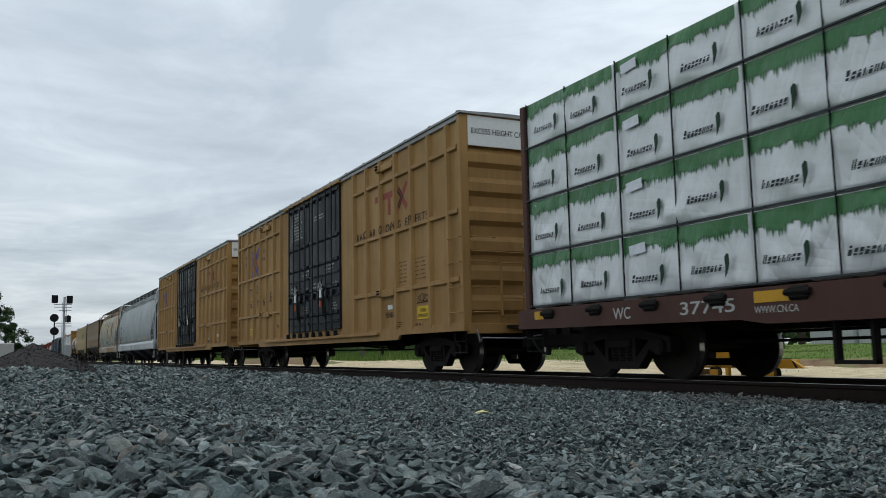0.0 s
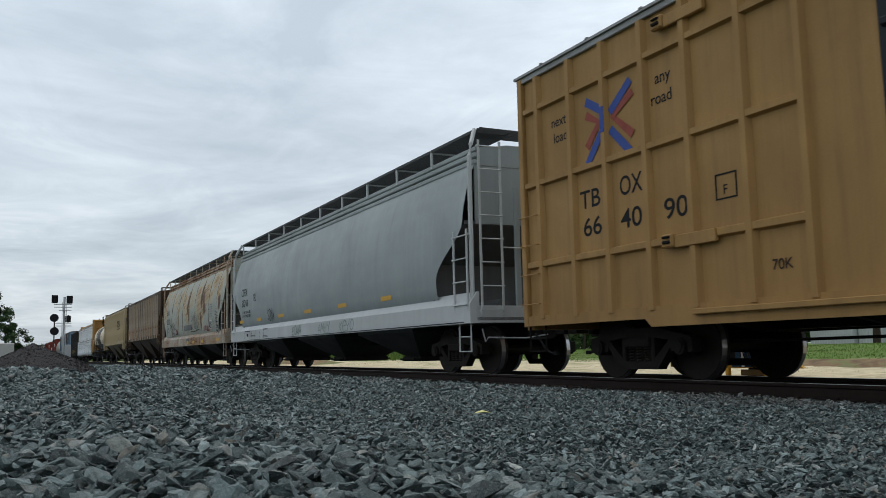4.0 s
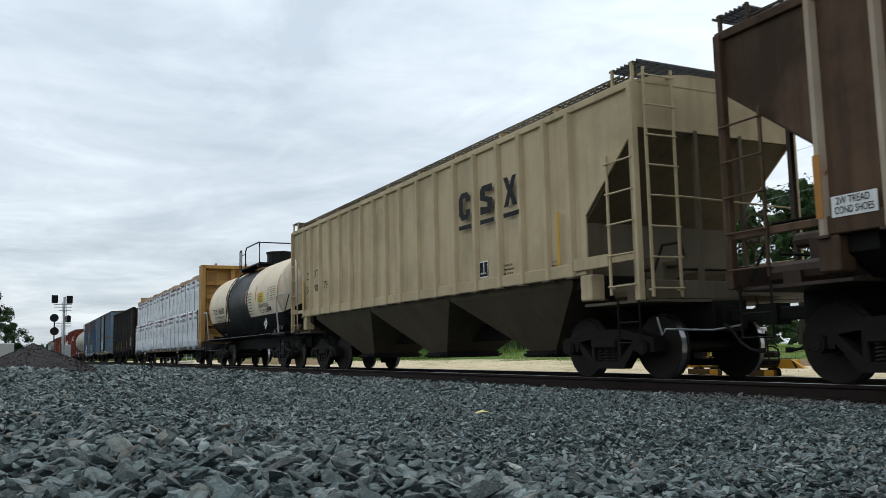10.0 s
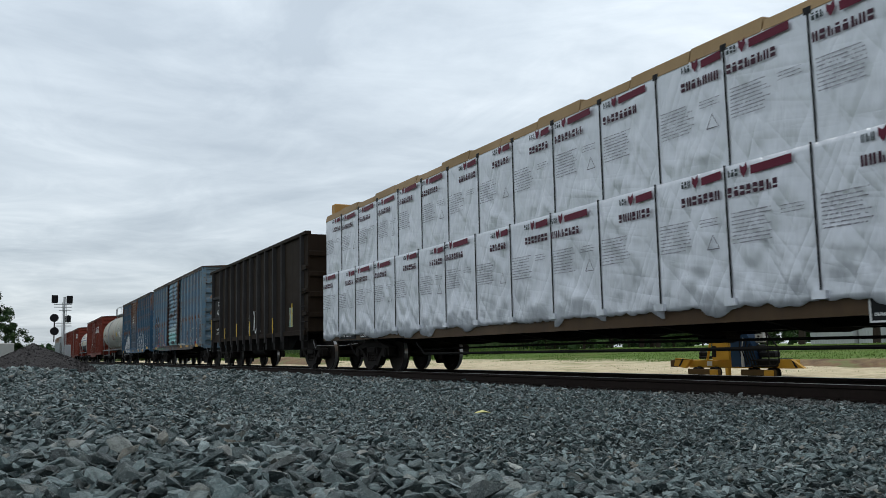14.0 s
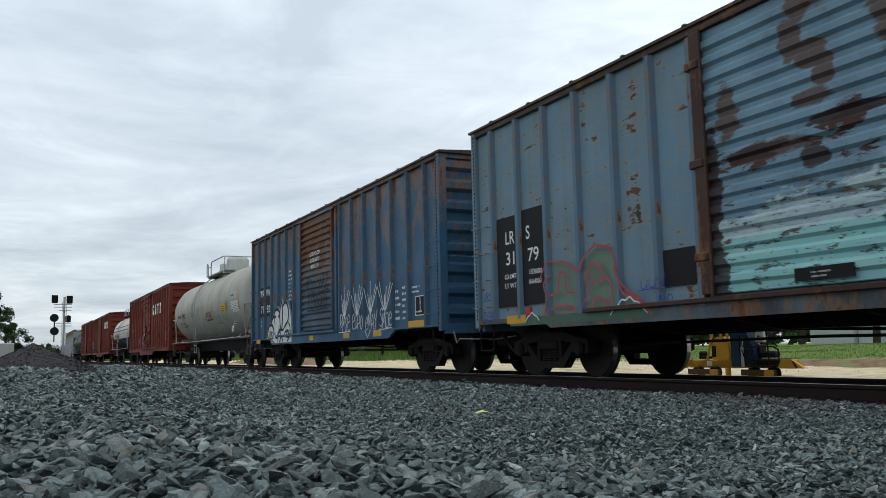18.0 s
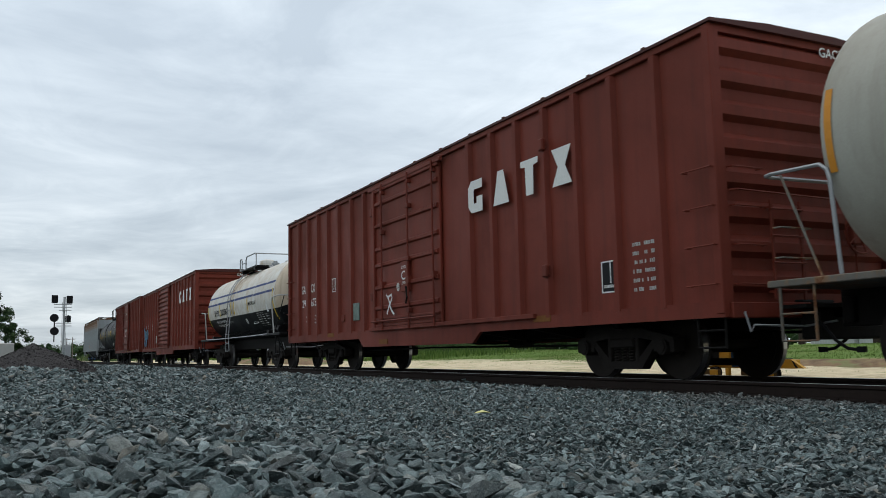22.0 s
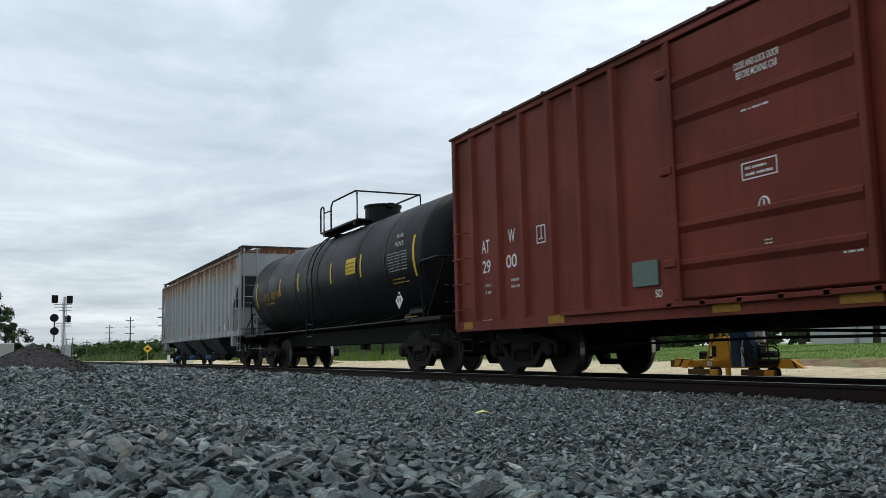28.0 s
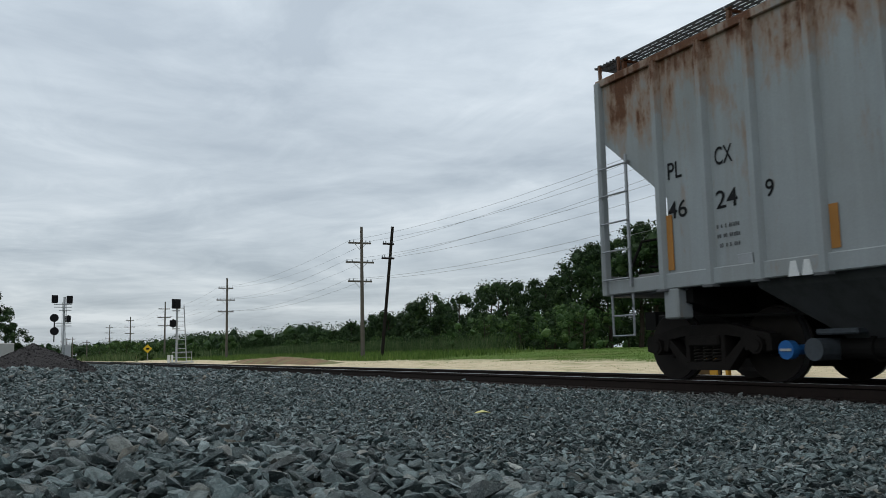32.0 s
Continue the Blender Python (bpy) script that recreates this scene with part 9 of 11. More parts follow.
def make_gondola():
    car, h = railcar("gondola", "dark weathered high-sided gondola with rusty end panels", "gondola", -17.35, -3.60, [-5.75, 5.75])
    z0, zt, py = 1.12, 3.98, 1.50
    for s in (-1, 1):
        part("side_wall", MB().box(-h + 0.45, h - 0.45, *sorted((s * (py - 0.04), s * py)), z0, zt), M_GOND, car, "steel plate side")
        part("top_chord", MB().box(-h, h, *sorted((s * (py - 0.08), s * (py + 0.10))), zt - 0.02, zt + 0.09, 0.012), M_GOND, car)
        part("side_sill", MB().box(-h + 0.3, h - 0.3, *sorted((s * (py - 0.08), s * (py + 0.06))), z0 - 0.10, z0 + 0.05, 0.012), M_GOND, car)
        for e in (-1, 1):
            part("end_panel", MB().box(*sorted((e * (h - 0.45), e * (h - 0.02))), *sorted((s * (py - 0.06), s * (py + 0.02))), z0 + 0.1, zt), M_RUSTPANEL if e < 0 else M_GOND, car, "rust-brown end panel" if e < 0 else "")
            for z in (1.65, 2.3, 3.0):
                part("end_brace", MB().prism([(e * (h - 0.46), z - 0.08), (e * (h + 0.02), z - 0.05), (e * (h + 0.02), z + 0.03), (e * (h - 0.46), z + 0.10)], "y", *sorted((s * py, s * (py + 0.09)))), M_RUSTPANEL if e < 0 else M_GOND, car)
    me = mesh_of("side_post", MB().prism([(-0.10, 0), (-0.06, -0.11), (0.06, -0.11), (0.10, 0)], "z", 0.86, zt), M_GONDPOST)
    foot = mesh_of("post_foot", MB().prism([(-0.15, 1.1), (-0.10, 0.62), (0.10, 0.62), (0.15, 1.1)], "y", -0.10, 0.05), M_UNDER)
    for x in [-6.38, *np.arange(-4.84, 5.0, 1.018), 6.38]:
        for s in (-1, 1):
            at(part("side_post", me, M_GONDPOST, car), x, s * py, 0, 0, 0, 0 if s < 0 else 180)
        at(part("post_foot", foot, M_UNDER, car), x, -py + 0.05, 0)
    for e in (-1, 1):
        part("end_wall", MB().box(*sorted((e * (h - 0.10), e * (h - 0.05))), -py, py, z0, zt), M_GOND, car)
        for z in (1.6, 2.2, 2.8, 3.4):
            part("end_rib", MB().box(*sorted((e * (h - 0.06), e * (h + 0.04))), -py, py, z - 0.08, z + 0.08, 0.02), M_GOND, car)
        stirrup(car, e * (h - 0.3), 1.05, M_UNDER)
        for z in (1.4, 1.85, 2.3):
            grab(car, e * (h - 0.25), z, 0.44, -1.54, mat=M_UNDER)
    part("floor_plate", MB().box(-h + 0.1, h - 0.1, -py, py, z0 - 0.02, z0 + 0.06), M_GOND, car)
    part("door_slope", MB().prism([(-4.0, z0), (4.0, z0), (3.2, 0.62), (-3.2, 0.62)], "y", -0.9, 0.9), M_UNDER, car)
    for z in (1.98, 2.86):
        part("panel_rail", MB().box(-6.28, -4.95, -1.60, -1.5, z - 0.06, z + 0.06, 0.015), M_GONDPOST, car)
    part("stencil_panel", MB().box(-6.2, -5.0, -1.507, -1.501, 2.08, 2.78), M_BLACK, car)
    text("TI", -5.62, 2.50, 0.20, M_WHITE, car, y=-1.508, w=0.42); text("4209", -5.75, 2.16, 0.20, M_WHITE, car, y=-1.508, w=0.72)
    text("LD LMT 203100", -5.85, 1.50, 0.085, M_WHITE, car, y=-1.503, w=0.85); text("LT WT 85650", -5.82, 1.34, 0.085, M_WHITE, car, y=-1.503, w=0.75)
    text("RMC-9", -4.3, 1.36, 0.09, M_WHITE, car, y=-1.503, w=0.42)
    for x, z, L in ((-6.47, 1.12, 0.85), (-3.83, 1.12, 0.42), (-1.8, 1.15, 0.5), (0.25, 1.15, 0.5), (3.3, 1.15, 0.5), (5.5, 1.3, 0.7)):
        reflector(car, x, z, 0.075, L, -1.612, mat=M_SIGNYEL)
    part("paint_patch", MB().prism([(-1.27, 1.2), (-1.1, 1.17), (-0.72, 1.19), (-0.69, 1.5), (-0.67, 1.95), (-0.85, 2.06), (-1.1, 2.04), (-1.25, 1.95)], "y", -1.506, -1.502), plain("blue_spray_patch", (0.02, 0.05, 0.25), 0.6, 0, 0.5, 4), car, "blue spray-painted patch")
    scribble(-0.3, 1.2, 1.6, 0.9, M_GRAFW, car, y=-1.503, loops=4, width=0.06, seed=71, label="white spray-painted tag")
    part("paint_patch", MB().box(4.9, 5.25, -1.506, -1.502, 1.3, 1.9), M_TEAL, car, "teal paint patch")
    part("centre_sill", MB().box(-h - 0.1, h + 0.1, -0.18, 0.18, 0.66, 1.1), M_UNDER, car)
    part("air_reservoir", MB().cyl((-1.5, -0.9, 0.66), (0.2, -0.9, 0.66), 0.18, 12), M_UNDER, car)
    uncoupling_lever(car, h, M_STEELGREY)
    brake_wheel(car, h, 0.6, 1.9)


make_gondola()


# ---- centrebeam flat cars with wrapped loads ----
def wrap_material(name, col, wrinkle):
    m, nt, b = nodes_of(name)
    n0 = tex_noise(nt, 0.9, 3, 0.5)
    hgt = None
    # straight tension folds in a few directions
    for ry, sc, st, wgt in ((8, 1.0, (4.2, 1, 0.35), 0.55), (-28, 1.0, (3.4, 1, 0.30), 0.55), (36, 1.0, (3.0, 1, 0.32), 0.5), (-6, 1.0, (9.0, 1, 0.7), 0.16), (80, 1.0, (5.0, 1, 0.5), 0.16)):
        r = nt.nodes.new("ShaderNodeMapping"); r.inputs["Rotation"].default_value = (0, radians(ry), 0)
        mp = nt.nodes.new("ShaderNodeMapping"); mp.inputs["Scale"].default_value = st
        nz = nt.nodes.new("ShaderNodeTexNoise")
        nz.inputs["Scale"].default_value, nz.inputs["Detail"].default_value, nz.inputs["Distortion"].default_value = sc, 1.5, 0.25
        nt.links.new(nt.nodes["tc"].outputs["Object"], r.inputs[0]); nt.links.new(r.outputs[0], mp.inputs[0]); nt.links.new(mp.outputs[0], nz.inputs[0])
        f = mathn(nt, "MULTIPLY", mathn(nt, "POWER", mathn(nt, "ABSOLUTE", mathn(nt, "SUBTRACT", nz.outputs[0], 0.5), 0.0), 0.7), wgt * 2)
        hgt = f if hgt is None else mathn(nt, "ADD", hgt, f)
    c = mixc(nt, ramp(nt, n0, 0.3, 0.8, (0, 0, 0, 1), (0.15, 0.15, 0.15, 1)), col, tuple(x * 0.75 for x in col))
    nt.links.new(c, b.inputs["Base Color"])
    b.inputs["Roughness"].default_value = 0.30
    b.inputs["Metallic"].default_value = 0.20
    bump(nt, b, hgt, wrinkle, 0.05)
    return m


M_WRAP = wrap_material("white_plastic_wrap", (0.64, 0.66, 0.665), 0.45)
M_WRAP2 = wrap_material("silvery_plastic_wrap", (0.60, 0.62, 0.66), 0.60)
M_WRAPGREEN = wrap_material("green_printed_wrap", (0.038, 0.145, 0.045), 0.5)
M_INK = plain("dark_print", (0.035, 0.045, 0.048), 0.5, 0, 0.2, 20)
M_GREYINK = plain("pale_grey_print", (0.16, 0.15, 0.175), 0.5, 0, 0.2, 20)
M_INKGREEN = plain("dark_green_print", (0.02, 0.05, 0.03), 0.5, 0, 0.2, 20)
M_PINK = plain("crimson_print", (0.13, 0.016, 0.035), 0.5, 0, 0.3, 20)
M_PINKINK = plain("dark_plum_print", (0.062, 0.022, 0.035), 0.5, 0, 0.3, 20)
M_GREYSTRAP = plain("dark_grey_printed_edge", (0.05, 0.058, 0.062), 0.5, 0, 0.4, 6)
M_STRAP = plain("black_strapping", (0.012, 0.012, 0.014), 0.5, 0, 0.2, 20)


def fold(x, z, seed, k):
    """Outward swell of a loosely wrapped face."""
    a = noise.noise(Vector((x * 1.7, z * 1.3, seed * 3.7)))
    d = noise.noise(Vector(((x + 0.8 * z) * 3.6, (z - 0.5 * x) * 1.4, seed * 1.9)))
    e = abs(noise.noise(Vector(((x - 0.9 * z) * 4.5, (z + 0.6 * x) * 2.2, seed * 5.1))))
    g = abs(noise.noise(Vector(((x + 1.3 * z) * 2.2, (z - 0.7 * x) * 0.9, seed * 2.3))))
    f = abs(noise.noise(Vector(((x + 0.25 * z) * 5.5, (z - 0.3 * x) * 0.8, seed * 4.1))))
    q = abs(noise.noise(Vector(((x - 0.55 * z) * 1.6, (z + 0.9 * x) * 0.7, seed * 6.3))))
    return k * (0.05 * a + 0.006 * d + 0.015 * e + 0.07 * g + 0.02 * f + 0.13 * q - 0.04)


def wrapped_bundle(car, x0, x1, z0, z1, yf, mat, seed, label, k=1.0, sag=0.0, n=(16, 11), hem=0.0):
    """A wrapped stack; its near face is uneven."""
    nx, nz = n
    vs, fs = [], []

    def edge(u, v):
        return min(1.0, 5 * u, 5 * (1 - u), 6 * v, 6 * (1 - v))
    for j in range(nz + 1):
        for i in range(nx + 1):
            u, v = i / nx, j / nz
            x, z = x0 + (x1 - x0) * u, z0 + (z1 - z0) * v
            if j == 0:
                z -= sag * max(0.0, noise.noise(Vector((x * 1.6, seed, 0.5)))) + 0.04 * noise.noise(Vector((x * 8, seed, 2.5)))
            w = edge(u, v) * (1 + hem * ease(0.42, 0.0, v))
            vs.append((x, yf - fold(x, z, seed, k) * w + 0.008 * (1 - w), z))
    for j in range(nz):
        for i in range(nx):
            a = j * (nx + 1) + i
            fs.append((a, a + 1, a + nx + 2, a + nx + 1))
    b = len(vs)
    rim = [i for i in range(nx + 1)] + [(j + 1) * (nx + 1) - 1 for j in range(1, nz + 1)] + [nz * (nx + 1) + i for i in range(nx - 1, -1, -1)] + [j * (nx + 1) for j in range(nz - 1, 0, -1)]
    for i in rim:
        vs.append((vs[i][0], -0.12, vs[i][2]))
    m = len(rim)
    for q in range(m):
        fs.append((rim[q], rim[(q + 1) % m], b + (q + 1) % m, b + q))
    fs.append(tuple(b + q for q in range(m)))
    return part("wrapped_pack", MB().add(vs, fs), mat, car, label, smooth=True)


# plain bars that stand for the letters of printed trade words: x from, x to, z from, z to
SIGNS = (((0, 0.74, 0, 0.40), (0, 0.74, 0.58, 1)), ((0, 0.30, 0, 1), (0.46, 0.76, 0, 1)), ((0, 0.66, 0, 0.28), (0, 0.66, 0.42, 1)), ((0.05, 0.42, 0, 1), (0.54, 0.76, 0.0, 0.6)), ((0, 0.72, 0.0, 0.62), (0.1, 0.62, 0.76, 1)))


def block_word(x, z, w, h, n, mat, parent, y, seed, lean=0.0, name="printed_word", label="", small=None):
    """A row of n plain bars in w by h metres, for a trade word."""
    r = random.Random(seed)
    mb = MB()
    for k in range(n):
        a, hh = x + w * k / n, h * (small if small and k else 1.0)
        for p, q, u, v in SIGNS[r.randrange(len(SIGNS))]:
            c = w / n
            sl = lean * h
            mb.add([(a + c * p + sl * u, y, z + hh * u), (a + c * q + sl * u, y, z + hh * u), (a + c * q + sl * v, y, z + hh * v), (a + c * p + sl * v, y, z + hh * v)], [(0, 1, 2, 3)])
    return part(name, mb, mat, parent, label)


M_CARD = paint("weathered_tan_card", (0.30, 0.195, 0.09), dirt=(0.12, 0.075, 0.035), dirt_amt=0.5, streak=0.2)
FOLD_L, FOLD_B = 0.55, 0.34


def lumber_car():
    car, h = railcar("centrebeam_flat_car", "brown centrebeam flat car loaded with green and white wrapped lumber", "flat car", 150.98, 173.20, [-9.08, 9.08])
    part("deck", MB().box(-h, h, -1.5, 1.5, 1.02, 1.12), M_FLAT, car)
    for s in (-1, 1):
        part("side_sill", MB().prism([(-h, 1.10), (-h, 0.80), (-6.2, 0.76), (-5.8, 0.70), (5.8, 0.70), (6.2, 0.76), (h, 0.80), (h, 1.10)], "y", *sorted((s * 1.40, s * 1.58))), M_FLAT, car, "brown side sill")
    for e in (-1, 1):
        part("bulkhead", MB().box(*sorted((e * (h - 0.02), e * (h - 0.16))), -1.45, 1.45, 1.1, 4.62, 0.02), M_FLAT, car, "dark end bulkhead")
        stirrup(car, e * (h - 0.4), 0.85, M_UNDER)
        for z in (1.4, 1.8, 2.2, 2.6):
            grab(car, e * (h + 0.03), z, 0.44, -1.2, "end", M_STEELGREY)
    part("centre_beam", MB().box(-h + 0.1, h - 0.1, -0.11, 0.11, 1.1, 4.6), M_FLAT, car)
    tiers = (1.15, 2.03, 2.93, 3.83, 4.62)
    xs = [-10.95 + 2.43 * k for k in range(10)]
    for r in range(4):
        for c in range(9):
            x0, x1 = xs[c] + 0.001, xs[c + 1] - 0.001
            seed = r * 17 + c
            bnd = wrapped_bundle(car, x0, x1, tiers[r] + 0.008, tiers[r + 1] - 0.008, -1.42, M_WRAP, seed, "white plastic-wrapped lumber bundle with a green top band", FOLD_L, 0.05 if r == 0 else 0.01, (26, 13))
            wrapped_top = tiers[r + 1] - 0.02
            # green band with a ragged, grass-like lower edge
            vs, n = [], 110
            hgt = tiers[r + 1] - tiers[r]
            for k in range(n + 1):
                x = x0 + 0.03 + (x1 - x0 - 0.06) * k / n
                zl = wrapped_top - hgt * (0.17 + 0.16 * abs(noise.noise(Vector((x * 2.2, r * 3.1, 0)))) + (0.16 * random.random() if k % 2 else 0.0))
                for z in (wrapped_top, (wrapped_top + zl) / 2, zl):
                    u, v = (x - x0) / (x1 - x0), (z - tiers[r] - 0.02) / (hgt - 0.04)
                    w = min(1.0, 5 * u, 5 * (1 - u), 6 * v, 6 * (1 - v))
                    vs.append((x, -1.42 - fold(x, z, seed, FOLD_L) * w + 0.008 * (1 - w) - 0.012, z))
            fs = [(3 * k + j, 3 * k + j + 1, 3 * k + j + 4, 3 * k + j + 3) for k in range(n) for j in (0, 1)]
            part("green_band", MB().add(vs, fs), M_WRAPGREEN, bnd, "dark green printed band", smooth=True)
            for q, f in enumerate((0.22, 0.70)):
                lx, lz = x0 + (x1 - x0) * f + random.uniform(-0.1, 0.1), tiers[r] + 0.24 * hgt + random.uniform(-0.03, 0.04)
                y = -1.42 - max(fold(lx + q, lz + p, seed, FOLD_L) for q in (-0.3, -0.15, 0, 0.15, 0.3) for p in (-0.1, 0.08, 0.25)) - 0.014
                block_word(lx - 0.28, lz, 0.54, 0.105, 8, M_INK, bnd, y, seed * 2 + q, 0.3, "printed_mark", "dark printed trade mark", 0.72)
                part("printed_mark", MB().prism([(lx + 0.31, lz - 0.09), (lx + 0.35, lz - 0.03), (lx + 0.39, lz + 0.07), (lx + 0.385, lz + 0.19), (lx + 0.35, lz + 0.21), (lx + 0.31, lz + 0.16), (lx + 0.32, lz + 0.02)], "y", y - 0.003, y), M_INKGREEN, bnd, "dark green leaf-shaped mark")
            if c % 2 == 1:
                fx, fz = x0 + 0.25, tiers[r] + 0.66 * hgt
                part("label_sheet", MB().prism([(fx, fz), (fx + 0.34, fz + 0.03), (fx + 0.33, fz + 0.17), (fx - 0.01, fz + 0.14)], "y", -1.47 - fold(fx, fz, seed, FOLD_L), -1.466 - fold(fx, fz, seed, FOLD_L)), M_WRAP2, bnd, "loose white label sheet")
            for f in (0.03, 0.5):
                x = x0 + (x1 - x0) * f
                part("strap", MB().box(x - 0.004, x + 0.004, -1.455, -1.43, tiers[r], tiers[r + 1]), M_STRAP, bnd)
            wrapped_bundle(car, x0, x1, tiers[r] + 0.02, tiers[r + 1] - 0.02, -1.40, M_WRAP, seed + 90, "white plastic-wrapped lumber bundle", 0.6, 0, (2, 2)).matrix_basis = pose(x0 + x1, 0, 0, 0, 0, 180)
        part("tier_strap", MB().box(-10.95, 10.9, -1.462, -1.43, tiers[r] + 0.008, tiers[r] + 0.028), M_GREYSTRAP, car, "dark printed edge along a tier")
    text("WC", -8.55, 0.86, 0.16, M_DKWHITE, car, y=-1.582, w=0.38); text("37745", -7.2, 0.86, 0.16, M_DKWHITE, car, y=-1.582, w=0.95)
    text("WWW.CN.CA", -5.95, 0.82, 0.08, M_DKWHITE, car, y=-1.582, w=0.62)
    for x, w in ((-5.95, 0.62), (-10.6, 0.5), (-2.0, 0.6), (3.0, 0.6)):
        reflector(car, x, 0.94, w, 0.13, -1.582)
    for x in np.arange(-10.2, 10.3, 1.22):
        part("strap_winch", MB().box(x - 0.14, x + 0.14, -1.62, -1.5, 0.94, 1.10, 0.03).cyl((x - 0.17, -1.6, 1.03), (x + 0.17, -1.6, 1.03), 0.04, 8), M_UNDER, car)
    underframe(car, h, 0.95)
    part("hanging_cable", MB().tube([(-4.6 + 0.25 * k, -1.45, 0.72 - 0.16 * math.sin(math.pi * k / 6)) for k in range(7)], 0.022, 5), M_UNDER, car, "sagging black cable")
    part("side_step", MB().box(-5.0, -4.96, -1.5, -1.4, 0.25, 0.8).box(-4.55, -4.51, -1.5, -1.4, 0.25, 0.8).box(-5.0, -4.51, -1.5, -1.4, 0.25, 0.29), M_UNDER, car)


lumber_car()


def board_car():
    car, h = railcar("centrebeam_flat_car", "yellow centrebeam flat car loaded with white wrapped wallboard", "flat car", -2.28, 21.15, [-9.18, 8.9])
    part("deck", MB().box(-h, h, -1.48, 1.48, 1.0, 1.10), M_TTXSILL, car)
    for s in (-1, 1):
        part("side_sill", MB().prism([(-h, 1.08), (-h, 0.80), (-6.4, 0.78), (-6.0, 0.74), (6.0, 0.74), (6.4, 0.78), (h, 0.80), (h, 1.08)], "y", *sorted((s * 1.36, s * 1.50))), M_TTXSILL, car, "grimy brown-yellow side sill")
    # front bulkhead: frame, ribs and ladder
    b = part("bulkhead", MB().box(h - 0.58, h - 0.50, -1.46, 1.46, 1.05, 4.62), M_TTX, car, "yellow ribbed end bulkhead")
    for s in (-1, 1):
        part("bulkhead_stile", MB().box(h - 0.60, h - 0.02, *sorted((s * 1.30, s * 1.50)), 0.9, 4.66, 0.015), M_TTX, b)
    part("bulkhead_stile", MB().box(h - 0.50, h - 0.18, -0.10, 0.10, 1.05, 4.55, 0.015), M_TTX, b)
    part("bulkhead_cap", MB().box(h - 0.60, h - 0.02, -1.5, 1.5, 4.50, 4.66, 0.015).box(h - 0.3, h - 0.2, -0.85, -0.75, 4.66, 4.76).box(h - 0.3, h - 0.2, 0.55, 0.65, 4.66, 4.76), M_TTX, b)
    for z in (1.35, 1.95, 2.55, 3.2, 3.85):
        part("bulkhead_rib", MB().box(h - 0.51, h - 0.26, -1.32, 1.32, z - 0.11, z + 0.11, 0.02), M_TTX, b)
    ladder(car, h - 0.30, 1.1, 4.5, M_TTX, 8, 0.46, face="end", yc=-0.95)
    for z in (1.5, 2.05):
        at(part("grab_iron", mesh_of("grab_iron", MB().tube([(0, 0.02, -0.22), (0, -0.08, -0.22), (0, -0.08, 0.22), (0, 0.02, 0.22)], 0.013, 6), M_TTX), M_TTX, car), h - 0.4, -1.5, z)
        at(part("grab_iron", mesh_of("grab_iron", MB().tube([(0, 0.02, -0.22), (0, -0.08, -0.22), (0, -0.08, 0.22), (0, 0.02, 0.22)], 0.013, 6), M_TTX), M_TTX, car), h - 0.15, -1.5, z)
    brake_wheel(car, h - 0.3, -0.1, 2.25, M_UNDER)
    text("857113", h - 0.49, 4.08, 0.13, M_BROWNINK, car, face="end", y2=0.35, w=0.55)
    part("bulkhead", MB().box(-h + 0.02, -h + 0.30, -1.25, 1.25, 1.05, 4.62, 0.02), M_TTX, car, "yellow ribbed end bulkhead")
    part("centre_beam", MB().box(-h + 0.3, h - 0.6, -0.12, 0.12, 1.1, 4.35), M_TTX, car)
    for k, a in enumerate(np.arange(-h + 0.1, h - 1.0, 1.212)):
        part("corner_board", MB().prism([(-1.46, 4.10), (-1.42, 4.27 + 0.03 * math.sin(2.3 * k)), (-0.9, 4.33), (-0.9, 4.10)], "x", a + 0.01, min(a + 1.2, h - 0.62)), M_CARD, car, "tan card strip along the top of the load")
    # two tiers of wrapped stacks
    xs = np.linspace(-h + 0.14, h - 0.64, 19)
    for r, (z0, z1) in enumerate(((0.92, 2.60), (2.58, 4.12))):
        for c in range(18):
            x0, x1 = xs[c] + 0.002, xs[c + 1] - 0.002
            seed = 200 + 40 * r + c
            bnd = wrapped_bundle(car, x0, x1, z0, z1, -1.56 if r == 0 else -1.46, M_WRAP2, seed, "white plastic-wrapped stack of wallboard", FOLD_B, 0.24 if r == 0 else 0.08, (30, 30), 2.2 if r == 0 else 1.0)
            yf = -1.56 if r == 0 else -1.46
            y = lambda x, z: yf - max(fold(x + q, z + p, seed, FOLD_B) for q in (-0.3, -0.15, 0, 0.15, 0.3) for p in (-0.08, 0.08)) - 0.010
            w = x1 - x0
            zt = z1 - 0.12 + random.uniform(-0.03, 0.02)
            a = x0 + random.choice((0.06, 0.10, 0.42, 0.50)) * w
            yb = y(a + 0.3, zt)
            b = min(x1 - 0.03, a + 0.95)
            block_word(a, zt - 0.03, 0.17, 0.085, 3, M_INK, bnd, yb, seed, name="printed_mark")
            part("printed_mark", MB().prism([(a + 0.20, zt + 0.09), (a + 0.25, zt + 0.05), (a + 0.30, zt + 0.10), (a + 0.31, zt + 0.02), (a + 0.25, zt - 0.07), (a + 0.20, zt + 0.0)], "y", yb - 0.003, yb), M_PINK, bnd, "dark crimson wing-shaped mark")
            if b > a + 0.40:
                part("printed_band", MB().prism([(a + 0.36, zt - 0.05), (b, zt - 0.03), (b, zt + 0.07), (a + 0.36, zt + 0.05)], "y", yb - 0.003, yb), M_PINK, bnd, "crimson printed stripe")
            wl = min(0.78, x1 - a - 0.04)
            block_word(a - 0.02, zt - 0.27, wl, 0.115, max(3, int(wl / 0.087)), M_PINKINK, bnd, y(a + 0.3, zt - 0.25), seed + 7, label="dark printed trade word")
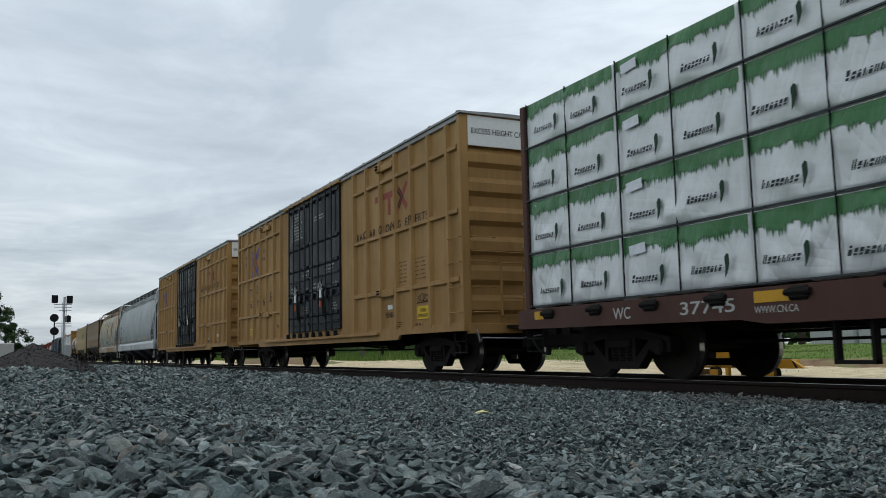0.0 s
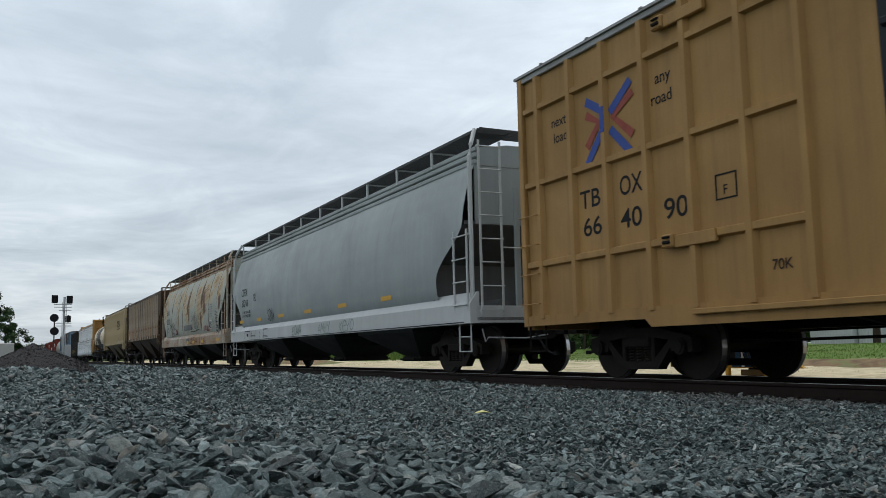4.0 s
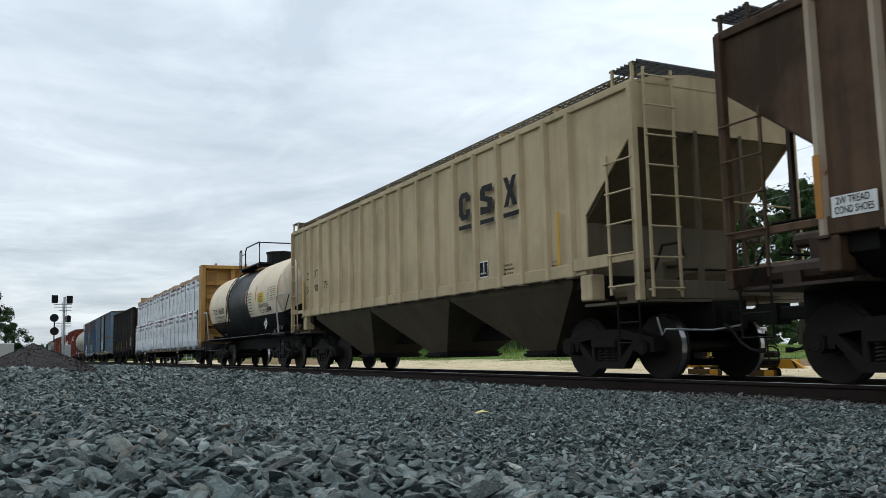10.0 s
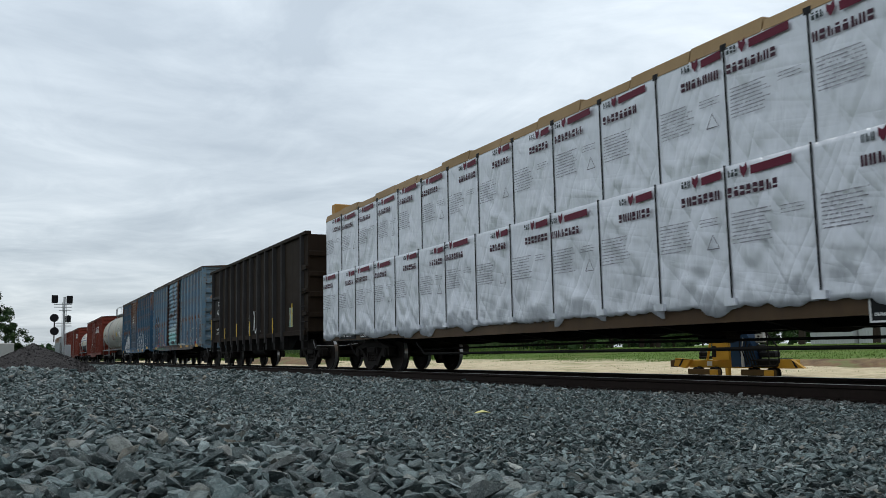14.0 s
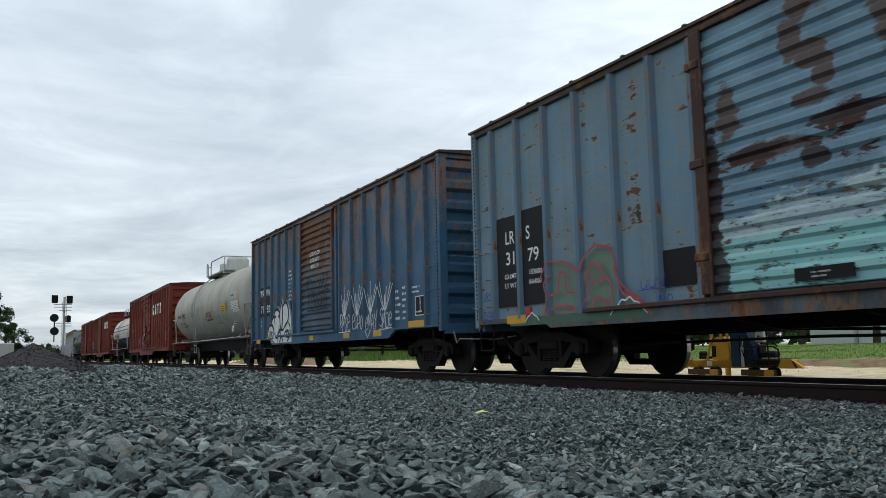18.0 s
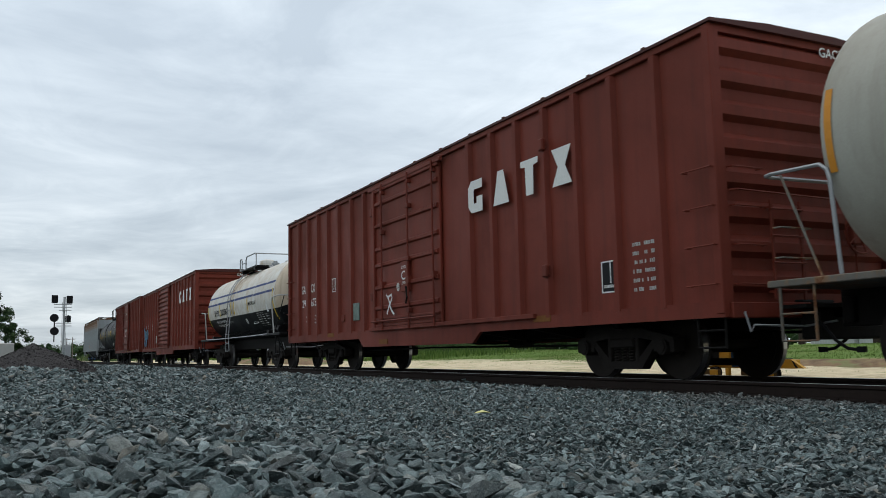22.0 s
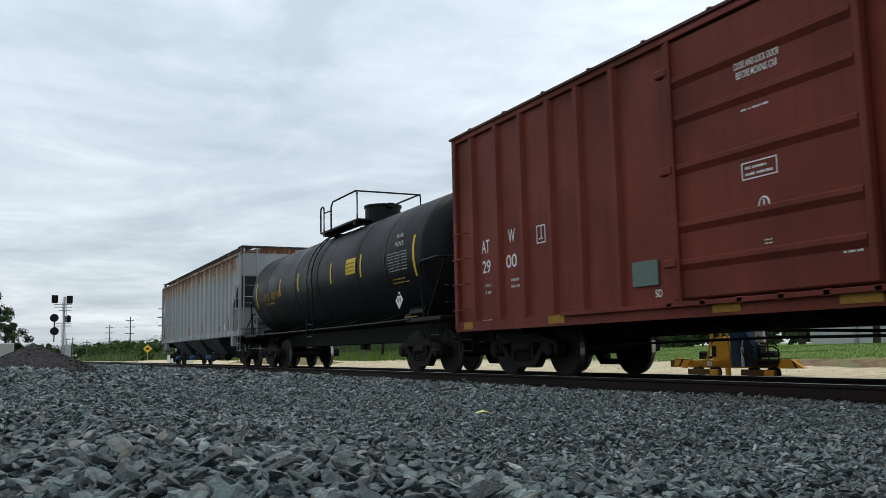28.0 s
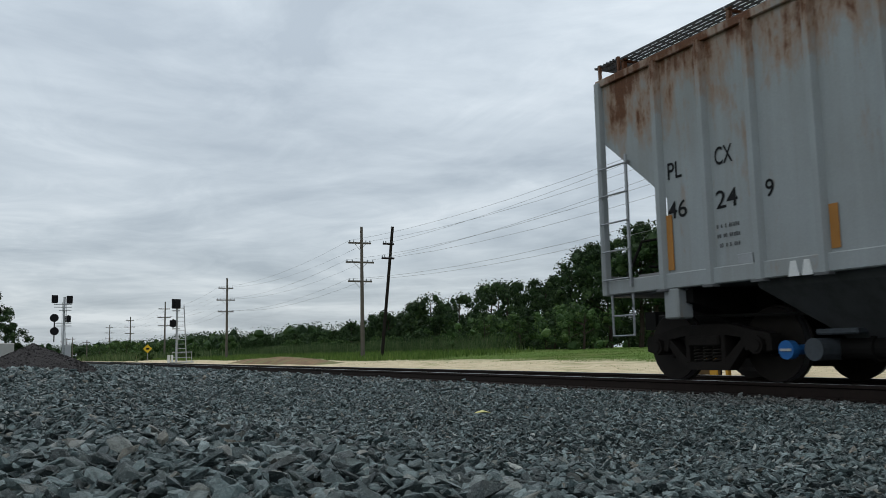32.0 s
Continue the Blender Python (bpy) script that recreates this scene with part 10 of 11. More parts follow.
            yl = y(x0 + 0.4, zt - 0.6)
            bars(x0 + 0.10, zt - 0.84, 0.50 * w, 0.40, 9, M_GREYINK, bnd, y=yl, fill=0.36, name="small_print")
            if c % 3 != 1:
                bars(x0 + 0.66 * w, zt - 0.58, 0.28 * w, 0.12, 3, M_GREYINK, bnd, y=yl, fill=0.3, name="small_print")
            if c % 2:
                tx, tz = x0 + 0.75 * w, zt - 0.86
                strokes([[(tx, tz), (tx + 0.10, tz + 0.17), (tx + 0.20, tz), (tx, tz)]], 0.018, M_GREYINK, bnd, yl - 0.004, "printed_mark")
            part("strap", MB().box(x1 - 0.007, x1 + 0.007, yf - 0.004, yf + 0.02, z0 + 0.05, z1 + 0.02), M_STRAP, bnd)
            if r == 0:
                part("edge_protector", MB().box(x1 - 0.09, x1 + 0.09, -1.60, -1.50, z0 + 0.01, z0 + 0.10), M_WRAP2, bnd)
            else:
                part("edge_protector", MB().box(x1 - 0.05, x1 + 0.05, -1.46, -1.3, z1 - 0.05, z1 + 0.03), M_STRAP, bnd)
        part("load_core", MB().box(-h + 0.2, h - 0.66, 0.14, 1.40, z0, z1), M_WRAP2, car, "wrapped stacks beyond the centre beam")
    part("stencil_panel", MB().box(-10.4, -9.2, -1.510, -1.501, 0.82, 1.0), M_BLACK, car); part("stencil_panel", MB().box(-8.9, -7.9, -1.510, -1.501, 0.82, 1.0), M_BLACK, car)
    bars(-10.3, 0.85, 0.8, 0.12, 1, M_WHITE, car, y=-1.511, cols=4); text("857113", -8.85, 0.85, 0.12, M_WHITE, car, y=-1.511, w=0.9)
    stencil_square(car, 5.3, 0.66, 0.45, 0.36, -1.505, M_WHITE, M_BLACK)
    underframe(car, h, 0.9)
    part("side_step", MB().tube([(h - 1.6, -1.5, 0.9), (h - 1.6, -1.5, 0.42), (h - 0.9, -1.5, 0.42), (h - 0.9, -1.5, 0.9)], 0.022, 6), M_UNDER, car)
    part("truss_rod", MB().tube([(-6, -1.3, 0.66), (-5.6, -1.3, 0.42), (5.6, -1.3, 0.42), (6, -1.3, 0.66)], 0.025, 5), M_UNDER, car)
    uncoupling_lever(car, h, M_STEELGREY)


board_car()


# ---- beyond the track ----
def leaf_material(name, dark, light, tip):
    m, nt, b = nodes_of(name)
    geo = nt.nodes.new("ShaderNodeNewGeometry")
    r = nt.nodes.new("ShaderNodeValToRGB")
    e = r.color_ramp.elements
    e[0].position, e[0].color, e[1].position, e[1].color = 0.0, (*dark, 1), 1.0, (*tip, 1)
    x = e.new(0.65); x.color = (*light, 1)
    nt.links.new(geo.outputs["Random Per Island"], r.inputs[0])
    c = mixc(nt, ramp(nt, tex_noise(nt, 0.45, 3), 0.35, 0.7, (0, 0, 0, 1), (0.5, 0.5, 0.5, 1)), r.outputs[0], tuple(v * 0.45 for v in dark))
    nt.links.new(c, b.inputs["Base Color"])
    b.inputs["Roughness"].default_value = 0.7
    b.inputs["Specular IOR Level"].default_value = 0.15
    return m


M_LEAF = leaf_material("dark_summer_leaves", (0.013, 0.029, 0.011), (0.033, 0.066, 0.021), (0.066, 0.108, 0.034))
M_LEAF2 = leaf_material("fresh_shrub_leaves", (0.024, 0.052, 0.016), (0.064, 0.122, 0.034), (0.12, 0.18, 0.055))
M_REED = leaf_material("green_tan_reeds", (0.040, 0.078, 0.024), (0.090, 0.145, 0.052), (0.19, 0.21, 0.11))
M_GRASS = leaf_material("rough_grass_blades", (0.060, 0.115, 0.022), (0.12, 0.20, 0.040), (0.21, 0.27, 0.07))
M_LAWN = leaf_material("mown_lawn_blades", (0.105, 0.175, 0.035), (0.155, 0.245, 0.055), (0.21, 0.29, 0.08))
M_BARK = plain("grey_brown_bark", (0.055, 0.042, 0.032), 0.9, 0, 0.5, 6)
M_POLE = plain("weathered_pole_timber", (0.135, 0.118, 0.10), 0.9, 0, 0.5, 5)
M_POLEDARK = plain("tarred_pole_timber", (0.022, 0.018, 0.016), 0.9, 0, 0.4, 5)
LEAF = [(np.array([(-0.5, 0, 0), (0, -0.28, 0.04), (0.55, 0, 0), (0, 0.28, 0.04)]), np.array([[0, 1, 2, 3]])),
        (np.array([(-0.45, 0.05, 0), (0.05, -0.32, 0), (0.5, -0.05, 0.06), (0.0, 0.3, 0.02)]), np.array([[0, 1, 2, 3]]))]


CORE = [(v / np.array([0.70, 0.48, 0.28]), f) for v, f in stone_protos(6, 16)]


def tree(x, y, height, width, label, trunk_h=0.25, n=2200, leaf=0.30, mat=None, gap=0.0, name="tree", category="tree"):
    z0 = ground_z(x, y)
    t = thing(name, label, category, pose(x, y, z0))
    r0 = 0.018 * height + 0.03
    mb = MB()
    lean = rng.uniform(-0.05, 0.05, 2) * height
    pts = [(lean[0] * k / 5 + 0.04 * height * math.sin(k * 1.7) * 0.3, lean[1] * k / 5, height * 0.86 * k / 5) for k in range(6)]
    for k in range(5):
        mb.cyl(pts[k], pts[k + 1], r0 * (1 - 0.17 * k), 7, r0 * (1 - 0.17 * (k + 1)))
    trunk = part("trunk", mb, M_BARK, t)
    cl = []
    for k in range(9 if height > 4 else 5):
        f = rng.uniform(trunk_h, 0.85)
        a = rng.uniform(0, 2 * math.pi)
        L = width * 0.5 * rng.uniform(0.45, 0.95) * (1.1 - 0.6 * f)
        base = Vector((lean[0] * f, lean[1] * f, height * 0.86 * f))
        tip = base + Vector((L * math.cos(a), L * math.sin(a), 0.35 * L + 0.1 * height))
        part("limb", MB().cyl(base, base + (tip - base) * 0.55 + Vector((0, 0, -0.03 * height)), r0 * 0.45, 5, r0 * 0.25).cyl(base + (tip - base) * 0.55 + Vector((0, 0, -0.03 * height)), tip, r0 * 0.25, 5, r0 * 0.1), M_BARK, t)
        cl += [tuple(tip), tuple(base + (tip - base) * 0.6)]
    m = 16 + int(width * height * 0.5)
    for k in range(m):
        f = trunk_h + (1 - trunk_h) * rng.uniform(0.03, 0.97)
        wf = math.sin(math.pi * min(1, max(0.08, (f - trunk_h) / (1 - trunk_h))) ** 0.75) * 0.5 + 0.12
        a = rng.uniform(0, 2 * math.pi)
        q = width * wf * math.sqrt(rng.uniform(0.15, 1))
        cl.append((q * math.cos(a), q * math.sin(a), height * f * 0.97))
    cl = np.array(cl)
    idx = rng.integers(0, len(cl), n)
    rad = (0.10 * width + 0.05 * height) * rng.uniform(0.6, 1.2, len(cl))[idx]
    p = rng.normal(size=(n, 3))
    p = p / np.linalg.norm(p, axis=1)[:, None] * rng.uniform(0.2, 1.0, n)[:, None] ** 0.5
    pos = cl[idx] + p * rad[:, None] * np.array([1, 1, 0.75])
    pos[:, 2] = pos[:, 2].clip(0.05, None)
    s = leaf * rng.uniform(0.6, 1.4, n)
    m = len(cl)
    q = (0.10 * width + 0.05 * height) * rng.uniform(0.36, 0.56, m)
    core = scatter("inner_crown", "", "", CORE, cl + np.array([0, 0, 0.0]), random_rot(m), np.stack([q, q, q * 0.8], 1), mat or M_LEAF)
    core.parent = t
    crown = scatter("crown", "", "", LEAF, pos, random_rot(n), np.stack([s, s, s], 1), mat or M_LEAF)
    crown.parent = t
    return t


def hedge_top(x):
    return float(np.interp(x, [-185, -157, -135, -108, -105, -97, -88, -78, -70, -65, -59], [3.6, 2.6, 3.6, 3.0, 3.8, 4.7, 5.3, 6.2, 6.8, 6.4, 6.3]))


TREE_LABELS = ("dense dark green broadleaf tree behind the grass bank", "bushy dark green tree in the trackside thicket")
x = -170.0
k = 0
while x < -60.5:
    hh = hedge_top(x) * rng.uniform(0.82, 1.02)
    tree(x, 38 + rng.uniform(-1.0, 3), hh, hh * rng.uniform(0.75, 1.0), TREE_LABELS[k % 2], 0.06, int(1000 + 500 * hh), 0.185)
    x += hh * rng.uniform(0.40, 0.58)
    k += 1
for x, y, hh, w in ((-57.9, 38, 6.3, 4.2), (-54.6, 38.5, 7.4, 4.6), (-52.2, 38.5, 8.2, 5.2), (-49.6, 38, 7.6, 5), (-47, 39.5, 8.2, 5.5)):
    tree(x, y, hh, w, TREE_LABELS[0], 0.08, 5600, 0.18)
for x, y, hh, w in ((-46.3, 38, 8.6, 5.5), (-44.6, 38, 8.6, 5), (-41, 41, 9.6, 6), (-36.5, 42, 10.5, 5.5), (-33, 44, 11.0, 6), (-29, 45, 12.3, 6.5), (-24, 44, 12, 7), (-18, 44, 12, 7)):
    tree(x, y, hh, w, "tall dark tree with a bare lower trunk", 0.30 if x < -43 else 0.44, 4000, 0.20)
# low shrubs in front of the thicket and along the far track side
for k in range(30):
    x = -118 + 2.5 * k + rng.uniform(-1, 1)
    hh = rng.uniform(1.1, 2.3) if x < -62 else rng.uniform(1.8, 3.2)
    if x < -46:
        tree(x, 34.0 + rng.uniform(-1.0, 1.5), hh, hh * rng.uniform(1.3, 1.8), "low green shrub at the foot of the trees", 0.03, 1700, 0.155, M_LEAF2 if k % 3 else M_LEAF, name="shrub", category="shrub")
for x, y, hh in ((-150, 24, 3.2), (-143, 26, 2.4), (-160, 20, 3.0), (-172, 19, 3.6), (-185, 21, 3.2), (-120, 21, 1.6), (-205, 17, 3.5), (-220, 22, 4.5), (-135, 17.5, 1.5), (-127, 28, 2.2)):
    tree(x, y, hh, hh * 1.6, "rounded green shrub beside the track", 0.03, 1800, 0.24, M_LEAF2, name="shrub", category="shrub")
tree(-41.9, 37.0, 1.15, 2.3, "clipped-looking round green shrub on the grass", 0.02, 3000, 0.09, M_LEAF2, name="shrub", category="shrub")
for k in range(32):
    tree(-125 + 2.6 * k, 47 + rng.uniform(-1.5, 1.5), rng.uniform(2.4, 3.2), rng.uniform(4, 5), "dark green bush beneath the tall trees", 0.02, 1000, 0.26, name="shrub", category="shrub")
for k in range(9):
    tree(-71 + 1.7 * k, 44 + rng.uniform(-0.6, 0.6), rng.uniform(2.3, 2.9), rng.uniform(2.6, 3.4), "dark green bush beneath the tall trees", 0.02, 1200, 0.19, name="shrub", category="shrub")
# trees on the near side, left of the line
tree(-71, -2.75, 6.3, 4.2, "leafy green tree beside the gravel yard", 0.12, 6000, 0.17)
tree(-68, -0.6, 3.4, 2.6, "small dark conical tree", 0.02, 6000, 0.12)
tree(-75, -6.0, 7.0, 6, "leafy green tree beside the gravel yard", 0.12, 5000, 0.2, M_LEAF2)


def far_woods():
    path = [(-470, -150), (-420, -60), (-400, 5), (-360, 30), (-300, 44), (-230, 46), (-160, 52), (-130, 100), (-135, 168), (-60, 172), (40, 172), (120, 172)]
    P = []
    for (a, b), (c, d) in zip(path, path[1:]):
        L = math.hypot(c - a, d - b)
        n = int(L * 95)
        u = rng.uniform(0, 1, n)
        xx, yy = a + (c - a) * u + rng.normal(0, 3, n), b + (d - b) * u + rng.normal(0, 3, n)
        top = np.array([6.2 + 2.2 * noise.noise(Vector((p * 0.05, q * 0.05, 7))) + 1.6 * noise.noise(Vector((p * 0.21, q * 0.21, 2))) for p, q in zip(xx, yy)])
        P.append(np.stack([xx, yy, 0.1 + top * rng.uniform(0.02, 1, n) ** 0.7], 1))
    pos = np.concatenate(P)
    s = rng.uniform(0.2, 0.48, len(pos))
    m = pos[rng.integers(0, len(pos), 3000)] * np.array([1, 1, 0.80])
    q = rng.uniform(0.7, 1.5, len(m))
    scatter("far_woods", "dark mass inside the distant woods", "woods", CORE, m, random_rot(len(m)), np.stack([q, q, q * 0.8], 1), M_LEAF)
    scatter("far_woods", "distant line of dark green woods", "woods", LEAF, pos, random_rot(len(pos)), np.stack([s, s, s], 1), M_LEAF)


far_woods()

BLADE = [(np.array([(-0.5, 0, 0), (0.5, 0, 0), (0.12, 0.1, 1.0), (-0.12, 0.1, 1.0)]), np.array([[0, 1, 2, 3]])), (np.array([(-0.5, 0, 0), (0.5, 0, 0), (0.35, -0.25, 0.95), (0.2, -0.25, 0.97)]), np.array([[0, 1, 2, 3]]))]


def blades(name, label, category, x0, x1, y0, y1, n, hgt, wid, mat, keep=None):
    xx, yy = rng.uniform(x0, x1, n), rng.uniform(y0, y1, n)
    if keep is not None:
        ok = np.array([keep(a, b) for a, b in zip(xx, yy)])
        xx, yy = xx[ok], yy[ok]
    n = len(xx)
    zz = np.array([ground_z(a, b) for a, b in zip(xx, yy)]) - 0.02
    hh = hgt * rng.uniform(0.45, 1.15, n)
    return scatter(name, label, category, BLADE, np.stack([xx, yy, zz], 1), random_rot(n, 0.22), np.stack([np.full(n, wid), hh * 0.6, hh], 1), mat)


blades("reeds", "tall green and tan reeds along the ditch", "reeds", -125, -52, 28.5, 33, 26000, 1.20, 0.03, M_REED, lambda a, b: noise.noise(Vector((a * 0.09, b * 0.2, 4))) > -0.02)
blades("reeds", "tall green reeds beside the far track", "reeds", -230, -118, 14, 30, 9000, 1.3, 0.10, M_REED, lambda a, b: noise.noise(Vector((a * 0.05, b * 0.15, 9))) > -0.1)
blades("grass", "mown rough grass on the low bank", "grass", -60, -8, 18.5, 36, 60000, 0.065, 0.035, M_LAWN, lambda a, b: b + 5 * noise.noise(Vector((a * 0.2, b * 0.3, 1))) > 20.0)
blades("grass", "rough grass and weeds beside the track", "grass", -140, -45, 17.0, 29, 26000, 0.38, 0.05, M_GRASS, lambda a, b: b + 6 * noise.noise(Vector((a * 0.12, b * 0.3, 1))) > 19.5)
blades("weeds", "sparse weeds on the pale sand", "weeds", -70, -8, 14.5, 20.5, 9000, 0.05, 0.016, M_GRASS, lambda a, b: noise.noise(Vector((a * 0.35, b * 0.5, 6))) > 0.12)


def utility_pole(x, y, top, lean=0.0, arms=(8.22, 6.84, 5.48), mat=None, dark=False):
    mat = mat or M_POLE
    z0 = ground_z(x, y)
    p = thing("utility_pole", "dark leaning timber utility pole" if dark else "timber utility pole with three crossarms", "utility pole", pose(x, y, z0), group="line of utility poles")
    H = top - z0
    part("shaft", MB().cyl((0, 0, -0.3), (lean * H, 0, H), 0.12 if dark else 0.16, 10, 0.10), mat, p)
    for k, z in enumerate(arms):
        q = (lean * (z - z0), -0.14, z - z0)
        w = 0.45 if dark else (0.85, 1.06, 0.9)[k % 3]
        arm = part("crossarm", MB().box(q[0] - 0.06, q[0] + 0.06, -w - 0.14, w - 0.14 if not dark or k else 0.2, q[2] - 0.06, q[2] + 0.06, 0.01), mat, p)
        for s in (-0.92, -0.55, 0.55, 0.92):
            if dark and s > 0:
                continue
            part("insulator", MB().cyl((q[0], s * w - 0.14, q[2] + 0.06), (q[0], s * w - 0.14, q[2] + 0.2), 0.05, 8, 0.03), M_STEELGREY, arm)
        if not dark:
            part("arm_brace", MB().tube([(q[0] + 0.08, -0.5 * w - 0.14, q[2] - 0.05), (q[0] + 0.05, -0.14, q[2] - 0.5), (q[0] + 0.08, 0.5 * w - 0.14, q[2] - 0.05)], 0.02, 5), M_STEELGREY, p)


POLE_X = (-13.0, -57.0, -100.5, -146.5, -193.5, -238.0)
for x in POLE_X:
    utility_pole(x, 22, 9.4 if x > -150 else 9.0)
utility_pole(-55.0, 22.6, 8.85, 0.256, (7.7, 6.75), M_POLEDARK, True)
for x, y, t in ((-250, 12.5, 6), (-270, 15, 6.5), (-300, 14, 6.5), (-215, 15, 4.6)):
    utility_pole(x, y, t, 0, (t - 0.5,))


M_WIRE = plain("weathered_aluminium_wire", (0.22, 0.23, 0.24), 0.6, 0, 0.2, 8)


def wires():
    k = 0
    for z, w in ((8.38, 0.85), (7.0, 1.06), (5.64, 0.9)):
        for s in (-0.92, 0.55) if z < 8 else (-0.92, 0.92):
            pts = []
            for a, b in zip(POLE_X, POLE_X[1:]):
                for q in np.linspace(0, 1, 9)[:-1]:
                    pts.append((a + (b - a) * q, 22 + s * w - 0.14, z - 3.0 * q * (1 - q)))
            cu = part("span", MB().tube([Vector(p) for p in pts], 0.007, 4), M_WIRE, thing("overhead_wire", "thin grey overhead wire slung between the poles", "wire", group="overhead wires"))
            k += 1
    for z in (7.75, 6.8):
        pts = [(-53.0 + 39.6 * q, 22.3, z - 2.4 * q * (1 - q) + 1.2 * q) for q in np.linspace(0, 1, 14)]
        part("span", MB().tube([Vector(p) for p in pts], 0.007, 4), M_WIRE, thing("overhead_wire", "thin grey overhead wire slung between the poles", "wire", group="overhead wires"))


wires()

# ---- signals ----
M_SIGBLK = plain("black_signal_housing", (0.010, 0.010, 0.011), 0.6, 0, 0.2, 10)
M_ALU = plain("aluminium_mast", (0.42, 0.43, 0.44), 0.45, 0.4, 0.2, 8)


def hood_head(t, x, y, z, w=0.62, h=0.85):
    hd = part("signal_head", MB().box(x - 0.14, x + 0.10, y - w / 2, y + w / 2, z - h / 2, z + h / 2, 0.04), M_SIGBLK, t, "black hooded signal head")
    for q in (-0.27, 0, 0.27):
        part("hood", MB().cyl((x + 0.08, y, z + q), (x + 0.30, y, z + q), 0.13, 10), M_SIGBLK, hd)


def disc_head(t, x, y, z, r=0.43):
    hd = part("signal_head", MB().cyl((x - 0.06, y, z), (x + 0.02, y, z), r, 22), M_SIGBLK, t, "black round target signal seen from behind")
    part("lamp_case", MB().cyl((x - 0.35, y, z), (x - 0.05, y, z), 0.14, 10), M_SIGBLK, hd)


def left_signal():
    z0 = ground_z(-100, 4.7)
    t = thing("railway_signal", "tall aluminium railway signal mast with black heads", "railway signal", pose(-100, 4.65, z0))
    part("mast", MB().cyl((0, 0, 0), (0, 0, 7.0), 0.11, 10), M_ALU, t)
    part("relay_case", MB().box(-0.4, 0.4, 0.15, 0.75, 0, 1.9, 0.03), M_ALU, t, "silver equipment case")
    hood_head(t, 0.1, -0.95, 6.75); hood_head(t, 0.1, 0.50, 6.70)
    hood_head(t, 0.1, 0.40, 4.65, 0.55, 0.7)
    disc_head(t, 0.1, -0.95, 4.75); disc_head(t, 0.1, -0.90, 3.35)
    part("bracket_post", MB().cyl((0.05, -0.92, 2.2), (0.05, -0.92, 4.4), 0.06, 8), M_SIGBLK, t)
    for z in (6.2, 5.9, 4.2, 3.9):
        part("bracket", MB().box(-0.04, 0.04, -1.0, 0.75, z - 0.04, z + 0.04), M_ALU, t)
    ladder(t, 0.22, 0.3, 6.4, M_ALU, 16, 0.4, face="end", yc=0.0)
    part("work_platform", MB().box(-0.35, 0.35, -0.5, 0.7, 5.55, 5.6), M_ALU, t)


def right_signal():
    z0 = ground_z(-84, 13.8)
    t = thing("railway_signal", "aluminium railway signal with two black heads and a ladder", "railway signal", pose(-84, 13.7, z0))
    part("mast", MB().cyl((0, 0, 0), (0, 0, 5.9), 0.10, 10), M_ALU, t)
    hood_head(t, 0.1, -0.1, 5.55, 0.8, 0.9); hood_head(t, 0.1, -0.38, 3.7, 0.55, 0.62)
    part("ladder_frame", MB().tube([(-0.1, 0.95, 0), (-0.1, 0.65, 5.4)], 0.05, 6), M_ALU, t)
    for z in np.arange(0.5, 5.2, 0.42):
        part("rung", MB().tube([(-0.05, 0, z), (-0.1, 0.9 - 0.055 * z, z)], 0.022, 5), M_ALU, t)
    part("base_railing", MB().tube([(-0.6, -0.3, 0), (-0.6, -0.3, 1.0), (-0.6, 1.5, 1.0), (-0.6, 1.5, 0)], 0.04, 5).tube([(-0.6, -0.3, 0.5), (-0.6, 1.5, 0.5)], 0.03, 5), M_ALU, t)
    part("foundation", MB().box(-0.7, 0.7, -0.6, 1.5, -0.2, 0.12, 0.03), M_DKWHITE, t)
    for y in (-0.75, -0.45):
        part("marker_post", MB().cyl((0.3, y, -0.1), (0.3, y, 0.75), 0.12, 8), M_WHITE, t, "white bollard")
    for z in (4.9, 3.2, 2.3):
        part("clamp", MB().box(-0.16, 0.16, -0.4, 0.25, z - 0.05, z + 0.05), M_ALU, t)


left_signal()
right_signal()
tt = thing("warning_sign", "yellow diamond warning sign on a post", "sign", pose(-128, 16.9, ground_z(-128, 16.9)))
part("post", MB().box(-0.05, 0.05, -0.05, 0.05, 0, 1.9), M_STEELGREY, tt)
part("sign_plate", MB().prism([(-0.62, 1.7), (0, 1.08), (0.62, 1.7), (0, 2.32)], "x", 0.06, 0.09), M_SIGNYEL, tt)
part("sign_symbol", MB().box(0.092, 0.10, -0.22, 0.22, 1.58, 1.82), M_BLACK, tt)


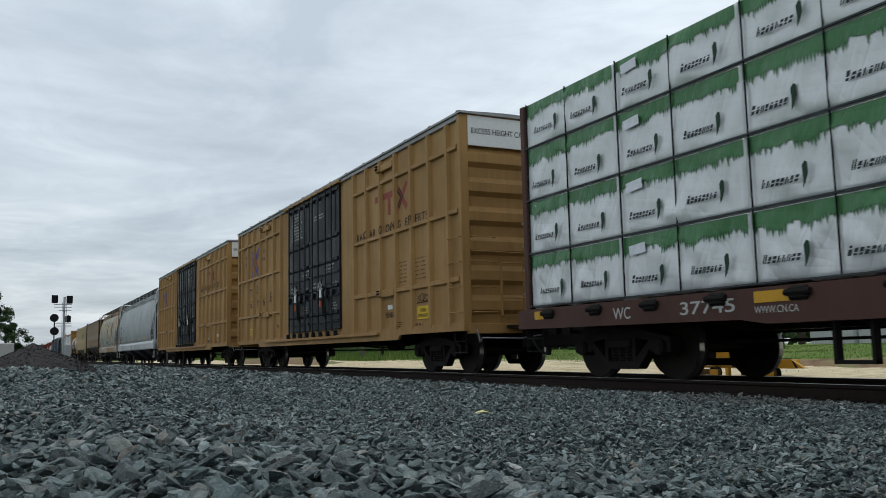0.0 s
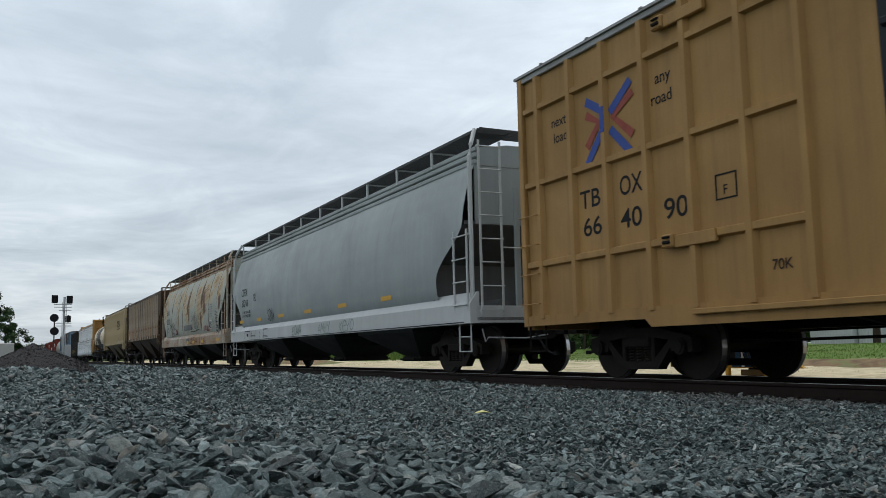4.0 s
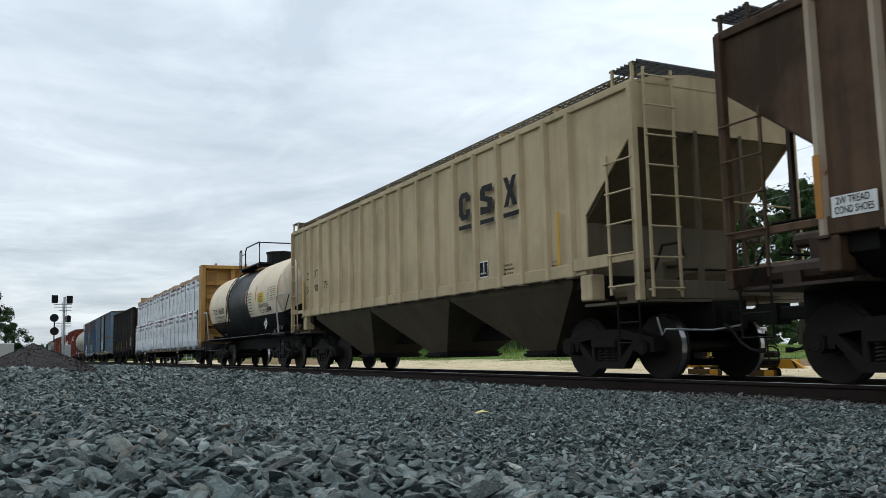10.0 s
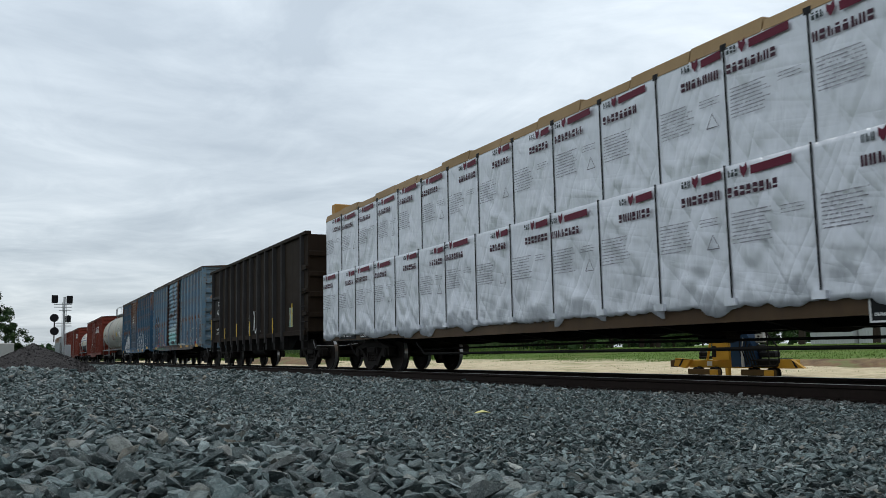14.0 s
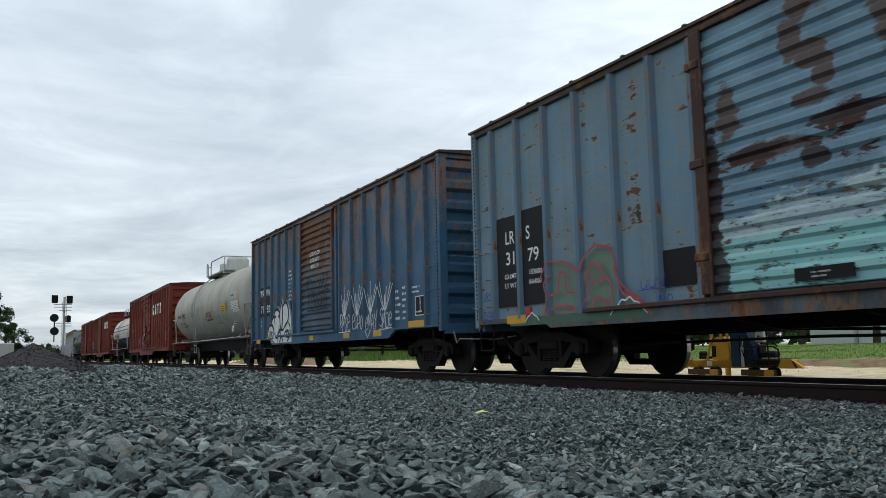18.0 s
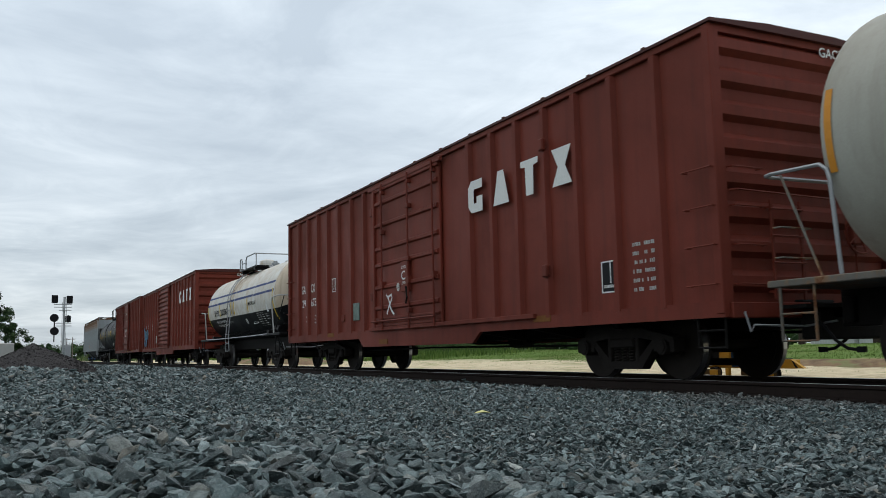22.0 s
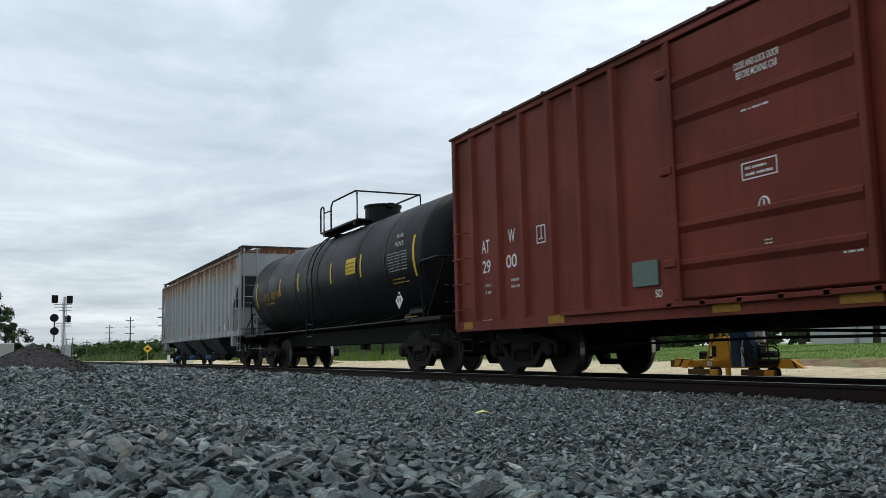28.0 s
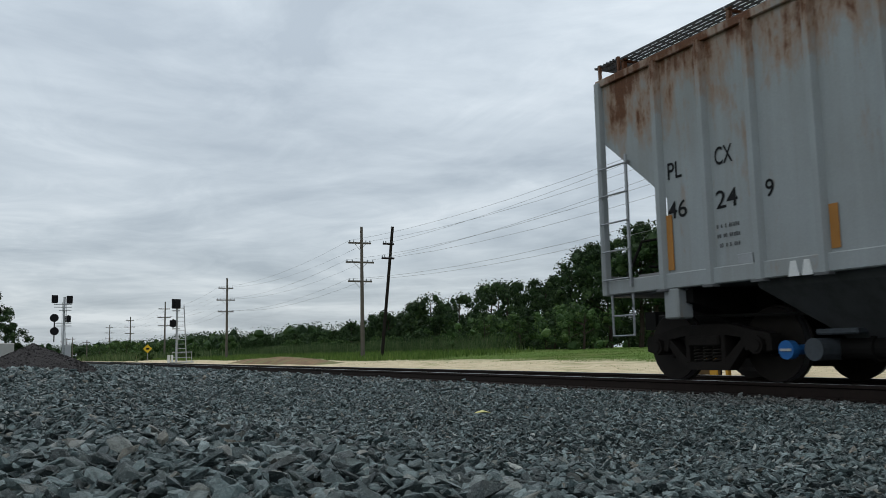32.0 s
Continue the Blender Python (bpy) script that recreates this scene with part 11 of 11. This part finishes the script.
# ---- stone heap and block at the edge of the yard ----
def heap():
    vs, fs, n, m = [], [], 26, 40
    for i in range(n + 1):
        for j in range(m):
            u, a = i / n, 2 * math.pi * j / m
            r = 2.05 * u * (1 + 0.12 * math.sin(2 * a + 1) + 0.05 * math.sin(5 * a))
            z = 0.66 * max(0.0, 1 - u) ** 0.85 * (1 + 0.10 * math.cos(a))
            z += 0.03 * noise.noise(Vector((r * math.cos(a) * 3, r * math.sin(a) * 3, 8)))
            vs.append((r * math.cos(a) * 1.3, r * math.sin(a) * 0.78, z - (0.05 if i == n else 0)))
    for i in range(n):
        for j in range(m):
            fs.append((i * m + j, i * m + (j + 1) % m, (i + 1) * m + (j + 1) % m, (i + 1) * m + j))
    mt, nt, b = nodes_of("dark_fine_stone")
    c = mixc(nt, ramp(nt, tex_noise(nt, 30, 5, 0.7), 0.35, 0.7), (0.024, 0.022, 0.023), (0.078, 0.072, 0.070))
    nt.links.new(c, b.inputs["Base Color"])
    b.inputs["Roughness"].default_value = 0.95
    b.inputs["Specular IOR Level"].default_value = 0.1
    bump(nt, b, tex_noise(nt, 26, 4, 0.7), 0.9, 0.05)
    t = thing("stone_heap", "low heap of dark fine crushed stone", "stone heap", pose(-24.3, 0.42, 0.18))
    part("mound", MB().add(vs, fs), mt, t, smooth=True)
    n = 2600
    a, u = rng.uniform(0, 2 * math.pi, n), np.sqrt(rng.uniform(0, 1, n))
    r = 2.05 * u * (1 + 0.12 * np.sin(2 * a + 1) + 0.05 * np.sin(5 * a))
    pos = np.stack([r * np.cos(a) * 1.3, r * np.sin(a) * 0.78, 0.66 * (1 - u) ** 0.85 * (1 + 0.10 * np.cos(a)) + 0.005], 1)
    s = rng.uniform(0.02, 0.055, n)
    st = scatter("loose_stone", "", "", COARSE, pos, random_rot(n), np.stack([s, s, s], 1), mt)
    st.parent = t
    tagged(st, kind="stuff")


heap()
tt = thing("concrete_block", "pale grey concrete block beyond the heap", "concrete block", pose(-60, -0.75, ground_z(-60, -0.75)))
part("block", MB().box(-0.6, 0.6, -0.75, 0.75, -0.1, 1.28, 0.05), plain("pale_concrete", (0.42, 0.41, 0.38), 0.9, 0, 0.3, 4), tt)
sc = thing("paper_scrap", "small crumpled yellowish scrap on the stones", "litter", pose(-4.95, 2.73, ground_z(-4.95, 2.73) + 0.035, 4, -3, 30) @ Matrix.Diagonal((0.8, 0.8, 0.8, 1)))
part("scrap", MB().add([(-0.06, -0.02, 0), (0.05, -0.03, 0.01), (0.075, 0.012, -0.004), (-0.01, 0.03, 0.016), (-0.065, 0.02, 0.004), (-0.06, -0.02, 0.003), (0.05, -0.03, 0.013), (0.075, 0.012, -0.001), (-0.01, 0.03, 0.019), (-0.065, 0.02, 0.007)], [(0, 1, 2, 3, 4), (9, 8, 7, 6, 5), (0, 5, 6, 1), (1, 6, 7, 2), (2, 7, 8, 3), (3, 8, 9, 4), (4, 9, 5, 0)]), plain("yellowed_paper", (0.62, 0.58, 0.25), 0.7, 0, 0.2, 20), sc)


def soil_berm(x0, x1, y0, hgt, half, label):
    """Low ridge of bare soil along the far side of the track."""
    vs, fs, n, m = [], [], 40, 9
    for i in range(n + 1):
        x = x0 + (x1 - x0) * i / n
        a = math.sin(math.pi * i / n) ** 0.6 * (0.8 + 0.35 * noise.noise(Vector((x * 0.35, 2, 5))))
        for j in range(m + 1):
            u = -1 + 2 * j / m
            vs.append((x, y0 + half * u, ground_z(x, y0 + half * u) - 0.03 + hgt * a * (1 - u * u) + 0.06 * noise.noise(Vector((x * 1.7, u * 3, 1)))))
    for i in range(n):
        for j in range(m):
            q = i * (m + 1) + j
            fs.append((q, q + m + 1, q + m + 2, q + 1))
    mt, nt, b = nodes_of("reddish_soil")
    c = mixc(nt, ramp(nt, tex_noise(nt, 1.4, 7, 0.75), 0.35, 0.65), (0.11, 0.065, 0.03), (0.30, 0.19, 0.095))
    c = mixc(nt, ramp(nt, tex_noise(nt, 0.7, 6, 0.7), 0.50, 0.56, (0, 0, 0, 1), (0.7, 0.7, 0.7, 1)), c, (0.13, 0.17, 0.05))
    nt.links.new(c, b.inputs["Base Color"])
    b.inputs["Roughness"].default_value = 0.95
    bump(nt, b, tex_noise(nt, 8, 5, 0.7), 0.8, 0.05)
    t = thing("soil_berm", label, "soil heap")
    part("ridge", MB().add(vs, fs), mt, t, smooth=True)


soil_berm(-66, -46, 15.6, 0.5, 1.5, "low ridge of reddish-brown bare soil beside the track")
soil_berm(-19.5, -6, 17.9, 0.16, 1.3, "low bank of brown bare soil between sand and grass")


# ---- yellow track machine on the sand ----
def machine():
    M_MY = paint("machine_yellow", (0.50, 0.27, 0.025), dirt=(0.12, 0.07, 0.03), dirt_amt=0.3, streak=0.2)
    M_MB = plain("machine_blue", (0.012, 0.035, 0.075), 0.5, 0, 0.3, 8)
    M_MDARK = plain("oily_machine_steel", (0.085, 0.052, 0.02), 0.6, 0, 0.6, 6)
    t = thing("track_machine", "parked yellow and blue track maintenance machine", "track machine", pose(-13.3, 13.4, 0))
    X = lambda v: v + 13.3
    part("main_beam", MB().box(X(-14.62), X(-11.75), -0.12, 0.06, -0.01, 0.16, 0.015), M_MY, t, "yellow chassis beam")
    part("beam_end", MB().box(X(-15.19), X(-14.93), -0.14, 0.05, 0.0, 0.16, 0.015), M_MDARK, t, "grimy end block of the beam")
    part("outrigger", MB().prism([(X(-14.95), 0.03), (X(-14.9), 0.20), (X(-14.42), 0.17), (X(-14.60), -0.02)], "y", -0.24, -0.16), M_MY, t)
    part("outrigger", MB().prism([(X(-12.05), 0.0), (X(-12.0), 0.17), (X(-11.72), 0.17), (X(-11.42), 0.0)], "y", -0.24, -0.16), M_MY, t)
    part("hazard_stripe", MB().prism([(X(-14.80), 0.02), (X(-14.75), 0.02), (X(-14.62), 0.185), (X(-14.67), 0.187)], "y", -0.247, -0.241).prism([(X(-11.70), 0.15), (X(-11.65), 0.13), (X(-11.56), 0.01), (X(-11.61), 0.01)], "y", -0.247, -0.241).box(X(-14.92), X(-14.45), -0.247, -0.241, 0.168, 0.176), M_BLACK, t)
    part("engine_cover", MB().prism([(X(-13.74), 0.16), (X(-13.72), 0.50), (X(-13.66), 0.60), (X(-13.56), 0.64), (X(-13.42), 0.64), (X(-13.33), 0.58), (X(-13.28), 0.45), (X(-13.26), 0.16)], "y", -0.26, 0.1), M_MY, t, "rounded yellow engine cover")
    part("vent_panel", MB().box(X(-13.74), X(-13.62), -0.275, -0.255, 0.22, 0.45, 0.01), M_UNDER, t)
    part("rear_seat", MB().box(X(-14.22), X(-13.95), -0.2, 0.0, 0.18, 0.24, 0.02).box(X(-14.22), X(-14.12), -0.2, 0.0, 0.22, 0.34, 0.03), M_UNDER, t)
    for a, b, top in ((-13.95, -13.70, 0.86), (-13.55, -13.50, 0.9), (-13.25, -13.36, 0.9), (-13.02, -13.12, 0.95)):
        part("lift_arm", MB().tube([(X(a), -0.2, 0.16), (X((a + b) / 2), -0.22, 0.5), (X(b), -0.22, top)], 0.028, 6), M_MY, t)
    part("hydraulic_tank", MB().prism([(X(-13.17), 0.02), (X(-13.17), 0.80), (X(-12.78), 0.80), (X(-12.58), 0.42), (X(-12.52), 0.02)], "y", -0.30, -0.10), M_MB, t, "dark blue hydraulic tank")
    part("pressure_cylinder", MB().cyl((X(-12.80), -0.36, 0.02), (X(-12.80), -0.36, 0.42), 0.03, 8).tube([(X(-12.80), -0.36, 0.42), (X(-12.78), -0.34, 0.6)], 0.012, 5), M_ALU, t)
    for k in range(6):
        part("hose", MB().tube([(X(-12.9 + 0.08 * k), -0.30, 0.66 - 0.06 * k), (X(-12.86 + 0.07 * k), -0.38, 0.36), (X(-12.8 + 0.07 * k), -0.33, 0.06)], 0.012, 5), M_UNDER, t)
    part("control_box", MB().box(X(-12.62), X(-12.40), -0.2, -0.05, 0.50, 0.80, 0.02), M_DKWHITE, t, "pale control box")
    part("control_knob", MB().cyl((X(-12.5), -0.23, 0.62), (X(-12.5), -0.2, 0.62), 0.02, 8), M_BLACK, t)
    part("guard_rail", MB().tube([(X(-12.62), -0.32, 0.42), (X(-12.05), -0.32, 0.42), (X(-11.93), -0.32, 0.36), (X(-11.92), -0.32, 0.12), (X(-12.0), -0.32, 0.05), (X(-12.62), -0.32, 0.04)], 0.018, 6)
         .tube([(X(-12.60), -0.32, 0.15), (X(-11.93), -0.32, 0.15)], 0.016, 6).tube([(X(-12.20), -0.32, 0.72), (X(-12.16), -0.32, 0.05)], 0.016, 6).tube([(X(-12.20), -0.32, 0.70), (X(-11.95), -0.32, 0.42)], 0.016, 6), M_UNDER, t, "black tubular guard rail")
    part("seat", MB().box(X(-12.55), X(-12.15), -0.2, 0.0, 0.20, 0.33, 0.03).box(X(-12.6), X(-12.5), -0.2, 0.0, 0.3, 0.46, 0.02), M_BLACK, t)
    part("valve_block", MB().box(X(-12.75), X(-12.0), -0.26, 0.2, 0.02, 0.18, 0.03), M_UNDER, t)
    for x in (-14.28, -13.78, -12.72, -12.22):
        part("flanged_wheel", MB().cyl((X(x), -0.24, -0.10), (X(x), -0.12, -0.10), 0.11, 14).cyl((X(x), -0.12, -0.10), (X(x), -0.09, -0.10), 0.13, 14), M_UNDER, t)
    for a, b in ((-14.46, -13.52), (-12.94, -12.05)):
        part("wheel_guard", MB().box(X(a), X(b), -0.30, -0.26, -0.15, -0.03, 0.01), M_MDARK, t)
        part("wheel_box", MB().box(X(b) - 0.28, X(b) - 0.04, -0.315, -0.262, -0.20, -0.04, 0.012), M_MY, t)
    part("support_leg", MB().box(X(-13.36), X(-13.28), -0.3, -0.2, -0.18, 0.0, 0.01), M_MY, t)
    part("sticker", MB().box(X(-14.05), X(-13.9), -0.128, -0.122, 0.03, 0.13), M_WHITE, t)
    part("skid", MB().box(X(-14.7), X(-11.9), -0.26, -0.16, -0.26, -0.205).box(X(-14.7), X(-11.9), 0.5, 0.6, -0.26, -0.205), M_RAIL, t, "short rails under the wheels")


machine()


# ---- farm sheds far across the field ----
def shed(x0, x1, y, zw, zr, label):
    z0 = ground_z((x0 + x1) / 2, y)
    t = thing("farm_shed", label, "shed", pose((x0 + x1) / 2, y, z0))
    w = (x1 - x0) / 2
    part("wall", MB().box(-w, w, 0, 6, 0, zw), M_SHED, t, "pale ribbed steel wall")
    part("roof", MB().prism([(-w - 0.2, zw), (0, zr), (w + 0.2, zw), (w + 0.2, zw - 0.1), (-w - 0.2, zw - 0.1)], "y", -0.3, 6.3), M_ROOF, t)
    part("gable", MB().prism([(-w, zw - 0.02), (0, zr - 0.12), (w, zw - 0.02)], "y", -0.02, 0.02), M_SHED, t)
    for x in np.arange(-w + 0.3, w, 0.6):
        part("wall_rib", MB().box(x - 0.03, x + 0.03, -0.06, 0.0, 0, zw - 0.05), M_SHED, t)


M_SHED = paint("pale_shed_steel", (0.44, 0.45, 0.46), dirt=(0.3, 0.3, 0.3), dirt_amt=0.3, streak=0.2)
shed(-119.5, -109.8, 140, 3.9, 5.6, "pale steel farm shed across the field")
shed(-109.4, -104.6, 141, 3.8, 5.0, "small pale steel shed beside a larger one")
shed(-103, -92, 143, 5.0, 6.6, "white farm building with a grey roof")


# ---- movement: the train rolls past at a steady pace, its wheels turn ----
def run(t):
    u = t - 16.0
    return 10.268 * u + 0.0037 * u * u


def motions():
    for car, x in CARS:
        walk(car, [(t, pose(x + run(t), TRACK_Y, 0)) for t in (0, 4, 8, 12, 16, 20, 24, 28, 32)])
    lead = {}
    for w, e in WHEELSETS:
        if e not in lead:
            walk(w, [(k / 15, pose(e * AXLE, 0, WHEEL_R, 0, math.degrees(run(k / 15) / WHEEL_R) % 360, 0)) for k in range(481)])
            lead[e] = w
        else:
            w.rotation_mode = "QUATERNION"
            data = w.animation_data_create()
            data.action = lead[e].animation_data.action
            data.action_slot = lead[e].animation_data.action_slot


motions()
